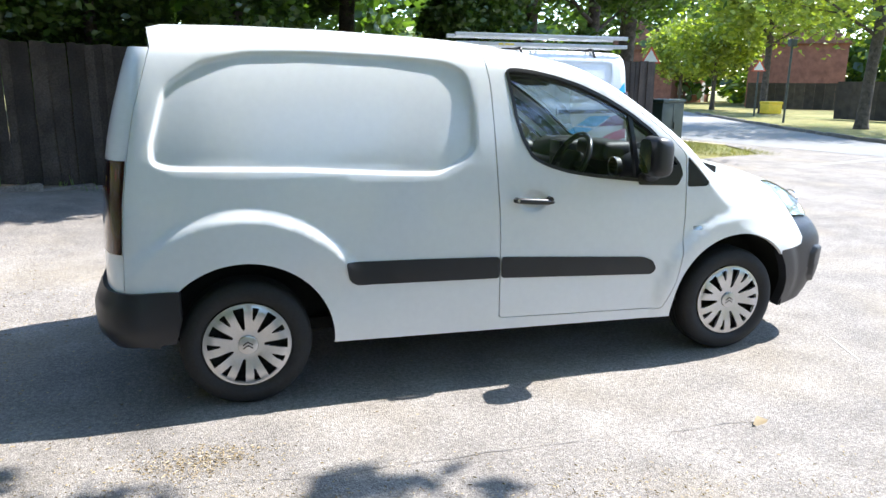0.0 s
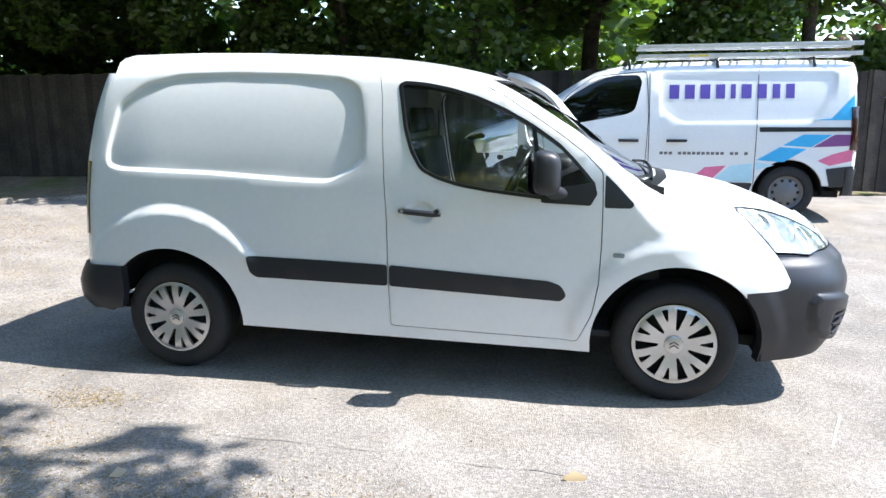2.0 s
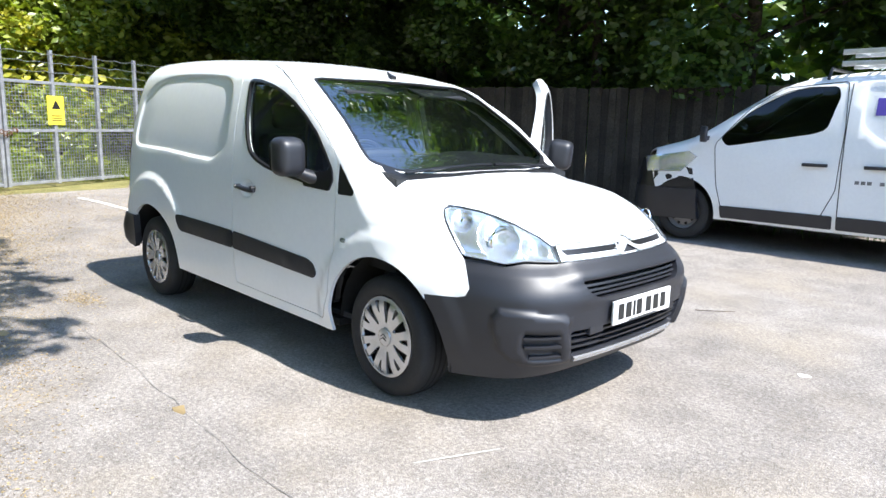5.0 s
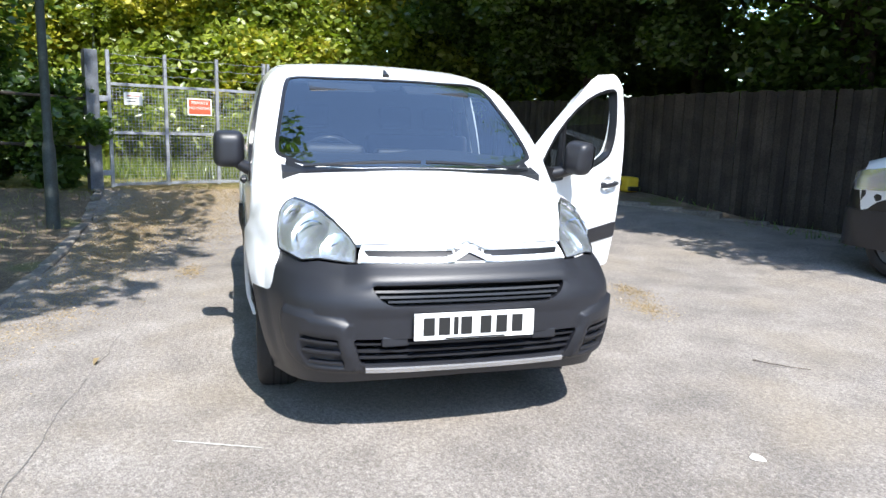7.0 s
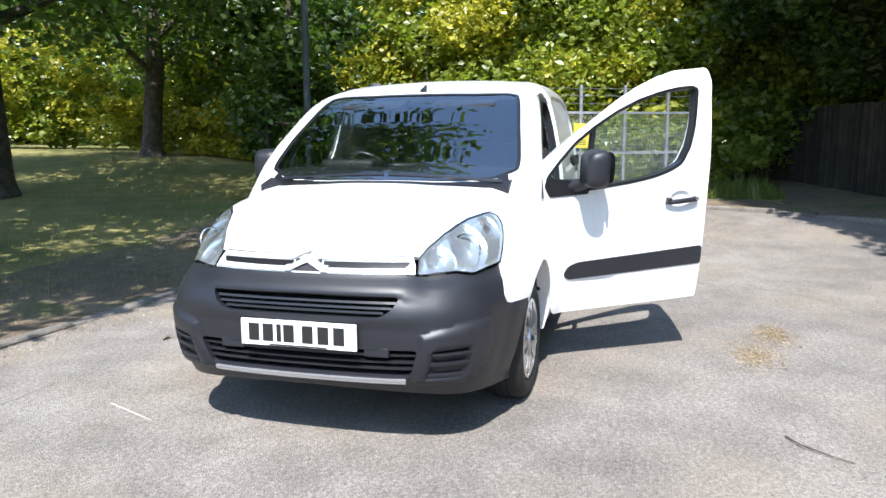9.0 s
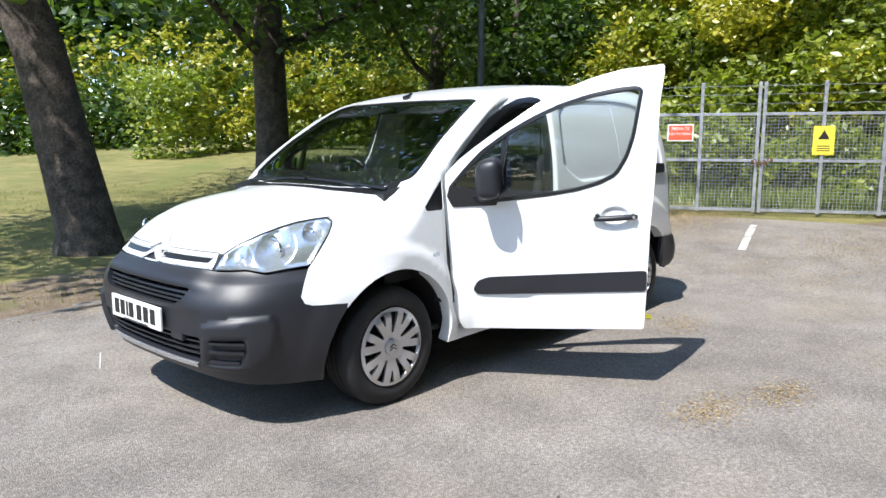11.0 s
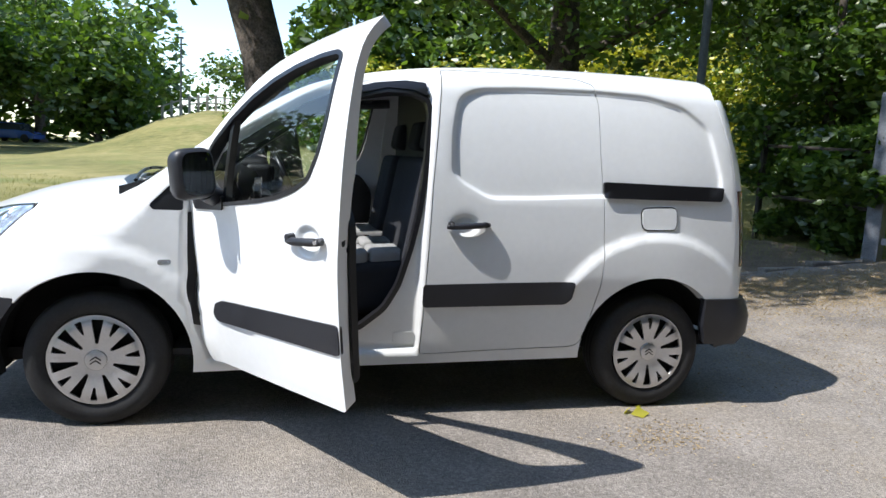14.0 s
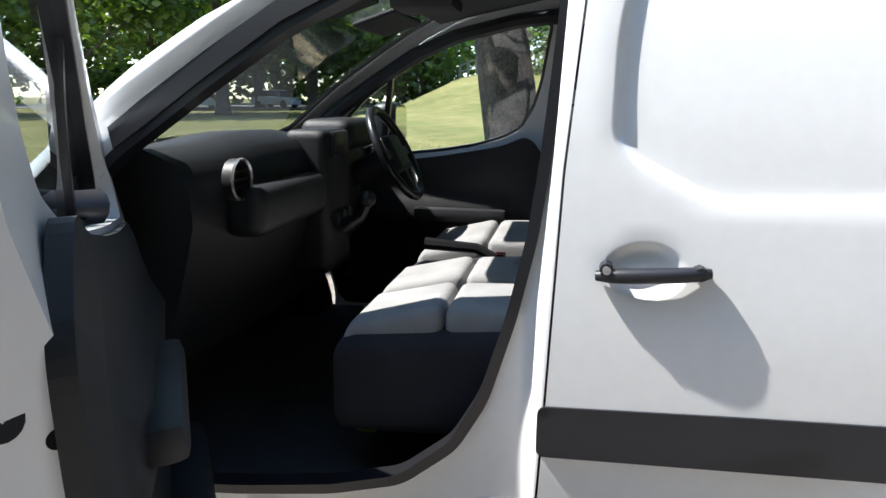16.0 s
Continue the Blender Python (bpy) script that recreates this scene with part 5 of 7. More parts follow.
tagged(bpy.data.objects["far_parking"], "distant parking strip across the grass", "road", kind="structure")

VERGE = [(-6.5, -2.97), (-4.4, -2.68), (-2, -2.60), (0.6, -2.62), (2.6, -2.72), (3.4, -3.1), (1.8, -4.0), (-0.6, -4.6), (-3.4, -4.8), (-6.3, -4.5)]
skin("bare_verge", on_ground, dense(VERGE, 0.25, True, 0.1), SOIL, grid=0.5, thick=0.0, lift=-0.012)
tagged(bpy.data.objects["bare_verge"], "trodden brown soil verge along the kerb", "ground", kind="structure")

CONCRETE = material("kerb_concrete", (0.18, 0.16, 0.135), 0.9, spread=0.3, scale=3, fine=40, bump=0.5, random=0.2)
stone = bpy.data.meshes.new("kerb_stone")
bm = bmesh.new()
add_box(bm, -0.44, 0.44, -0.06, 0.06, -0.12, 0.035, 0.012, seg=1)
bm.to_mesh(stone)
bm.free()
stone.materials.append(CONCRETE)
kerb = thing("kerb", "low worn concrete kerb edging the grass", "kerb", kind="structure")
rng = random.Random(4)
line = dense(KERB[:7], 0.9, False)
line2 = dense(BED_KERB[1:9], 0.9, False)
line3 = dense([(16.4, 9.6), (16.6, 12.2), (18.6, 17.5), (21.7, 24.7), (24.5, 31.0)], 0.9, False)
for ln, rise in ((line, 0.0), (line2, 0.03), (line3, 0.09)):
    for a, b in zip(ln, ln[1:]):
        c = (a + b) / 2
        ob = new("kerb_stone", stone)
        ob.parent = kerb
        ob.location = (c[0] + rng.uniform(-0.01, 0.01), c[1] + rng.uniform(-0.02, 0.02), gz(*c) + rise - 0.012 + rng.uniform(-0.02, 0.012))
        ob.rotation_euler = (rng.uniform(-0.04, 0.04), rng.uniform(-0.02, 0.02), math.atan2(b[1] - a[1], b[0] - a[0]) + rng.uniform(-0.03, 0.03))

# painted bay lines, long worn
LINE = material("worn_line_paint", (0.62, 0.60, 0.55), 0.8, spread=0.1, scale=9, fine=90, second=(0.30, 0.28, 0.25), share=0.56)
for x0, y0, x1, y1, w in ((-4.62, 0.52, -6.25, 0.11, 0.045), (8.6, 3.1, 11.4, 4.4, 0.05), (9.5, 7.2, 12.3, 7.9, 0.05)):
    d = np.array([x1 - x0, y1 - y0]) / math.hypot(x1 - x0, y1 - y0)
    nn = np.array([-d[1], d[0]]) * w
    a, b = np.array([x0, y0]), np.array([x1, y1])
    skin("bay_line", on_ground, dense([a + nn, b + nn, b - nn, a - nn], 0.3), LINE, grid=0.4, thick=0.0, lift=0.005)
    tagged(bpy.data.objects["bay_line"], "worn white bay line on the asphalt", "line", kind="structure")
    bpy.data.objects["bay_line"].name = "painted_line"

# ---------------------------------------------------------------- leaves and trees


def leaf_material(name, a, b, glow):
    m = bpy.data.materials.new(name)
    m.use_nodes = True
    n, l = m.node_tree.nodes, m.node_tree.links
    n.remove(n["Principled BSDF"])
    isle = n.new("ShaderNodeNewGeometry")
    ramp = n.new("ShaderNodeValToRGB")
    ramp.color_ramp.elements[0].color, ramp.color_ramp.elements[1].color = (*a, 1), (*b, 1)
    l.new(isle.outputs["Random Per Island"], ramp.inputs[0])
    d, t, mix = n.new("ShaderNodeBsdfDiffuse"), n.new("ShaderNodeBsdfTranslucent"), n.new("ShaderNodeMixShader")
    mix.inputs[0].default_value = glow
    br = n.new("ShaderNodeVectorMath")
    br.operation = "MULTIPLY"
    br.inputs[1].default_value = (1.25, 1.35, 0.5)
    l.new(ramp.outputs[0], d.inputs[0]), l.new(ramp.outputs[0], br.inputs[0]), l.new(br.outputs[0], t.inputs[0])
    l.new(d.outputs[0], mix.inputs[1]), l.new(t.outputs[0], mix.inputs[2])
    gl, mx = n.new("ShaderNodeBsdfGlossy"), n.new("ShaderNodeMixShader")
    gl.inputs["Roughness"].default_value = 0.4
    mx.inputs[0].default_value = 0.06
    l.new(mix.outputs[0], mx.inputs[1]), l.new(gl.outputs[0], mx.inputs[2]), l.new(mx.outputs[0], n["Material Output"].inputs[0])
    return m


LEAF = leaf_material("maple_leaf", (0.04, 0.085, 0.015), (0.15, 0.23, 0.038), 0.5)
LEAF_DARK = leaf_material("dark_leaf", (0.032, 0.075, 0.015), (0.125, 0.20, 0.034), 0.5)
LEAF_YELLOW = leaf_material("yellow_leaf", (0.26, 0.27, 0.03), (0.56, 0.50, 0.05), 0.35)
LEAF_FRESH = leaf_material("fresh_leaf", (0.13, 0.19, 0.028), (0.39, 0.43, 0.065), 0.50)
GRASS_BLADE = leaf_material("grass_blade", (0.15, 0.16, 0.038), (0.33, 0.30, 0.095), 0.3)
STRAW = leaf_material("straw", (0.22, 0.155, 0.08), (0.45, 0.34, 0.18), 0.1)
BARK = material("bark", (0.085, 0.068, 0.055), 0.95, spread=0.45, scale=7, fine=34, bump=1.0)
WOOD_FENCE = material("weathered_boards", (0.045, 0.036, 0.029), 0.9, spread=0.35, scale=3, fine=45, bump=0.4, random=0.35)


def leaves(name, centers, size, mat, parent=None, label="", seed=1, flat=0.5, stretch=1.25):
    """Many small pointed folded leaves at the given places."""
    g = np.random.default_rng(seed)
    c = np.asarray(centers, float)
    n = len(c)
    s = size * g.uniform(0.6, 1.35, n)[:, None]
    a = g.normal(size=(n, 3))
    a[:, 2] *= flat
    a /= np.linalg.norm(a, axis=1, keepdims=True)
    b = np.cross(a, g.normal(size=(n, 3)))
    b /= np.linalg.norm(b, axis=1, keepdims=True)
    up = np.cross(a, b)
    v = np.stack([c - a * s * stretch * 0.5, c + b * s * 0.42 + up * s * 0.14, c + a * s * stretch * 0.6, c - b * s * 0.42 + up * s * 0.14], 1).reshape(-1, 3)
    f = np.arange(4 * n).reshape(-1, 4)
    me = bpy.data.meshes.new(name)
    me.vertices.add(4 * n), me.loops.add(6 * n), me.polygons.add(2 * n)
    me.vertices.foreach_set("co", v.astype(np.float32).ravel())
    tri = np.stack([f[:, [0, 1, 2]], f[:, [0, 2, 3]]], 1).reshape(-1)
    me.loops.foreach_set("vertex_index", tri.astype(np.int32))
    me.polygons.foreach_set("loop_start", (np.arange(2 * n) * 3).astype(np.int32))
    me.materials.append(mat)
    me.update(calc_edges=True)
    ob = new(name, me)
    ob.parent = parent
    if label:
        tagged(ob, label)
    return ob


def limb(bm, rng, start, way, length, r0, depth, tips, spread=0.7, up=0.15):
    """A bent tapering limb that forks; gathers the places where leaves hang."""
    n = 5
    pts, rad, p, d = [Vector(start)], [r0], Vector(start), Vector(way).normalized()
    for i in range(n):
        d = (d + Vector((rng.uniform(-1, 1), rng.uniform(-1, 1), rng.uniform(-0.6, 1) * 0.7 + up)) * 0.16).normalized()
        p = p + d * length / n
        pts.append(p.copy()), rad.append(r0 * (1 - 0.55 * (i + 1) / n))
    add_tube(bm, pts, rad, 8 if r0 > 0.06 else 5, False)
    if depth <= 1:
        tips += pts[2:]
    if depth > 0:
        for k in range(3 if depth > 1 else 4):
            i = rng.choice((3, 4, 5)) if k else 5
            side = Vector((rng.uniform(-1, 1), rng.uniform(-1, 1), rng.uniform(-0.5, 0.9)))
            limb(bm, rng, pts[i], d + side * spread, length * rng.uniform(0.6, 0.8), rad[i] * 0.72, depth - 1, tips, spread, up)


def tree(label, x, y, height, radius, trunk, low, mat, seed, count, size, lean=(0, 0), group="", name="tree", limbs=6, z=None, crown=(0, 0, 0), limit=None):
    rng = random.Random(seed)
    z0 = gz(x, y) if z is None else z
    ob = thing(name, label, "tree", (x, y, z0), group)
    bm = bmesh.new()
    fork = low
    pts = [(0, 0, -0.15), (0, 0, 0.25), (lean[0] * 0.3, lean[1] * 0.3, fork * 0.4), (lean[0] * 0.55, lean[1] * 0.55, fork * 0.7), (lean[0], lean[1], fork), (lean[0] * 1.2, lean[1] * 1.2, fork + height * 0.18), (lean[0] * 1.2, lean[1] * 1.2, height * 0.8)]
    rings = add_tube(bm, pts, [trunk * 1.5, trunk * 1.12, trunk * 0.98, trunk * 0.94, trunk * 0.95, trunk * 0.62, trunk * 0.15], 16, False)
    for ring in rings[:4]:
        for v in ring:
            v.co += Vector((rng.uniform(-1, 1), rng.uniform(-1, 1), 0)) * trunk * 0.06
    tips = []
    for k in range(limbs):
        a = 2 * math.pi * k / limbs + rng.uniform(-0.4, 0.4)
        h = fork * (0.95 + 0.12 * k / limbs) + (height - fork) * 0.28 * (k % 3) / 2
        limb(bm, rng, (lean[0], lean[1], h), (math.cos(a), math.sin(a), rng.uniform(0.35, 0.9)), radius * 0.52, trunk * 0.38, 2, tips, 0.75)
    part("trunk", bm, BARK, ob, "rough brown bark", True)
    g = np.random.default_rng(seed)
    tips = np.array([tuple(t) for t in tips])
    c = np.array([lean[0] + crown[0], lean[1] + crown[1], (height + low) / 2 + 0.3 + crown[2]])
    extra = g.normal(size=(len(tips), 3))
    extra /= np.linalg.norm(extra, axis=1, keepdims=True)
    shell = c + extra * np.array([radius, radius, (height - low) / 2 + 0.3]) * g.uniform(0.72, 1.0, (len(tips), 1))
    hubs = np.concatenate([tips, shell])
    pick = g.integers(0, len(hubs), count)
    spread = radius * 0.12 + 0.12
    at = hubs[pick] + g.normal(size=(count, 3)) * spread * np.array([1, 1, 0.6])
    if limit is not None:
        at = at[limit(at + [x, y, z0])]
    leaves("crown", at, size, mat, ob, "green leafy crown", seed)
    return ob


def thicket(name, label, path, width, height, mat, seed, count, size, base=0.0, stems=0, lump=1.6, cat="bushes"):
    """A belt of bushes along a path: lumps of leaves of uneven height, as one mass."""
    g = np.random.default_rng(seed)
    p = dense(path, 0.5, False)
    lumps = []
    for q in p:
        for _ in range(3):
            o = g.normal(size=2) * width * 0.4
            h = height * g.uniform(0.04, 1.0)
            lumps.append((q[0] + o[0], q[1] + o[1], base + h, g.uniform(0.5, 1.0) * lump))
    lumps = np.array(lumps)
    k = g.integers(0, len(lumps), count)
    d = g.normal(size=(count, 3))
    d /= np.linalg.norm(d, axis=1, keepdims=True)
    r = lumps[k, 3:4] * g.uniform(0.55, 1.05, (count, 1))
    at = lumps[k, :3] + d * r * np.array([1, 1, 0.8])
    at[:, 2] = np.maximum(at[:, 2], 0.05) + ground_z(at[:, 0], at[:, 1])
    at = at[at[:, 2] > ground_z(at[:, 0], at[:, 1]) + base * 0.6]
    ob = leaves(name, at, size, mat, None, "", seed)
    return tagged(ob, label, cat, kind="stuff")


def shadow_edge(p):
    """Keeps only crown leaves whose shadow, cast along the sun, lands short of a drawn ground edge."""
    sx, sy = p[:, 0] - 0.712 * p[:, 2], p[:, 1] - 0.103 * p[:, 2]
    # this outline shapes the crown's shadow on the asphalt, not its boughs
    edge = np.interp(sx, [-6.0, -2.9, -2.3, -1.75, -1.5, -1.25, -0.95, -0.55, -0.30, 0.2, 3.0], [-1.25, -1.3, -1.22, -1.45, -1.95, -1.70, -1.52, -1.62, -2.2, -2.5, -2.6])
    return sy < edge


# the leaning maple by the kerb and its neighbours on the grass
tree("old maple with dark fissured trunk on the grass", 0.42, -5.45, 9.5, 4.6, 0.30, 3.4, LEAF, 11, 30000, 0.145, (0.62, -0.36), "trees on the grass", crown=(0.6, 0.9, 0.3), limit=shadow_edge)
tree("shady maple standing on the grass", -5.3, -9.9, 10.5, 4.8, 0.36, 2.9, LEAF, 12, 21000, 0.155, (0.1, 0.1), "trees on the grass")
tree("maple with a low fork before the bushes", -12.6, -12.0, 9.5, 4.6, 0.26, 2.3, LEAF, 13, 21000, 0.15, (-0.1, 0.2), "trees on the grass")
tree("dense dark tree beside the lamp post", -7.6, -5.0, 7.2, 1.3, 0.12, 1.0, LEAF_DARK, 14, 12000, 0.11, (0, 0), "trees on the grass")
for k, (x, y, h, r) in enumerate(((18.2, -46, 8, 3.4), (22, -40, 16, 6.0), (29, -36, 15, 5.5), (33, -50, 15, 6), (19, -60, 14, 5.5), (39, -32, 15, 6), (26, -54, 14, 5.5))):
    tree("tall shade tree across the field", x, y, h, r, 0.42, 3.0, LEAF_DARK if k % 2 else LEAF, 20 + k, 5200, 0.42, (0.1, 0), "field trees")
tree("round dense tree on the grass bank", 11.3, -44.8, 8.0, 3.6, 0.25, 0.4, LEAF, 33, 9000, 0.36)

# bushes round the field and behind the gate
thicket("bush_belt", "bramble and hawthorn bushes along the field", [(3.2, -41.5), (1.2, -40.5), (-0.5, -38), (-2.5, -33), (-5.5, -30), (-12, -28), (-19, -25), (-25, -20)], 2.4, 3.2, LEAF_DARK, 41, 26000, 0.22)
thicket("yellow_bushes", "yellow-green broom bushes along the field", [(-3.5, -31.5), (-9, -30), (-15, -28), (-22, -24), (-26, -19)], 1.8, 4.4, LEAF_YELLOW, 42, 13000, 0.20)
thicket("tall_wood", "tall green wood behind the bushes", [(-1.5, -40), (-4, -37), (-14, -34), (-24, -28), (-31, -18)], 4.0, 12.0, LEAF, 43, 44000, 0.42, 1.5, lump=2.4, cat="trees")
thicket("gate_wood", "bright green thicket behind the gate", [(-16, -12.5), (-15.2, -7), (-14.5, -2), (-13.8, 3), (-13, 8)], 2.0, 6.6, LEAF_FRESH, 44, 110000, 0.135, 0.5, lump=1.5)
thicket("gate_yellow", "yellow-leaved branches in the thicket", [(-14.6, -8), (-13.8, -3), (-13.2, 2.5)], 1.5, 6.5, LEAF_YELLOW, 45, 26000, 0.125, 1.0, lump=1.1)
thicket("gate_brambles", "low brambles and weeds behind the gate", [(-12.4, -7), (-11.8, -2), (-11.3, 3)], 1.4, 1.3, LEAF_FRESH, 46, 12000, 0.13, lump=0.7)
thicket("gate_back_wood", "green trees rising beyond the thicket", [(-24, -14), (-22, -2), (-20, 10)], 4.0, 8.5, LEAF_FRESH, 47, 30000, 0.42, 1.0, lump=2.6, cat="trees")
thicket("near_bushes", "sunlit brambles and broom at the edge of the grass", [(-8, -21), (-14, -19.5), (-20, -15.5), (-22, -11), (-21, -7)], 1.2, 2.8, LEAF_FRESH, 49, 24000, 0.16, lump=1.1)
thicket("near_broom", "yellow broom among the brambles", [(-9, -21), (-14, -18.5), (-18, -15.5)], 1.0, 3.6, LEAF_YELLOW, 50, 7000, 0.14, 0.8, lump=0.8)
thicket("sunlit_brambles", "yellow-green brambles at the foot of the thicket", [(-14.2, -14.0), (-13.9, -10.5), (-13.6, -7.0)], 0.8, 1.4, LEAF_YELLOW, 52, 16000, 0.12, lump=0.7)
thicket("shade_brambles", "dark brambles crowding the rail fence", [(-7.0, -3.8), (-7.2, -5.1)], 0.35, 1.4, LEAF_DARK, 51, 6000, 0.09, lump=0.5)
thicket("post_ivy", "dark ivy and brambles beside the gate post", [(-6.6, -4.9), (-6.9, -3.7), (-6.4, -3.3)], 0.5, 1.5, LEAF_DARK, 48, 6000, 0.10, lump=0.45)

# the dark belt of trees behind the board fence
for k, x in enumerate(np.arange(-15.5, 8.5, 2.05)):
    yy = fence_y(x) + 1.2 + (k % 3) * 0.9
    tree("tall thin tree behind the board fence", float(x), float(yy), 10.5 + (k % 4), 2.7, 0.10 + 0.03 * (k % 3), 3.4 - 0.5 * (k % 2), LEAF_DARK if k % 3 else LEAF, 60 + k, 13000, 0.108, (0.15 * ((k % 3) - 1), 0.1), "trees behind the fence", limbs=5)
thicket("fence_canopy", "leaves hanging over the board fence", [(-14, fence_y(-14) + 0.4), (-8, fence_y(-8) + 0.3), (-2, fence_y(-2) + 0.6), (4, fence_y(4) + 0.8), (6.5, fence_y(6.5) + 1)], 1.5, 6.5, LEAF_DARK, 81, 130000, 0.102, 1.9, lump=0.9, cat="foliage")
thicket("overhang", "leafy boughs reaching out over the asphalt", [(-13, fence_y(-13) - 1.3), (-7, fence_y(-7) - 1.6), (-1, fence_y(-1) - 1.5), (4.5, fence_y(4.5) - 1.0)], 1.5, 4.0, LEAF_DARK, 83, 65000, 0.108, 3.4, lump=1.0, cat="foliage")
thicket("fence_crowns", "dark tree tops rising behind the fence", [(-17, fence_y(-17) + 3.0), (-6, fence_y(-6) + 3.2), (8, fence_y(8) + 3.4)], 2.0, 8.0, LEAF_DARK, 84, 30000, 0.30, 5.0, lump=1.8, cat="foliage")
thicket("far_fence_wood", "tall dark trees far behind the board fence", [(-26, 21), (-8, 22), (5, 25)], 3.0, 13.0, LEAF, 85, 13000, 0.50, 0.5, lump=2.6, cat="trees")
# added foliage overhead that casts shade on the asphalt near the gate
thicket("gate_boughs", "dark boughs added to shade the corner by the gate", [(-9.5, 3.6), (-6.5, 4.4), (-3, 5.0)], 1.1, 2.4, LEAF_DARK, 86, 15000, 0.17, 4.4, lump=0.9, cat="foliage")
thicket("fence_back", "dark ivy-clad growth behind the fence", [(-18, fence_y(-18) + 3.2), (-6, fence_y(-6) + 3.6), (6, fence_y(6) + 4.2)], 1.2, 9.5, LEAF_DARK, 82, 48000, 0.26, 0.3, lump=1.3, cat="foliage")

# ---------------------------------------------------------------- board fence
fence = thing("board_fence", "tall weathered close-board fence under trees", "fence", (0, 0, 0))
board = bpy.data.meshes.new("board")
bm = bmesh.new()
add_box(bm, -0.058, 0.058, -0.010, 0.010, 0.0, 1.0)
bm.to_mesh(board)
bm.free()
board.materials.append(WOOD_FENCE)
xs = np.arange(-15.0, 6.95, 0.108)
rest = bmesh.new()
for k, x in enumerate(xs):
    y = fence_y(x)
    z0 = gz(x, y - 0.6) - 0.02
    top_z = 2.0 + 0.012 * math.sin(k * 1.7) + 0.02 * math.sin(x)
    m = Matrix.Translation((x, y + (0.008 if k % 2 else -0.008), z0)) @ pose(0, 0, 0, 0, rng.uniform(-0.6, 0.6), 12 + rng.uniform(-3, 3)) @ Matrix.Diagonal((1, 1, top_z - z0, 1))
    if x > -7.5 and len(fence.children) < 298:
        ob = new("board", board)
        ob.parent = fence
        ob.matrix_basis = m
    else:
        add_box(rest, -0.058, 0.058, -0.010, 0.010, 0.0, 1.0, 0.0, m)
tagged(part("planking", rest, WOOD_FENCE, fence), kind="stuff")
for x in np.arange(-14.6, 6.6, 2.4):
    bm = bmesh.new()
    add_box(bm, x - 0.05, x + 0.05, fence_y(x) + 0.03, fence_y(x) + 0.13, gz(x, fence_y(x) - 0.6) - 0.1, 1.97)
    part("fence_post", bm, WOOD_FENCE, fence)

# ---------------------------------------------------------------- steel gate
STEEL = material("galvanised_steel", (0.36, 0.37, 0.40), 0.5, metal=0.5, spread=0.2, scale=8, fine=80)
POST_STEEL = material("weathered_post_steel", (0.15, 0.16, 0.18), 0.55, metal=0.4, spread=0.25, scale=8, fine=80)
RUST = material("rusty_chain", (0.14, 0.07, 0.035), 0.85, spread=0.4, scale=20)
SIGN_RED = material("sign_red", (0.62, 0.10, 0.045), 0.5, spread=0.06)
SIGN_WHITE = material("sign_white", (0.78, 0.77, 0.73), 0.5, spread=0.05)
SIGN_YELLOW = material("sign_yellow", (0.75, 0.60, 0.06), 0.5, spread=0.05)
G0, G1 = Vector((-6.68, -2.80, 0.29)), Vector((-9.20, 2.64, 0.29))
gd = (G1 - G0).normalized()
gn = Vector((gd.y, -gd.x, 0)).normalized()
if gn.x < 0:
    gn = -gn
gm = Matrix((gd, gn, Vector((0, 0, 1)))).transposed().to_4x4()
gm.translation = G0


def gate_leaf(s0, n, pitch):
    """One leaf: posts, three rails, wire mesh panels, barbed wire stubs above."""
    leaf = thing("gate", "galvanised steel mesh gate, chained shut", "gate", (0, 0, 0), "gate leaves")
    L = n * pitch
    for k in range(n + 1):
        bm = bmesh.new()
        s = s0 + k * pitch
        add_box(bm, s - 0.025, s + 0.025, -0.025, 0.025, 0.02, 2.05, 0.004, gm)
        part("upright", bm, STEEL, leaf)
    for z in (0.06, 0.84, 1.56):
        bm = bmesh.new()
        add_box(bm, s0, s0 + L, -0.022, 0.022, z - 0.022, z + 0.022, 0.003, gm)
        part("rail", bm, STEEL, leaf)
    for k in range(n):
        bm = bmesh.new()
        a, b = s0 + k * pitch + 0.025, s0 + (k + 1) * pitch - 0.025
        for s in np.arange(a + 0.03, b, 0.052):
            add_box(bm, s - 0.0026, s + 0.0026, -0.003, 0.003, 0.06, 1.56, 0, gm)
        for z in np.arange(0.10, 1.55, 0.052):
            add_box(bm, a, b, 0.003, 0.009, z - 0.0026, z + 0.0026, 0, gm)
        tagged(part("mesh_panel", bm, STEEL, leaf, "square welded wire mesh"), kind="stuff")
    for z in (1.72, 1.86, 1.99):
        bm = bmesh.new()
        pts = [gm @ Vector((s0 + L * i / 24, 0.03, z + 0.012 * math.sin(i * 2.3 + z * 9))) for i in range(25)]
        add_tube(bm, pts, 0.004, 4)
        part("barbed_wire", bm, STEEL, leaf)
    return leaf


leaf_a = gate_leaf(0.10, 3, 0.84)
leaf_b = gate_leaf(2.70, 4, 0.84)
gate_post = thing("gate_post", "thick grey steel gate post", "post")
bm = bmesh.new()
add_box(bm, -0.24, -0.06, -0.08, 0.10, -0.1, 2.03, 0.008, gm)
part("post_body", bm, POST_STEEL, gate_post)
bm = bmesh.new()
add_box(bm, -0.08, 0.10, -0.02, 0.03, 1.30, 1.38, 0.006, gm)
part("hinge", bm, STEEL, gate_post)
bm = bmesh.new()
add_box(bm, -0.08, 0.10, -0.02, 0.03, 0.20, 0.28, 0.006, gm)
part("hinge", bm, STEEL, gate_post)
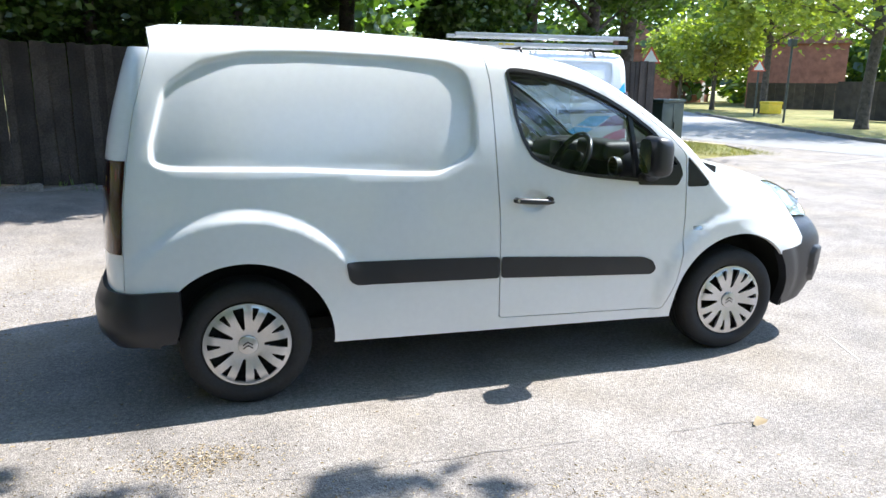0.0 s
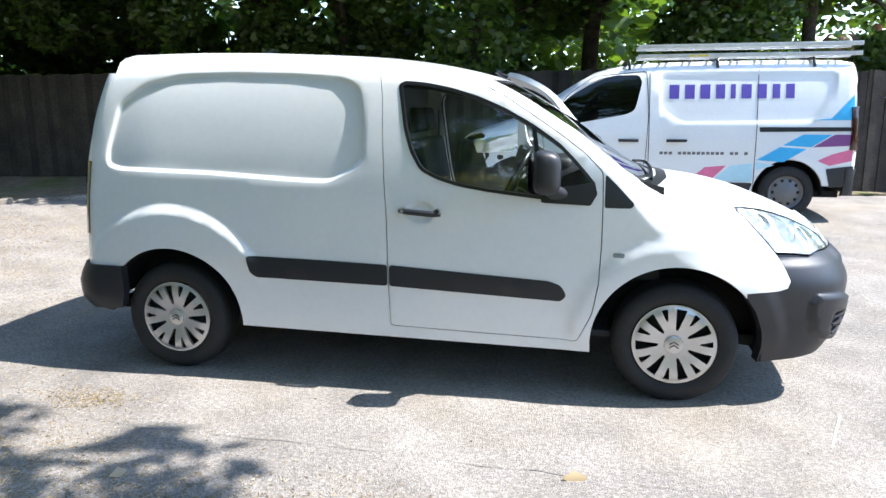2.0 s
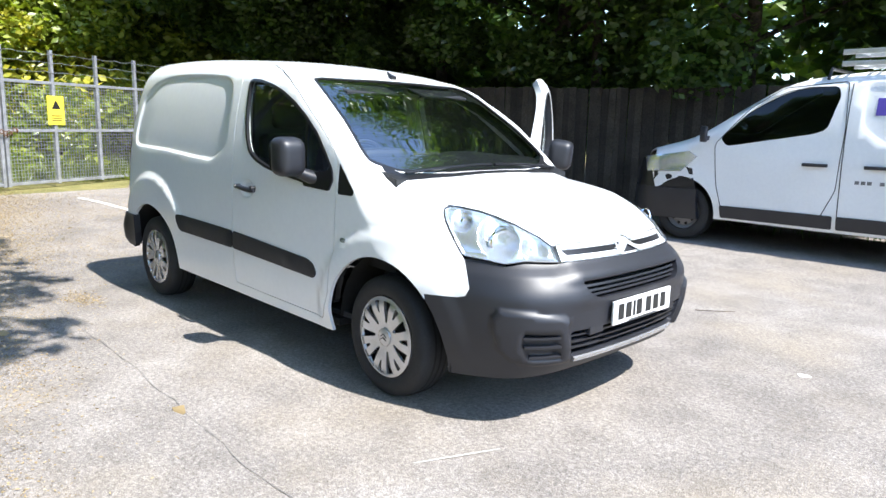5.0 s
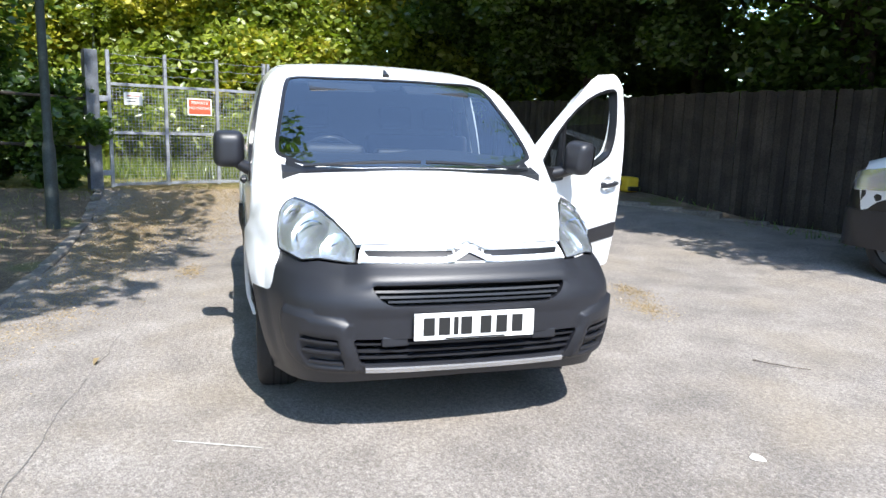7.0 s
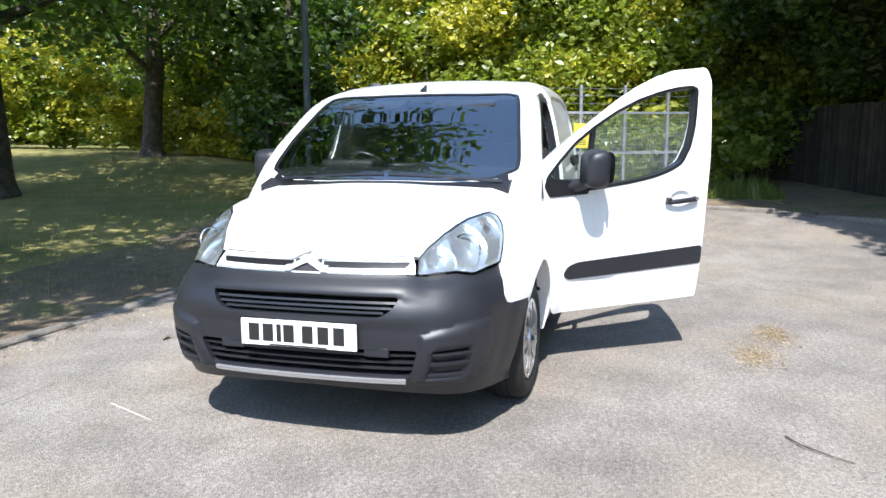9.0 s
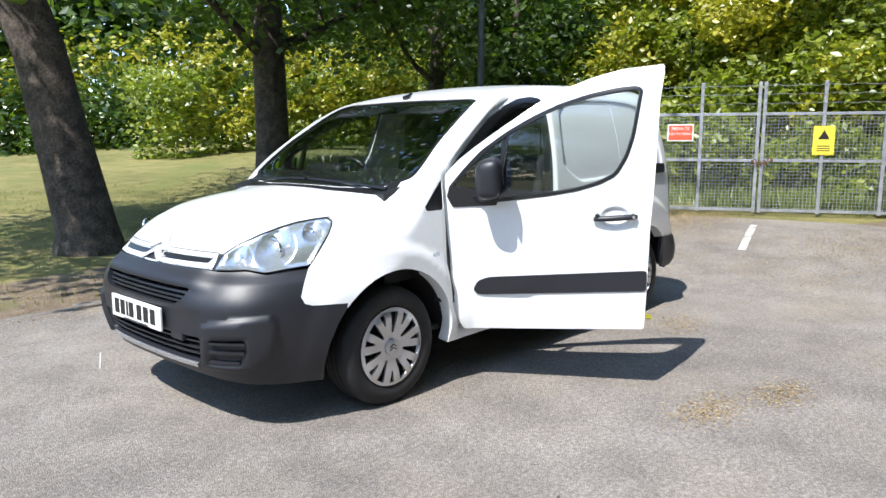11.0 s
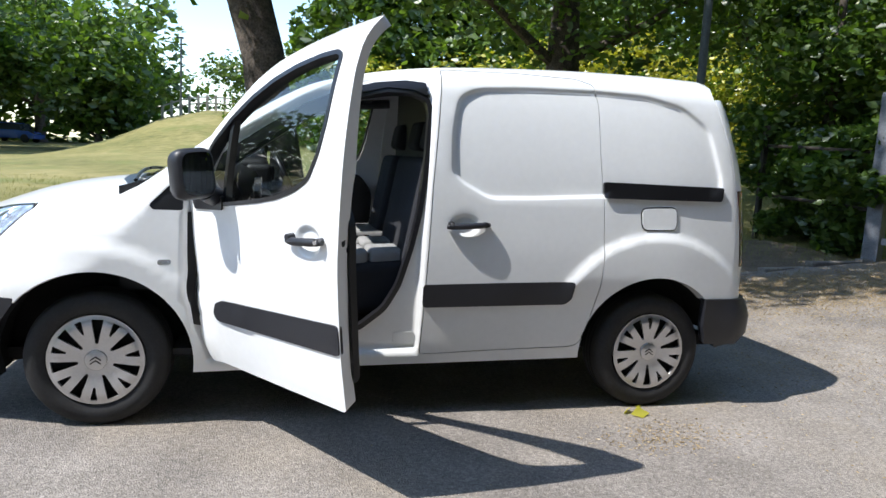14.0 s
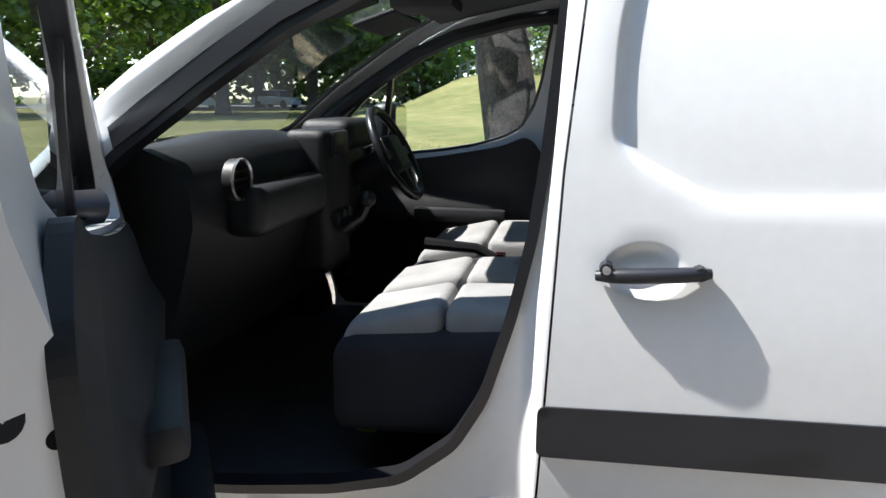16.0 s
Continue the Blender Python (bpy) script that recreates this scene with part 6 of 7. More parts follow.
# steel rails given the dark board colour to stand in for tree shade
side_fence = thing("post_and_rail_fence", "steel rail fence beside the gate, overgrown, tree shade in its colour", "fence")
for k in range(1):
    a, b = np.array((-6.55 + 0.10 * k, -3.0 - 1.9 * k)), np.array((-6.45 + 0.10 * k, -4.9 - 1.9 * k))
    bm = bmesh.new()
    add_box(bm, b[0] - 0.035, b[0] + 0.035, b[1] - 0.035, b[1] + 0.035, gz(*b) - 0.1, gz(*b) + 1.62, 0.006)
    part("fence_post", bm, WOOD_FENCE, side_fence)
    for h in (0.62, 1.33):
        bm = bmesh.new()
        add_tube(bm, [(a[0], a[1], gz(*a) + h), (b[0], b[1], gz(*b) + h)], 0.024, 8)
        part("rail", bm, WOOD_FENCE, side_fence)
chain = thing("chain", "rusty chain looped round the gate uprights", "chain")
for k in range(9):
    bm = bmesh.new()
    c = gm @ Vector((2.56 + 0.035 * k, 0.05 + 0.02 * math.sin(k), 0.82 - 0.05 * math.sin(k * 0.45) + 0.03 * (k % 2)))
    add_tube(bm, [c + Vector((0.0, 0.024 * math.cos(a), 0.030 * math.sin(a))) if k % 2 else c + Vector((0.024 * math.cos(a), 0.0, 0.030 * math.sin(a))) for a in np.linspace(0, 2 * math.pi, 9)], 0.007, 5, False)
    part("chain_link", bm, RUST, chain, "", True)


def lettering(name, words, size, m, mat, parent):
    cu = bpy.data.curves.new(name, "FONT")
    cu.body, cu.size, cu.align_x, cu.align_y, cu.extrude = words, size, "CENTER", "CENTER", 0.0008
    tmp = bpy.data.objects.new(name, cu)
    me = bpy.data.meshes.new_from_object(tmp)
    bpy.data.objects.remove(tmp)
    me.materials.clear()
    me.materials.append(mat)
    ob = new(name, me)
    ob.parent = parent
    ob.matrix_basis = m
    return ob


def gate_sign(s, z, w, h, face, border, label, lines, ink, cat="sign"):
    ob = thing("sign", label, cat)
    bm = bmesh.new()
    add_box(bm, s - w / 2, s + w / 2, 0.030, 0.036, z - h / 2, z + h / 2, 0.0, gm)
    part("sign_board", bm, border, ob)
    bm = bmesh.new()
    add_box(bm, s - w / 2 + 0.02, s + w / 2 - 0.02, 0.0365, 0.040, z - h / 2 + 0.02, z + h / 2 - 0.02, 0.0, gm)
    part("sign_face", bm, face, ob)
    for k, (words, size, dz) in enumerate(lines):
        m = gm @ Matrix.Translation((s, 0.0425, z + dz)) @ Matrix(((-1, 0, 0, 0), (0, 0, 1, 0), (0, 1, 0, 0), (0, 0, 0, 1)))
        lettering("lettering", words, size, gm @ Matrix.Translation((s, 0.0425, z + dz)) @ pose(0, 0, 0, 90, 0, 180) @ Matrix.Diagonal((-1, 1, 1, 1)), ink, ob)
    return ob


gate_sign(1.47, 1.275, 0.40, 0.27, SIGN_RED, SIGN_WHITE, "red private no parking sign on the gate", [("PRIVATE", 0.075, 0.06), ("NO PARKING", 0.058, -0.02)], SIGN_WHITE)
white_sign = gate_sign(0.44, 1.355, 0.27, 0.19, SIGN_WHITE, SIGN_WHITE, "small faded white notice on the gate", [], SIGN_WHITE)
for k in range(3):
    bm = bmesh.new()
    add_box(bm, 0.44 - 0.09, 0.44 + 0.09 - 0.03 * k, 0.0405, 0.042, 1.39 - 0.04 * k, 1.402 - 0.04 * k, 0.0, gm)
    part("notice_bar", bm, SIGN_RED if k == 0 else BLACK_INK, white_sign)
yellow_sign = gate_sign(3.55, 1.15, 0.30, 0.44, SIGN_YELLOW, SIGN_YELLOW, "yellow warning sign with a black triangle", [], BLACK_INK)
v = [gm @ Vector((3.55 + dx, 0.0425, 1.15 + dz)) for dx, dz in ((-0.08, 0.02), (0.08, 0.02), (0, 0.16))]
mesh_object("triangle", v, [(0, 1, 2)], BLACK_INK, yellow_sign, smooth=False)
for k in range(3):
    bm = bmesh.new()
    add_box(bm, 3.46, 3.64, 0.0405, 0.0425, 1.06 - 0.035 * k, 1.072 - 0.035 * k, 0.0, gm)
    part("notice_bar", bm, BLACK_INK, yellow_sign)

# ---------------------------------------------------------------- lamp posts
POST = material("green_grey_post", (0.055, 0.065, 0.06), 0.6, spread=0.25, scale=9)
for x, y, h, r, lab in ((-4.0, -2.95, 6.0, 0.050, "slender dark green lamp post by the kerb"), (-13.5, -4.0, 3.6, 0.04, "short lamp post behind the gate"), (6.95, -49.5, 5.4, 0.08, "tall lamp post behind the bank")):
    lp = thing("lamp_post", lab, "lamp post", (x, y, gz(x, y)))
    bm = bmesh.new()
    add_tube(bm, [(0, 0, -0.1), (0, 0, 0.9), (0, 0, 1.0), (0, 0, h)], [r * 1.5, r * 1.4, r, r * 0.75], 14)
    part("pole", bm, POST, lp, "", True)
    bm = bmesh.new()
    add_box(bm, -0.18, 0.30, -0.09, 0.09, h, h + 0.12, 0.03)
    part("lantern", bm, POST, lp, "", True)

# ---------------------------------------------------------------- the second van, parked by the fence
VY, VZ, VX0, VX1, VF, VR = 5.80, 0.08, -0.95, 4.03, -0.06, 3.27
V_RIDGE = pchip([-1.2, -0.95, -0.80, -0.55, -0.10, 0.10, 0.45, 0.95, 1.30, 1.8, 3.0, 3.9, 4.1], [0.55, 0.88, 1.00, 1.10, 1.23, 1.32, 1.55, 1.82, 1.90, 1.935, 1.945, 1.93, 1.90])
V_HALF = pchip([0.2, 0.5, 0.9, 1.2, 1.5, 1.8, 2.0], [0.93, 0.965, 0.965, 0.945, 0.90, 0.83, 0.78])
V_PANEL = dense([(1.72, 1.78), (3.74, 1.76), (3.74, 1.55), (3.50, 1.19), (1.98, 1.17), (1.74, 1.34)], 0.08, True, 0.10)
LIVERY = [material("livery_violet", (0.10, 0.07, 0.36), 0.35, spread=0.03), material("livery_blue", (0.05, 0.42, 0.75), 0.35, spread=0.05), material("livery_pink", (0.70, 0.16, 0.30), 0.35, spread=0.08),
          material("livery_pale", (0.45, 0.70, 0.80), 0.35, spread=0.06), material("livery_plum", (0.20, 0.06, 0.22), 0.35, spread=0.05)]
PAINT2 = material("white_van_paint", (0.76, 0.77, 0.77), 0.3, spread=0.02, scale=2, fine=30, coat=0.5)
ALU = material("ladder_aluminium", (0.62, 0.63, 0.64), 0.35, metal=0.7, spread=0.06)
HUBCAP = material("steel_wheel", (0.16, 0.16, 0.165), 0.5, metal=0.4, spread=0.1)


def body_b(x, y, z):
    y, z = np.abs(y), z - VZ
    side = y - V_HALF(z) - 0.015 * smooth_step(0.58, 0.44, np.hypot(x - VR, z - 0.33)) - 0.015 * smooth_step(0.58, 0.44, np.hypot(x - VF, z - 0.33))
    lid = (z - V_RIDGE(x) + 0.05 * (y / 0.8) ** 2) * 0.9
    nose = -x + VX0 + 0.22 * y**2 + 0.25 * y**6 + 0.10 * smooth_step(0.5, 1.2, z)
    tail = x - VX1 + 0.02 * y**4 + 0.05 * smooth_step(1.0, 1.9, z)
    f = round_max(side, lid, 0.13)
    f = round_max(f, nose, 0.10)
    return round_max(f, tail, 0.06)


def along_b(p, d, kind):
    p = np.asarray(p, float)
    if kind == "side":
        w = solve(lambda q: body_b(p[:, 0], q, p[:, 1]), 0.0, 1.4, len(p))
        v = np.stack([p[:, 0], -w, p[:, 1]], 1)
        e = edge_distance(V_PANEL + [0, VZ], p) * np.where(inside(V_PANEL + [0, VZ], p), 1, -1)
        v[:, 1] += 0.018 * smooth_step(-0.004, 0.03, e)
        n = np.tile([0.0, -1.0, 0.25], (len(p), 1))
    elif kind == "far":
        w = solve(lambda q: body_b(p[:, 0], q, p[:, 1]), 0.0, 1.4, len(p))
        v = np.stack([p[:, 0], w, p[:, 1]], 1)
        n = np.tile([0.0, 1.0, 0.25], (len(p), 1))
    elif kind == "top":
        w = solve(lambda q: body_b(p[:, 0], p[:, 1], q), 0.0, 2.4, len(p))
        v = np.stack([p[:, 0], p[:, 1], w], 1)
        n = np.tile([-0.1, 0.0, 1.0], (len(p), 1))
    else:
        s = -1 if kind == "nose" else 1
        c = 0.6 if s < 0 else 3.2
        w = solve(lambda q: body_b(c + s * q * np.cos(p[:, 0]), q * np.sin(p[:, 0]), p[:, 1]), 0.05, 2.4, len(p))
        v = np.stack([c + s * w * np.cos(p[:, 0]), w * np.sin(p[:, 0]), p[:, 1]], 1)
        n = np.stack([s * np.cos(p[:, 0]), np.sin(p[:, 0]), 0 * w], 1)
    v = v + n * (np.asarray(d) + np.zeros(len(p)))[:, None]
    v[:, 1] += VY
    return v


def v_side(q, d=0.0):
    return along_b(q, d, "side")


def lift_z(pts, step=0.06, rounded=0.0):
    return dense([(x, z + VZ) for x, z in pts], step, True, rounded)


van_b = thing("work_van", "white work van with violet and blue livery, ladder on roof", "van", (0.09, 0, 0))
v_rail = pchip([-0.45, 0.0, 0.3, 0.6, 0.95, 1.3, 2.0, 3.95], [1.02, 1.14, 1.30, 1.50, 1.70, 1.80, 1.83, 1.81])
arch_b = lambda cx, a0, a1: [(cx + 0.40 * math.cos(a), 0.33 + 0.40 * math.sin(a)) for a in np.linspace(a0, a1, 18)]
low = [(x, float(v_rail(x))) for x in np.linspace(-0.45, 3.95, 40)] + [(4.0, 1.5), (4.02, 0.9), (4.0, 0.45), (3.80, 0.42)] + arch_b(VR, 0.22, 3.2) + [(2.80, 0.28), (1.5, 0.27), (0.40, 0.28)] + arch_b(VF, -0.12, 2.55) + [(-0.42, 0.62), (-0.50, 0.85)]
V_WIN = lift_z([(0.33, 1.20), (0.60, 1.48), (0.90, 1.70), (1.20, 1.755), (1.47, 1.755), (1.51, 1.66), (1.43, 1.32), (1.32, 1.27), (0.41, 1.11)], 0.05, 0.05)
V_DOOR = lift_z([(0.28, 1.13), (0.62, 1.53), (0.92, 1.745), (1.56, 1.80), (1.60, 1.30), (1.58, 0.70), (1.42, 0.32), (0.45, 0.32), (0.33, 0.7)], 0.06, 0.05)
skin("side_panel", v_side, dense([(x, z + VZ) for x, z in low], 0.08), PAINT2, van_b, holes=[V_WIN], extra=[V_PANEL + [0, VZ], grow(V_PANEL, -0.03) + [0, VZ]], grid=0.09, thick=0.03)
skin("side_window", v_side, V_WIN, glass("dark_glass", (0.12, 0.14, 0.15)), van_b, "dark side window", grid=0.2, thick=0.0, lift=-0.01)
skin("far_panel", lambda q, d: along_b(q, d, "far"), dense([(x, z + VZ) for x, z in low], 0.12), PAINT2, van_b, grid=0.2, thick=0.03)
edge_b = along_b(np.array([(x, float(v_rail(x)) + VZ) for x in np.linspace(-0.45, 3.95, 40)]), 0.0, "far")[:, :2] - [0, VY]
lid = [tuple(q) for q in edge_b] + [(3.99, 0.0)] + [(x, -y) for x, y in edge_b[::-1]] + [(-0.80, -0.45), (-0.86, 0.0), (-0.80, 0.45)]
v_screen = dense([(-0.02, 0.0), (0.04, 0.60), (0.10, 0.74), (0.85, 0.66), (0.95, 0.3), (0.97, 0), (0.95, -0.3), (0.85, -0.66), (0.10, -0.74), (0.04, -0.60)], 0.1)
skin("roof", lambda q, d: along_b(q, d, "top"), dense(lid, 0.1), PAINT2, van_b, holes=[v_screen], grid=0.15, thick=0.02)
skin("windscreen", lambda q, d: along_b(q, d, "top"), v_screen, bpy.data.materials["dark_glass"], van_b, "dark raked windscreen", grid=0.2, thick=0.0, lift=-0.005)
nose_w = [(u, z + VZ) for u, z in [(-1.05, 0.84), (-0.8, 0.92), (-0.3, 0.95), (0.3, 0.95), (0.8, 0.92), (1.05, 0.84), (1.10, 0.60), (-1.10, 0.60)]]
skin("nose_panel", lambda q, d: along_b(q, d, "nose"), dense(nose_w, 0.08), TRIM, van_b, grid=0.1, thick=0.02)
skin("front_bumper", lambda q, d: along_b(q, d, "nose"), dense([(u, z + VZ) for u, z in [(-1.12, 0.60), (1.12, 0.60), (1.12, 0.25), (0.4, 0.22), (-0.4, 0.22), (-1.12, 0.25)]], 0.08), PLASTIC, van_b, "dark plastic bumper", grid=0.1, thick=0.03, lift=0.015)
for s in (1, -1):
    skin("headlamp", lambda q, d: along_b(q, d, "nose"), dense([(s * u, z + VZ) for u, z in [(0.62, 0.95), (1.0, 1.04), (1.08, 0.98), (0.95, 0.80), (0.68, 0.78)]], 0.05), REFLECTOR, van_b, "swept headlamp", grid=0.08, thick=0.02, lift=0.012)
skin("tail_panel", lambda q, d: along_b(q, d, "tail"), dense([(u, z + VZ) for u, z in [(-0.80, 0.45), (0.80, 0.45), (0.80, 1.5), (0.72, 1.80), (-0.72, 1.80), (-0.80, 1.5)]], 0.1), PAINT2, van_b, grid=0.2, thick=0.02, lift=0.002)
for s in (1, -1):
    skin("tail_lamp", lambda q, d: along_b(q, d, "tail"), dense([(s * u, z + VZ) for u, z in [(0.80, 0.85), (0.93, 0.85), (0.92, 1.35), (0.80, 1.38)]], 0.06), RED_LENS, van_b, "tall red tail lamp", grid=0.1, thick=0.02, lift=0.02)
skin("rear_bumper", lambda q, d: along_b(q, d, "tail"), dense([(u, z + VZ) for u, z in [(-0.95, 0.62), (0.95, 0.62), (0.95, 0.30), (-0.95, 0.30)]], 0.1), PLASTIC, van_b, "dark plastic rear bumper", grid=0.15, thick=0.03, lift=0.02)


def v_strip(name, pts, mat, lift=0.004, label="", rounded=0.0, thick=0.003):
    return skin(name, v_side, lift_z(pts, 0.06, rounded), mat, van_b, label, grid=0.12, thick=thick, lift=lift)


v_strip("sill_trim", [(1.62, 0.44), (2.86, 0.44), (2.82, 0.30), (1.62, 0.30)], PLASTIC, 0.012, "dark lower trim panel", 0.02, 0.02)
v_strip("sill_trim", [(0.40, 0.44), (1.58, 0.44), (1.58, 0.30), (0.42, 0.30)], PLASTIC, 0.012, "dark lower trim panel", 0.02, 0.02)
v_strip("sill_trim", [(3.68, 0.62), (3.99, 0.66), (3.98, 0.42), (3.74, 0.40)], PLASTIC, 0.012, "dark bumper corner", 0.02, 0.02)
v_strip("door_track", [(2.90, 1.115), (3.93, 1.115), (3.93, 1.07), (2.91, 1.06)], TRIM, 0.008, "black door track", 0.01, 0.01)
for pts in ([(1.595, 1.78), (1.603, 1.78), (1.625, 0.44), (1.617, 0.44)], [(2.868, 1.80), (2.876, 1.80), (2.876, 0.30), (2.868, 0.30)]):
    v_strip("panel_gap", pts, VOID, 0.003)
skin("panel_gap", v_side, grow(V_DOOR, 0.004), VOID, van_b, holes=[grow(V_DOOR, -0.003)], grid=0.3, thick=0.003, lift=0.003)
for x in (1.24, 1.82):
    bm = bmesh.new()
    yy = v_side(np.array([(x, VZ + 0.95)]))[0][1]
    add_box(bm, x, x + 0.25, yy - 0.035, yy - 0.010, VZ + 0.935, VZ + 0.97, 0.010)
    part("door_handle", bm, PLASTIC, van_b, "", True)
# livery: the word marks as plain bars, coloured lozenges behind the wheel
x = 1.84
for w in (0.17, 0.17, 0.17, 0.16, 0.11, 0.17, 0.16, 0.14, 0.15):
    v_strip("word_bar", [(x, 1.63), (x + w - 0.055, 1.63), (x + w - 0.055, 1.46), (x, 1.46)], LIVERY[0], 0.003)
    x += w + 0.012
for k in range(19):
    a = 1.75 + 0.0555 * k
    if k not in (3, 14, 17):
        v_strip("word_bar", [(a, 0.815), (a + 0.040, 0.816), (a + 0.040, 0.782), (a, 0.781)], HUBCAP, 0.003)
for pts, k in (([(2.10, 0.455), (2.30, 0.63), (2.55, 0.65), (2.36, 0.455)], 2), ([(2.38, 0.455), (2.60, 0.65), (2.85, 0.68), (2.85, 0.455)], 3), ([(2.89, 0.72), (3.15, 0.88), (3.45, 0.86), (3.20, 0.70)], 1), ([(3.18, 0.90), (3.40, 1.03), (3.72, 1.03), (3.50, 0.88)], 1),
               ([(3.52, 0.88), (3.75, 1.03), (3.96, 1.03), (3.96, 0.90)], 4), ([(3.58, 0.72), (3.75, 0.80), (3.96, 0.86), (3.96, 0.72), (3.72, 0.66)], 2), ([(3.50, 1.20), (3.70, 1.22), (3.94, 1.50), (3.96, 1.20)], 1), ([(2.89, 0.60), (3.10, 0.66), (2.98, 0.68), (2.89, 0.70)], 3)):
    v_strip("livery_patch", pts, LIVERY[k], 0.0035)
for x in (VF, VR):
    for s in (-1, 1):
        hub = thing("wheel", "", "")
        hub.parent, hub.location = van_b, (x, VY + s * 0.93, VZ + 0.325)
        bm = bmesh.new()
        add_lathe(bm, [(0.20, -0.05), (0.215, 0.0), (0.25, 0.012), (0.29, 0.006), (0.318, -0.015), (0.325, -0.05), (0.325, -0.17), (0.30, -0.20), (0.2, -0.19)], (0, 0, 0), "Y", 48, s)
        part("tyre", bm, RUBBER, hub, "black road tyre", True)
        bm = bmesh.new()
        add_lathe(bm, [(0.208, -0.02), (0.20, -0.01), (0.165, -0.035), (0.12, -0.02), (0.07, 0.0), (0.001, 0.004)], (0, 0, 0), "Y", 36, s)
        rim_b = part("rim", bm, HUBCAP, hub, "grey steel wheel", True)
        for k in range(10):
            bm = bmesh.new()
            a = 2 * math.pi * k / 10
            add_lathe(bm, [(0.020, -0.024), (0.001, -0.022)], (0.145 * math.cos(a), 0.0, 0.145 * math.sin(a)), "Y", 10, s)
            part("rim_hole", bm, VOID, rim_b)
        bm = bmesh.new()
        n = 14
        rows = [[bm.verts.new((x + 0.41 * math.cos(a), VY + s * y, VZ + 0.33 + 0.41 * math.sin(a))) for y in (0.95, 0.60)] for a in np.linspace(-0.1, math.pi + 0.1, n)]
        for a, b in zip(rows, rows[1:]):
            bm.faces.new((a[0], a[1], b[1], b[0]))
        bm.faces.new([r[1] for r in rows])
        part("wheel_housing", bm, VOID, van_b)
bm = bmesh.new()
add_box(bm, -0.6, 3.9, VY - 0.8, VY + 0.8, VZ + 0.26, VZ + 0.34), add_box(bm, 1.62, 1.66, VY - 0.8, VY + 0.8, VZ + 0.34, VZ + 1.75)
part("floor_pan", bm, VOID, van_b)
bm = bmesh.new()
add_box(bm, 0.15, 0.22, VY - 1.09, VY - 1.02, VZ + 1.15, VZ + 1.33, 0.02)
add_box(bm, 0.16, 0.20, VY - 1.03, VY - 0.88, VZ + 1.17, VZ + 1.22)
part("side_mirror", bm, PLASTIC, van_b, "", True)
ladder = thing("ladder", "silver extending ladder lashed on the roof rack", "ladder", (0.09, -0.48, 0.36))
for y in (5.52, 5.92):
    for z in (1.675, 1.79):
        bm = bmesh.new()
        add_box(bm, 1.45, 4.02, y - 0.02, y + 0.02, z, z + 0.05, 0.006)
        part("stile", bm, ALU, ladder)
for k, x in enumerate(np.arange(1.58, 3.95, 0.28)):
    for z in (1.70, 1.815):
        bm = bmesh.new()
        add_tube(bm, [(x, 5.49, z), (x, 5.95, z)], 0.014, 8)
        part("rung", bm, ALU, ladder, "", True)
        bm = bmesh.new()
        add_box(bm, x - 0.012, x + 0.012, 5.497, 5.499, z - 0.012, z + 0.012)
        part("rung_cap", bm, TRIM, ladder)
bm = bmesh.new()
add_box(bm, 2.06, 2.28, 5.493, 5.4975, 1.688, 1.712)
part("ladder_tag", bm, SIGN_YELLOW, ladder, "yellow ladder label")
rack = thing("roof_rack", "low black roof rack across the van", "rack", (0.09, 0, 0.36))
for x in (1.35, 2.4, 3.5):
    bm = bmesh.new()
    add_tube(bm, [(x, VY - 0.80, 1.55), (x, VY - 0.72, 1.655), (x, VY + 0.72, 1.655), (x, VY + 0.80, 1.55)], 0.018, 8)
    part("bar", bm, TRIM, rack, "", True)

# ---------------------------------------------------------------- kerbside cabinet, street and houses at the far end
GREEN_BOX = material("dark_green_steel", (0.016, 0.028, 0.022), 0.5, spread=0.2, scale=3)
cab = thing("utility_cabinet", "dark green steel roadside cabinet by the fence", "cabinet", (8.0, 9.9, gz(8.0, 9.9)))
cab.rotation_euler = (0, 0, radians(28))
cab.scale = (0.80, 0.8, 0.96)
for nm, b, bv in (("cabinet_body", (-0.62, 0.62, -0.40, 0.40, 0.0, 1.22), 0.02), ("cabinet_lid", (-0.66, 0.66, -0.44, 0.44, 1.22, 1.30), 0.025)):
    bm = bmesh.new()
    add_box(bm, *b, bv)
    part(nm, bm, GREEN_BOX, cab, "", True)
bm = bmesh.new()
add_box(bm, -0.006, 0.006, -0.405, -0.398, 0.06, 1.18)
part("door_gap", bm, VOID, cab)
bm = bmesh.new()
add_box(bm, 0.05, 0.09, -0.43, -0.40, 0.62, 0.78, 0.008)
part("cabinet_lock", bm, TRIM, cab)

BRICK = material("red_brick", (0.26, 0.11, 0.07), 0.9, spread=0.25, scale=2, fine=30, bump=0.3)
TILE = material("roof_tile", (0.20, 0.10, 0.07), 0.9, spread=0.3, scale=2, fine=20, bump=0.4)
UPVC = material("white_frame", (0.75, 0.75, 0.74), 0.4, spread=0.03)
PANE = material("far_pane", (0.03, 0.035, 0.04), 0.05, spread=0.2)


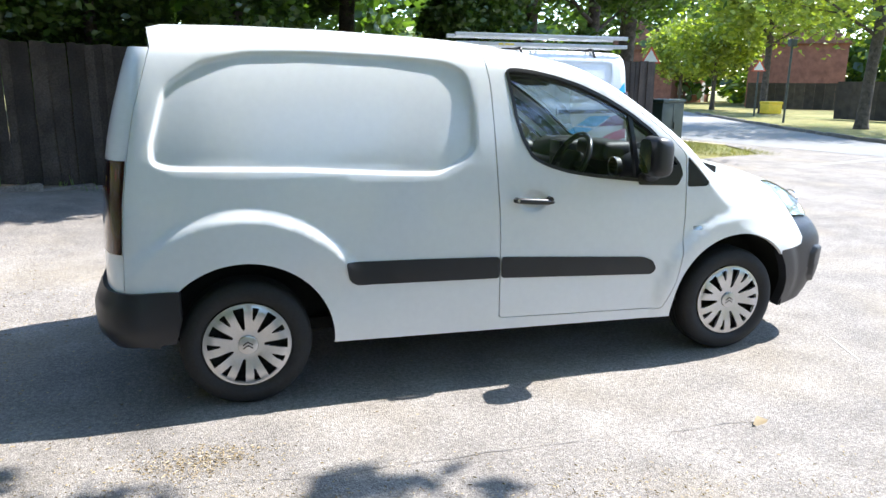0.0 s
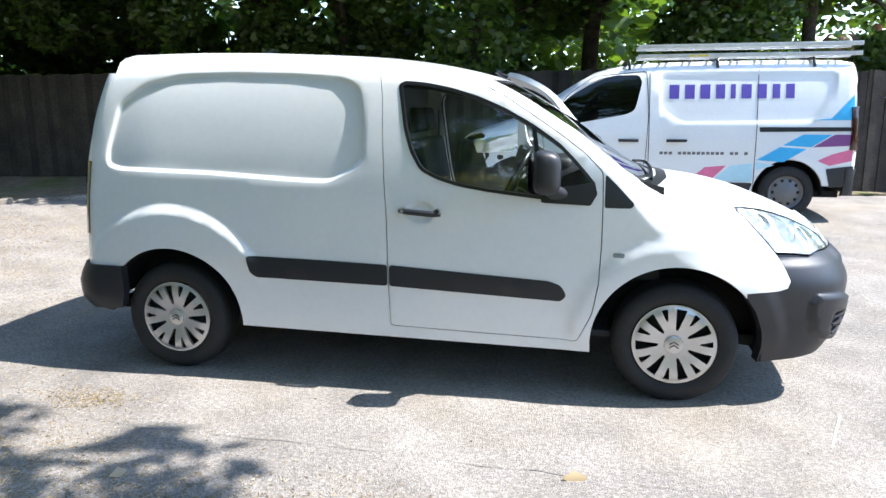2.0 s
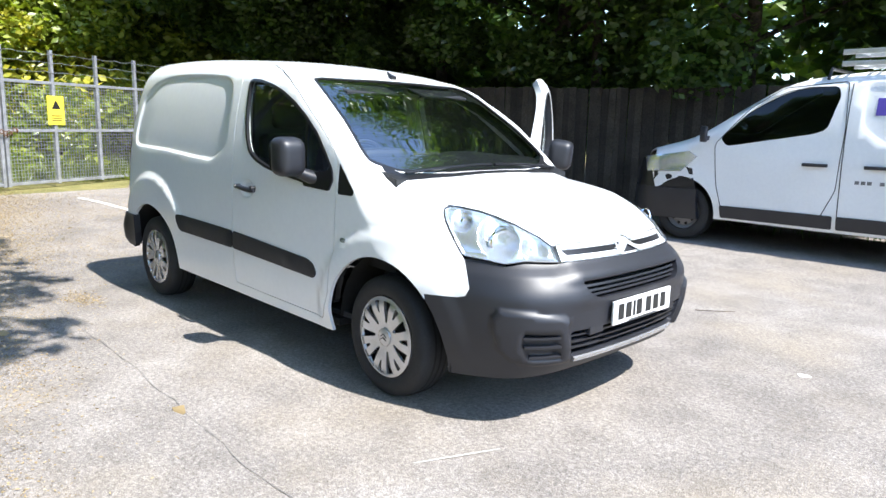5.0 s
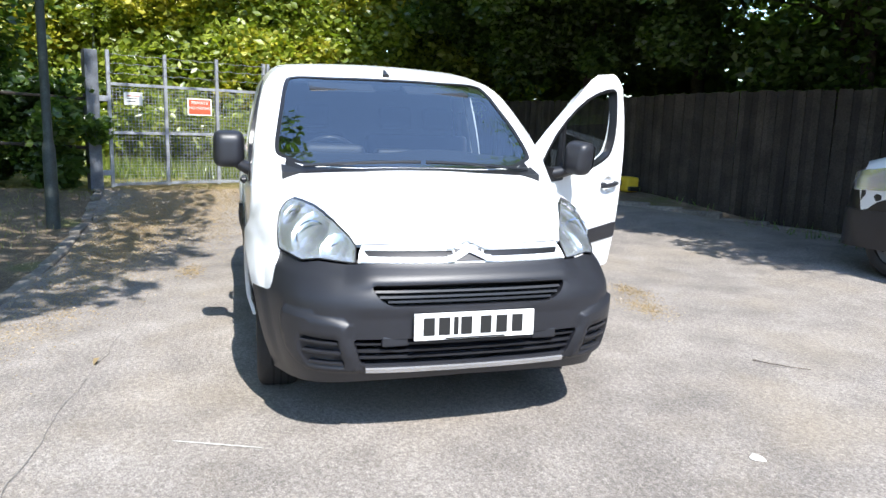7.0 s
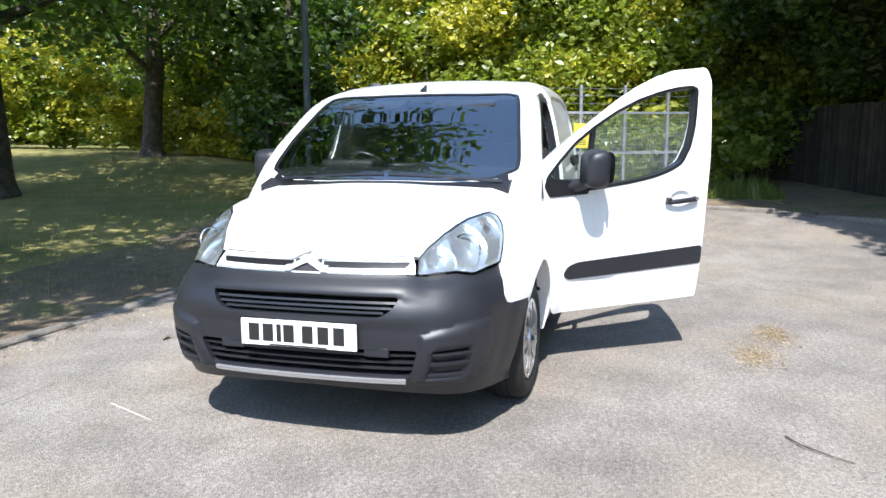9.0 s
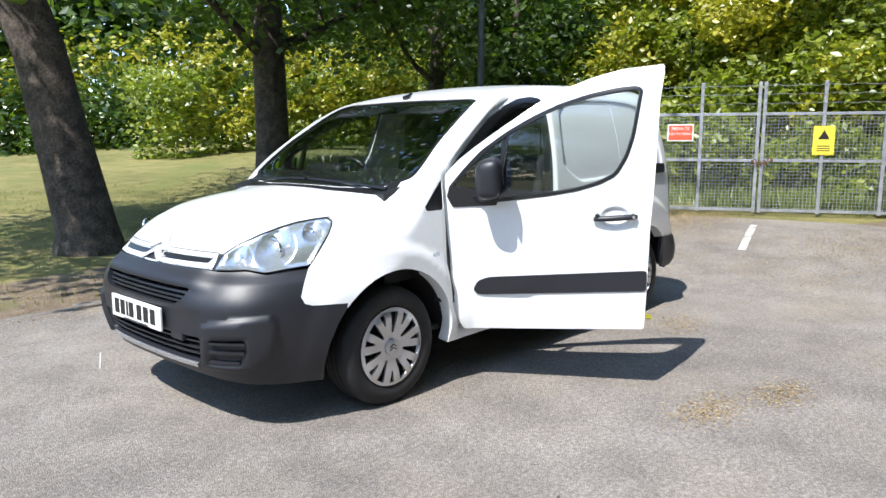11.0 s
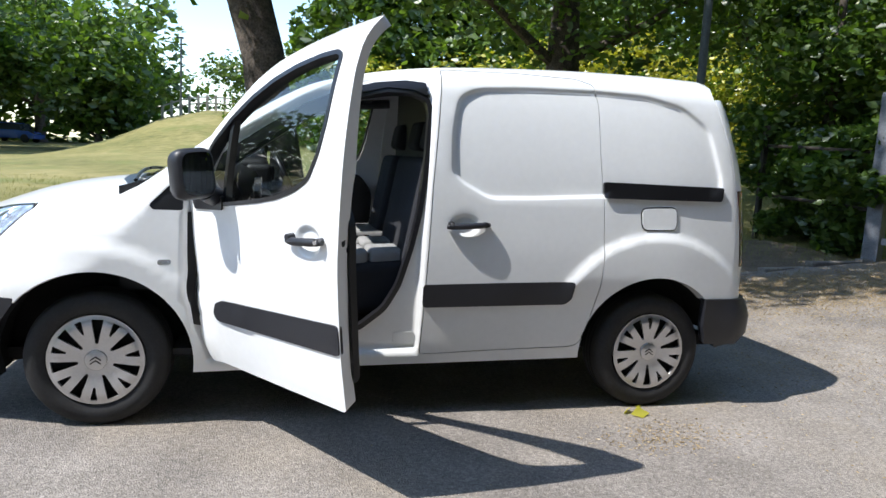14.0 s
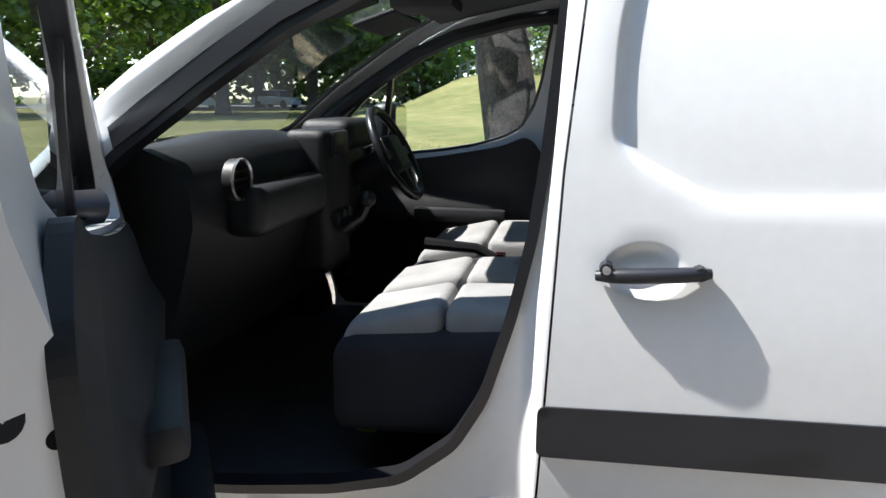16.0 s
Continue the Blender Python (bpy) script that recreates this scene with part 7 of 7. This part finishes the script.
def house(x, y, turn, w, d, h, label, wins):
    z0 = gz(x, y) - 0.1
    ob = thing("house", label, "house", (x, y, z0), "houses beyond the road")
    ob.rotation_euler = (0, 0, radians(turn))
    bm = bmesh.new()
    add_box(bm, -w / 2, w / 2, -d / 2, d / 2, 0, h)
    part("wall", bm, BRICK, ob)
    v = [(-w / 2 - 0.3, -d / 2 - 0.3, h), (w / 2 + 0.3, -d / 2 - 0.3, h), (w / 2 + 0.3, d / 2 + 0.3, h), (-w / 2 - 0.3, d / 2 + 0.3, h), (-w / 2 - 0.3, 0, h + 2.6), (w / 2 + 0.3, 0, h + 2.6)]
    mesh_object("roof", v, [(0, 1, 5, 4), (2, 3, 4, 5), (1, 2, 5), (3, 0, 4), (3, 2, 1, 0)], TILE, ob, smooth=False)
    bm = bmesh.new()
    add_box(bm, -0.4, 0.4, -0.3, 0.3, h + 1.8, h + 3.5)
    part("chimney", bm, BRICK, ob)
    for wx, wz in wins:
        bm = bmesh.new()
        add_box(bm, wx - 0.7, wx + 0.7, -d / 2 - 0.06, -d / 2 + 0.02, wz - 0.55, wz + 0.55)
        win = part("window", bm, UPVC, ob)
        for k in (-1, 1):
            bm = bmesh.new()
            add_box(bm, wx + k * 0.33 - 0.28, wx + k * 0.33 + 0.28, -d / 2 - 0.07, -d / 2 - 0.05, wz - 0.46, wz + 0.46)
            part("pane", bm, PANE, win)
    bm = bmesh.new()
    add_box(bm, w * 0.32 - 0.45, w * 0.32 + 0.45, -d / 2 - 0.06, -d / 2 + 0.02, 0, 2.05)
    part("door", bm, UPVC, ob)
    return ob


house(46, 47, 48, 12, 7, 5.0, "red brick house with a tiled roof", ((-4, 3.9), (-1, 3.9), (3, 3.9), (-3, 1.4), (0.5, 1.4)))
house(41, 60, 35, 11, 7, 5.0, "red brick house with a steep tiled roof", ((-3.5, 3.9), (2, 3.9), (-3, 1.4), (0.5, 1.4)))
house(26, 66, 25, 9, 7, 4.8, "brick house half hidden by trees", ((-2.5, 3.9), (2, 3.9), (-2, 1.4)))
for a, b, lab in (((35.6, 40.2), (41.0, 33.0), "long dark board garden fence beyond the road"), ((28.2, 24.8), (29.2, 19.0), "dark board garden fence beside the road")):
    gf = thing("garden_fence", lab, "fence", (0, 0, 0))
    n = 14
    for k in range(n):
        p, q = np.array(a) + (np.array(b) - a) * k / n, np.array(a) + (np.array(b) - a) * (k + 0.98) / n
        m = Matrix.Translation((p[0], p[1], gz(*p))) @ pose(0, 0, 0, 0, 0, math.degrees(math.atan2(q[1] - p[1], q[0] - p[0])))
        bm = bmesh.new()
        add_box(bm, 0, float(np.linalg.norm(q - p)), -0.03, 0.03, 0, 1.85, 0, m)
        part("fence_panel", bm, WOOD_FENCE, gf)
GRIT = material("yellow_plastic", (0.75, 0.52, 0.03), 0.5, spread=0.1, scale=5)
grit = thing("grit_bin", "yellow plastic grit bin on the verge", "bin", (29.75, 31.0, gz(29.75, 31.0)))
bm = bmesh.new()
add_box(bm, -0.5, 0.5, -0.35, 0.35, 0, 0.55, 0.04)
part("bin_body", bm, GRIT, grit, "", True)
bm = bmesh.new()
add_box(bm, -0.54, 0.54, -0.39, 0.39, 0.55, 0.72, 0.06)
part("bin_lid", bm, GRIT, grit, "", True)
for x, y, h, tri_s in ((22.74, 22.23, 3.3, 0), (26.7, 28.8, 2.6, 1), (14.5, 20.5, 2.6, 1)):
    sp = thing("street_sign" if tri_s else "street_pole", "triangular road sign on a grey pole" if tri_s else "grey street pole with a dark head", "sign" if tri_s else "pole", (x, y, gz(x, y)))
    bm = bmesh.new()
    add_tube(bm, [(0, 0, -0.1), (0, 0, h)], 0.05, 8)
    part("pole", bm, POST, sp, "", True)
    if tri_s:
        for nm, k, mt, dd in (("sign_border", 1.0, SIGN_RED, 0.0), ("sign_face", 0.72, SIGN_WHITE, 0.012)):
            vv = [(-0.38 * k, -0.06 - dd, h - 0.22 * k), (0.38 * k, -0.06 - dd, h - 0.22 * k), (0, -0.06 - dd, h + 0.44 * k)]
            ob = mesh_object(nm, [*vv, *[(a, b + 0.01, c) for a, b, c in vv]], [(0, 1, 2), (5, 4, 3), (0, 3, 4, 1), (1, 4, 5, 2), (2, 5, 3, 0)], mt, sp, smooth=False)
        sp.rotation_euler = (0, 0, radians(-35))
    else:
        bm = bmesh.new()
        add_box(bm, -0.16, 0.16, -0.12, 0.12, h, h + 0.32, 0.03)
        part("pole_head", bm, POST, sp)
tree("street tree with a broad light crown", 22.35, 17.7, 9.5, 5.4, 0.22, 3.4, LEAF_FRESH, 91, 12000, 0.20, (0.2, 0), "street trees")
tree("small round street tree", 32.5, 44.0, 6.0, 2.6, 0.14, 2.0, LEAF_FRESH, 92, 6000, 0.24, (0, 0), "street trees")
tree("small round street tree", 31.1, 38.2, 6.5, 3.0, 0.15, 2.2, LEAF_FRESH, 93, 6000, 0.26, (0, 0), "street trees")
tree("spreading tree behind the cabinet", 9.3, 13.8, 9.0, 5.0, 0.24, 3.6, LEAF, 94, 13000, 0.19, (0.1, 0), "street trees")
tree("tall street tree before the houses", 30.0, 32.0, 9.0, 4.2, 0.20, 4.2, LEAF_FRESH, 95, 8000, 0.28, (0, 0), "street trees")
thicket("garden_hedge", "garden trees and hedges round the houses", [(14, 62), (26, 72), (44, 70), (56, 56), (62, 40)], 3.0, 6.0, LEAF_FRESH, 96, 24000, 0.45, 0.0, lump=2.2, cat="trees")
thicket("street_back_wood", "distant tree belt beyond the houses", [(-10, 60), (25, 66), (55, 50), (70, 20), (72, -20)], 5.0, 12.0, LEAF, 97, 22000, 0.75, 0.0, lump=3.5, cat="trees")
thicket("field_back_wood", "distant dark tree belt beyond the field", [(10, -66), (34, -66), (55, -52), (70, -25)], 5.0, 12.0, LEAF_DARK, 98, 24000, 0.70, 0.0, lump=3.4, cat="trees")
thicket("bank_scrub", "scrub on the crest of the bank", [(-8, -46), (-4, -48), (0.5, -50)], 2.0, 2.2, LEAF, 99, 9000, 0.32, 0.0, lump=1.5)

# railing along the bank and far parked cars
RAILWOOD = material("bleached_rail", (0.38, 0.35, 0.30), 0.9, spread=0.2, scale=4)
rail_f = thing("bank_railing", "bleached wooden post and rail fence on the bank", "fence", (0, 0, 0))
prev = None
for k in range(12):
    x, y = 7.6 - 0.55 * k, -45.4 - 0.05 * k
    z = gz(x, y)
    bm = bmesh.new()
    add_box(bm, x - 0.08, x + 0.08, y - 0.08, y + 0.08, z - 0.1, z + 1.0)
    part("rail_post", bm, RAILWOOD, rail_f)
    if prev:
        for h in (0.45, 0.85):
            bm = bmesh.new()
            add_tube(bm, [(prev[0], prev[1], prev[2] + h), (x, y, z + h)], 0.06, 4)
            part("rail", bm, RAILWOOD, rail_f)
    prev = (x, y, z)


def car(x, y, turn, paint, label):
    """A small parked car: body, cabin, wheels."""
    ob = thing("car", label, "car", (x, y, gz(x, y)), "far parked cars")
    ob.rotation_euler = (0, 0, radians(turn))
    bm = bmesh.new()
    secs = [(-2.0, 0.55, 0.75), (-1.9, 0.85, 0.80), (-1.2, 0.92, 0.84), (0.6, 0.92, 0.84), (1.6, 0.84, 0.80), (2.0, 0.62, 0.70)]
    rows = []
    for sx, top_h, w in secs:
        rows.append([bm.verts.new((sx, sy * w, sz)) for sy, sz in ((-1, 0.28), (-1.02, 0.62), (-0.94, top_h), (0.94, top_h), (1.02, 0.62), (1, 0.28))])
    for a, b in zip(rows, rows[1:]):
        for k in range(6):
            bm.faces.new((a[k], a[(k + 1) % 6], b[(k + 1) % 6], b[k]))
    bm.faces.new(rows[0][::-1]), bm.faces.new(rows[-1])
    part("body", bm, paint, ob, "", True)
    for nm, grow_c, zt, mt in (("window_band", 1.0, 1.36, PANE), ("roof", 0.86, 1.45, paint)):
        bm = bmesh.new()
        lo, hi = (0.88, 1.40) if nm == "window_band" else (1.38, 1.46)
        vs = [bm.verts.new((sx * grow_c, sy * grow_c, zz)) for zz, k in ((lo, 1.0), (hi, 0.72)) for sx, sy in ((-1.75 * k if lo < 1 else -1.1, -0.78 * (1 if k == 1 else 0.86)), (1.05 * k if lo < 1 else 0.55, -0.78 * (1 if k == 1 else 0.86)), (1.05 * k if lo < 1 else 0.55, 0.78 * (1 if k == 1 else 0.86)), (-1.75 * k if lo < 1 else -1.1, 0.78 * (1 if k == 1 else 0.86)))]
        for f in ((3, 2, 1, 0), (4, 5, 6, 7), (0, 1, 5, 4), (1, 2, 6, 5), (2, 3, 7, 6), (3, 0, 4, 7)):
            bm.faces.new([vs[i] for i in f])
        part(nm, bm, mt, ob)
    for wx in (-1.25, 1.3):
        for wy in (-0.84, 0.84):
            bm = bmesh.new()
            add_lathe(bm, [(0.001, 0.02), (0.2, 0.02), (0.31, 0.0), (0.31, -0.18), (0.001, -0.18)], (wx, wy, 0.31), "Y", 20, 1 if wy > 0 else -1)
            part("wheel", bm, RUBBER, ob, "", True)
    return ob


car(34.5, -47.5, 100, material("blue_car_paint", (0.02, 0.06, 0.25), 0.25, coat=0.6, spread=0.05), "blue hatchback parked across the field")
car(29.5, -49.5, 150, material("silver_car_paint", (0.55, 0.56, 0.58), 0.3, coat=0.5, spread=0.05), "silver saloon parked across the field")
car(24.5, -54.0, 165, bpy.data.materials["silver_car_paint"], "pale saloon parked across the field")
car(20.0, -57.0, 165, bpy.data.materials["blue_car_paint"], "dark car parked across the field")

# ---------------------------------------------------------------- small things on the ground
bx = thing("wheel_clamp", "yellow and black plastic wheel clamp by the fence", "clamp", (-6.05, 5.75, gz(-6.05, 5.75)))
bm = bmesh.new()
add_box(bm, -0.20, 0.20, -0.12, 0.12, 0.0, 0.26, 0.05, seg=3)
part("clamp_body", bm, GRIT, bx, "", True)
bm = bmesh.new()
add_lathe(bm, [(0.07, 0.0), (0.07, 0.03), (0.001, 0.03)], (-0.05, -0.12, 0.14), "Y", 16, -1)
part("clamp_hub", bm, TRIM, bx)
bm = bmesh.new()
add_box(bm, 0.05, 0.26, -0.10, 0.10, 0.02, 0.10, 0.02)
part("clamp_arm", bm, TRIM, bx)


def litter(name, label, cx, cy, rx, ry, n, size, mat, seed, lift=0.008, stretch=3.0, kind="stuff", cat="litter"):
    g = np.random.default_rng(seed)
    p = np.stack([cx + g.normal(size=n) * rx, cy + g.normal(size=n) * ry], 1)
    at = np.stack([p[:, 0], p[:, 1], ground_z(p[:, 0], p[:, 1]) + lift + g.uniform(0, 0.006, n)], 1)
    ob = leaves(name, at, size, mat, None, "", seed, 0.05, stretch)
    return tagged(ob, label, cat, kind=kind)


for k, (x, y, rx, ry, n) in enumerate(((0.36, 2.09, 0.14, 0.09, 480), (-0.17, 2.29, 0.15, 0.08, 420), (-1.25, 1.25, 0.20, 0.10, 300), (-1.6, -1.34, 0.16, 0.07, 300), (-0.35, -2.15, 0.5, 0.12, 500), (-6.2, -1.2, 0.9, 0.6, 11000), (-5.4, 1.8, 0.9, 0.7, 5000), (-6.9, -2.2, 0.5, 0.4, 4000), (1.0, -2.45, 1.6, 0.10, 900), (-3.6, -2.15, 1.4, 0.26, 15000), (-3.9, 0.3, 1.2, 0.9, 2500), (-4.8, -1.6, 1.2, 0.4, 12000))):
    litter("straw_litter", "dry straw and blossom swept over asphalt", x, y, rx, ry, int(n * 2.2), 0.0062, STRAW, 200 + k, 0.003, 2.4)
litter("gravel", "loose pale grit on the asphalt", 0.5, 0.0, 3.5, 2.6, 2600, 0.007, CONCRETE, 230, 0.004, 1.0)
for k, (x, y) in enumerate(((-1.27, 0.98), (-1.22, 0.93), (-1.32, 0.92), (-0.95, -2.0), (0.9, -1.7))):
    tagged(leaves("fallen_leaf", [(x, y, gz(x, y) + 0.012)], 0.075, LEAF_YELLOW if k < 3 else STRAW, None, "", 300 + k, 0.1), "fallen leaf lying on the asphalt", "leaf", "fallen leaves")
twig = bmesh.new()
add_tube(twig, [(1.62, 2.02, 0.008), (1.72, 2.06, 0.014), (1.80, 2.16, 0.010), (1.84, 2.24, 0.006)], [0.004, 0.004, 0.003, 0.002], 6)
tagged(part("twig", twig, BARK, None, "", True), "thin bent twig lying on the asphalt", "twig")
spot = material("dried_paint", (0.70, 0.69, 0.66), 0.8, spread=0.1)
skin("paint_spot", on_ground, dense([(2.71 + 0.035 * math.cos(a) * (1 + 0.3 * math.sin(3 * a)), 1.12 + 0.03 * math.sin(a)) for a in np.linspace(0, 6.28, 14, endpoint=False)], 0.05), spot, grid=0.1, thick=0.0, lift=0.004)
tagged(bpy.data.objects["paint_spot"], "small white paint spot on the asphalt", "spot", kind="structure")
skin("scratch", on_ground, dense([(2.0, -1.22), (2.012, -1.21), (2.16, -0.86), (2.15, -0.855)], 0.1), LINE, grid=0.2, thick=0.0, lift=0.004)
tagged(bpy.data.objects["scratch"], "pale scrape across the asphalt", "scrape", kind="structure")

# a long tar joint and a worn repair edge across the car park
TAR = material("tar_joint", (0.15, 0.138, 0.125), 0.9, spread=0.3, scale=8, fine=60)
for k, pts in enumerate(([(-6.2, -1.1), (-4.4, -1.42), (-2.2, -1.55), (0.4, -1.70), (2.6, -1.80), (5.5, -2.0), (8.5, -2.3)], [(-7.0, 0.2), (-5.2, -0.4), (-4.4, -1.42)])):
    a = dense(pts, 0.12, False)
    g = np.random.default_rng(400 + k)
    w = g.uniform(0.0005, 0.003, len(a))
    a[:, 1] += np.cumsum(g.normal(size=len(a))) * 0.012
    ring = np.concatenate([a + np.stack([0 * w, w], 1), (a - np.stack([0 * w, w], 1))[::-1]])
    skin("tar_joint", on_ground, ring, TAR, grid=5.0, thick=0.0, lift=0.004)
    tagged(bpy.data.objects["tar_joint"], "dark uneven joint in the asphalt", "joint", kind="structure")
    bpy.data.objects["tar_joint"].name = "asphalt_joint"


def blades(name, label, boxes, n, size, mat, seed):
    g = np.random.default_rng(seed)
    at = []
    for x0, x1, y0, y1, share in boxes:
        k = int(n * share)
        x, y = g.uniform(x0, x1, k), g.uniform(y0, y1, k)
        clump = np.sin(x * 2.3 + 1) * np.cos(y * 3.1) + 0.6 * np.sin(x * 7 + y * 5)
        keep = clump > g.uniform(-1.3, 0.6, k)
        at.append(np.stack([x, y, ground_z(x, y) + size * 0.25], 1)[keep])
    at = np.concatenate(at)
    n = len(at)
    a = g.normal(size=(n, 3)) * 0.4 + [0, 0, 1]
    s = size * g.uniform(0.4, 1.3, (n, 1))
    b = np.cross(a, g.normal(size=(n, 3)))
    b /= np.linalg.norm(b, axis=1, keepdims=True)
    v = np.stack([at - b * s * 0.10 - [0, 0, size * 0.3], at + b * s * 0.10 - [0, 0, size * 0.3], at + a * s], 1).reshape(-1, 3)
    me = bpy.data.meshes.new(name)
    me.vertices.add(3 * n), me.loops.add(3 * n), me.polygons.add(n)
    me.vertices.foreach_set("co", v.astype(np.float32).ravel())
    me.loops.foreach_set("vertex_index", np.arange(3 * n, dtype=np.int32))
    me.polygons.foreach_set("loop_start", (np.arange(n) * 3).astype(np.int32))
    me.materials.append(mat)
    me.update(calc_edges=True)
    tagged(new(name, me), label, "grass", kind="stuff")


blades("grass_tufts", "short tufted grass at the kerb and field", [(-9, 9, -4.6, -2.9, 0.14), (-12, 10, -14, -4.6, 0.65)], 70000, 0.034, GRASS_BLADE, 500)
blades("rank_grass", "rank green grass behind the gate", [(-11.5, -8.6, -6, 4, 1.0)], 16000, 0.16, leaf_material("rank_grass", (0.08, 0.13, 0.02), (0.26, 0.30, 0.06), 0.35), 501)
blades("bed_weeds", "sparse weeds on the soil under the trees", [(-9, 4, 6.0, 8.0, 1.0)], 2500, 0.09, LEAF_DARK, 502)
blades("verge_grass", "mown verge grass by the road", [(9.0, 11.0, 9.2, 13, 1.0)], 4000, 0.06, GRASS_BLADE, 503)
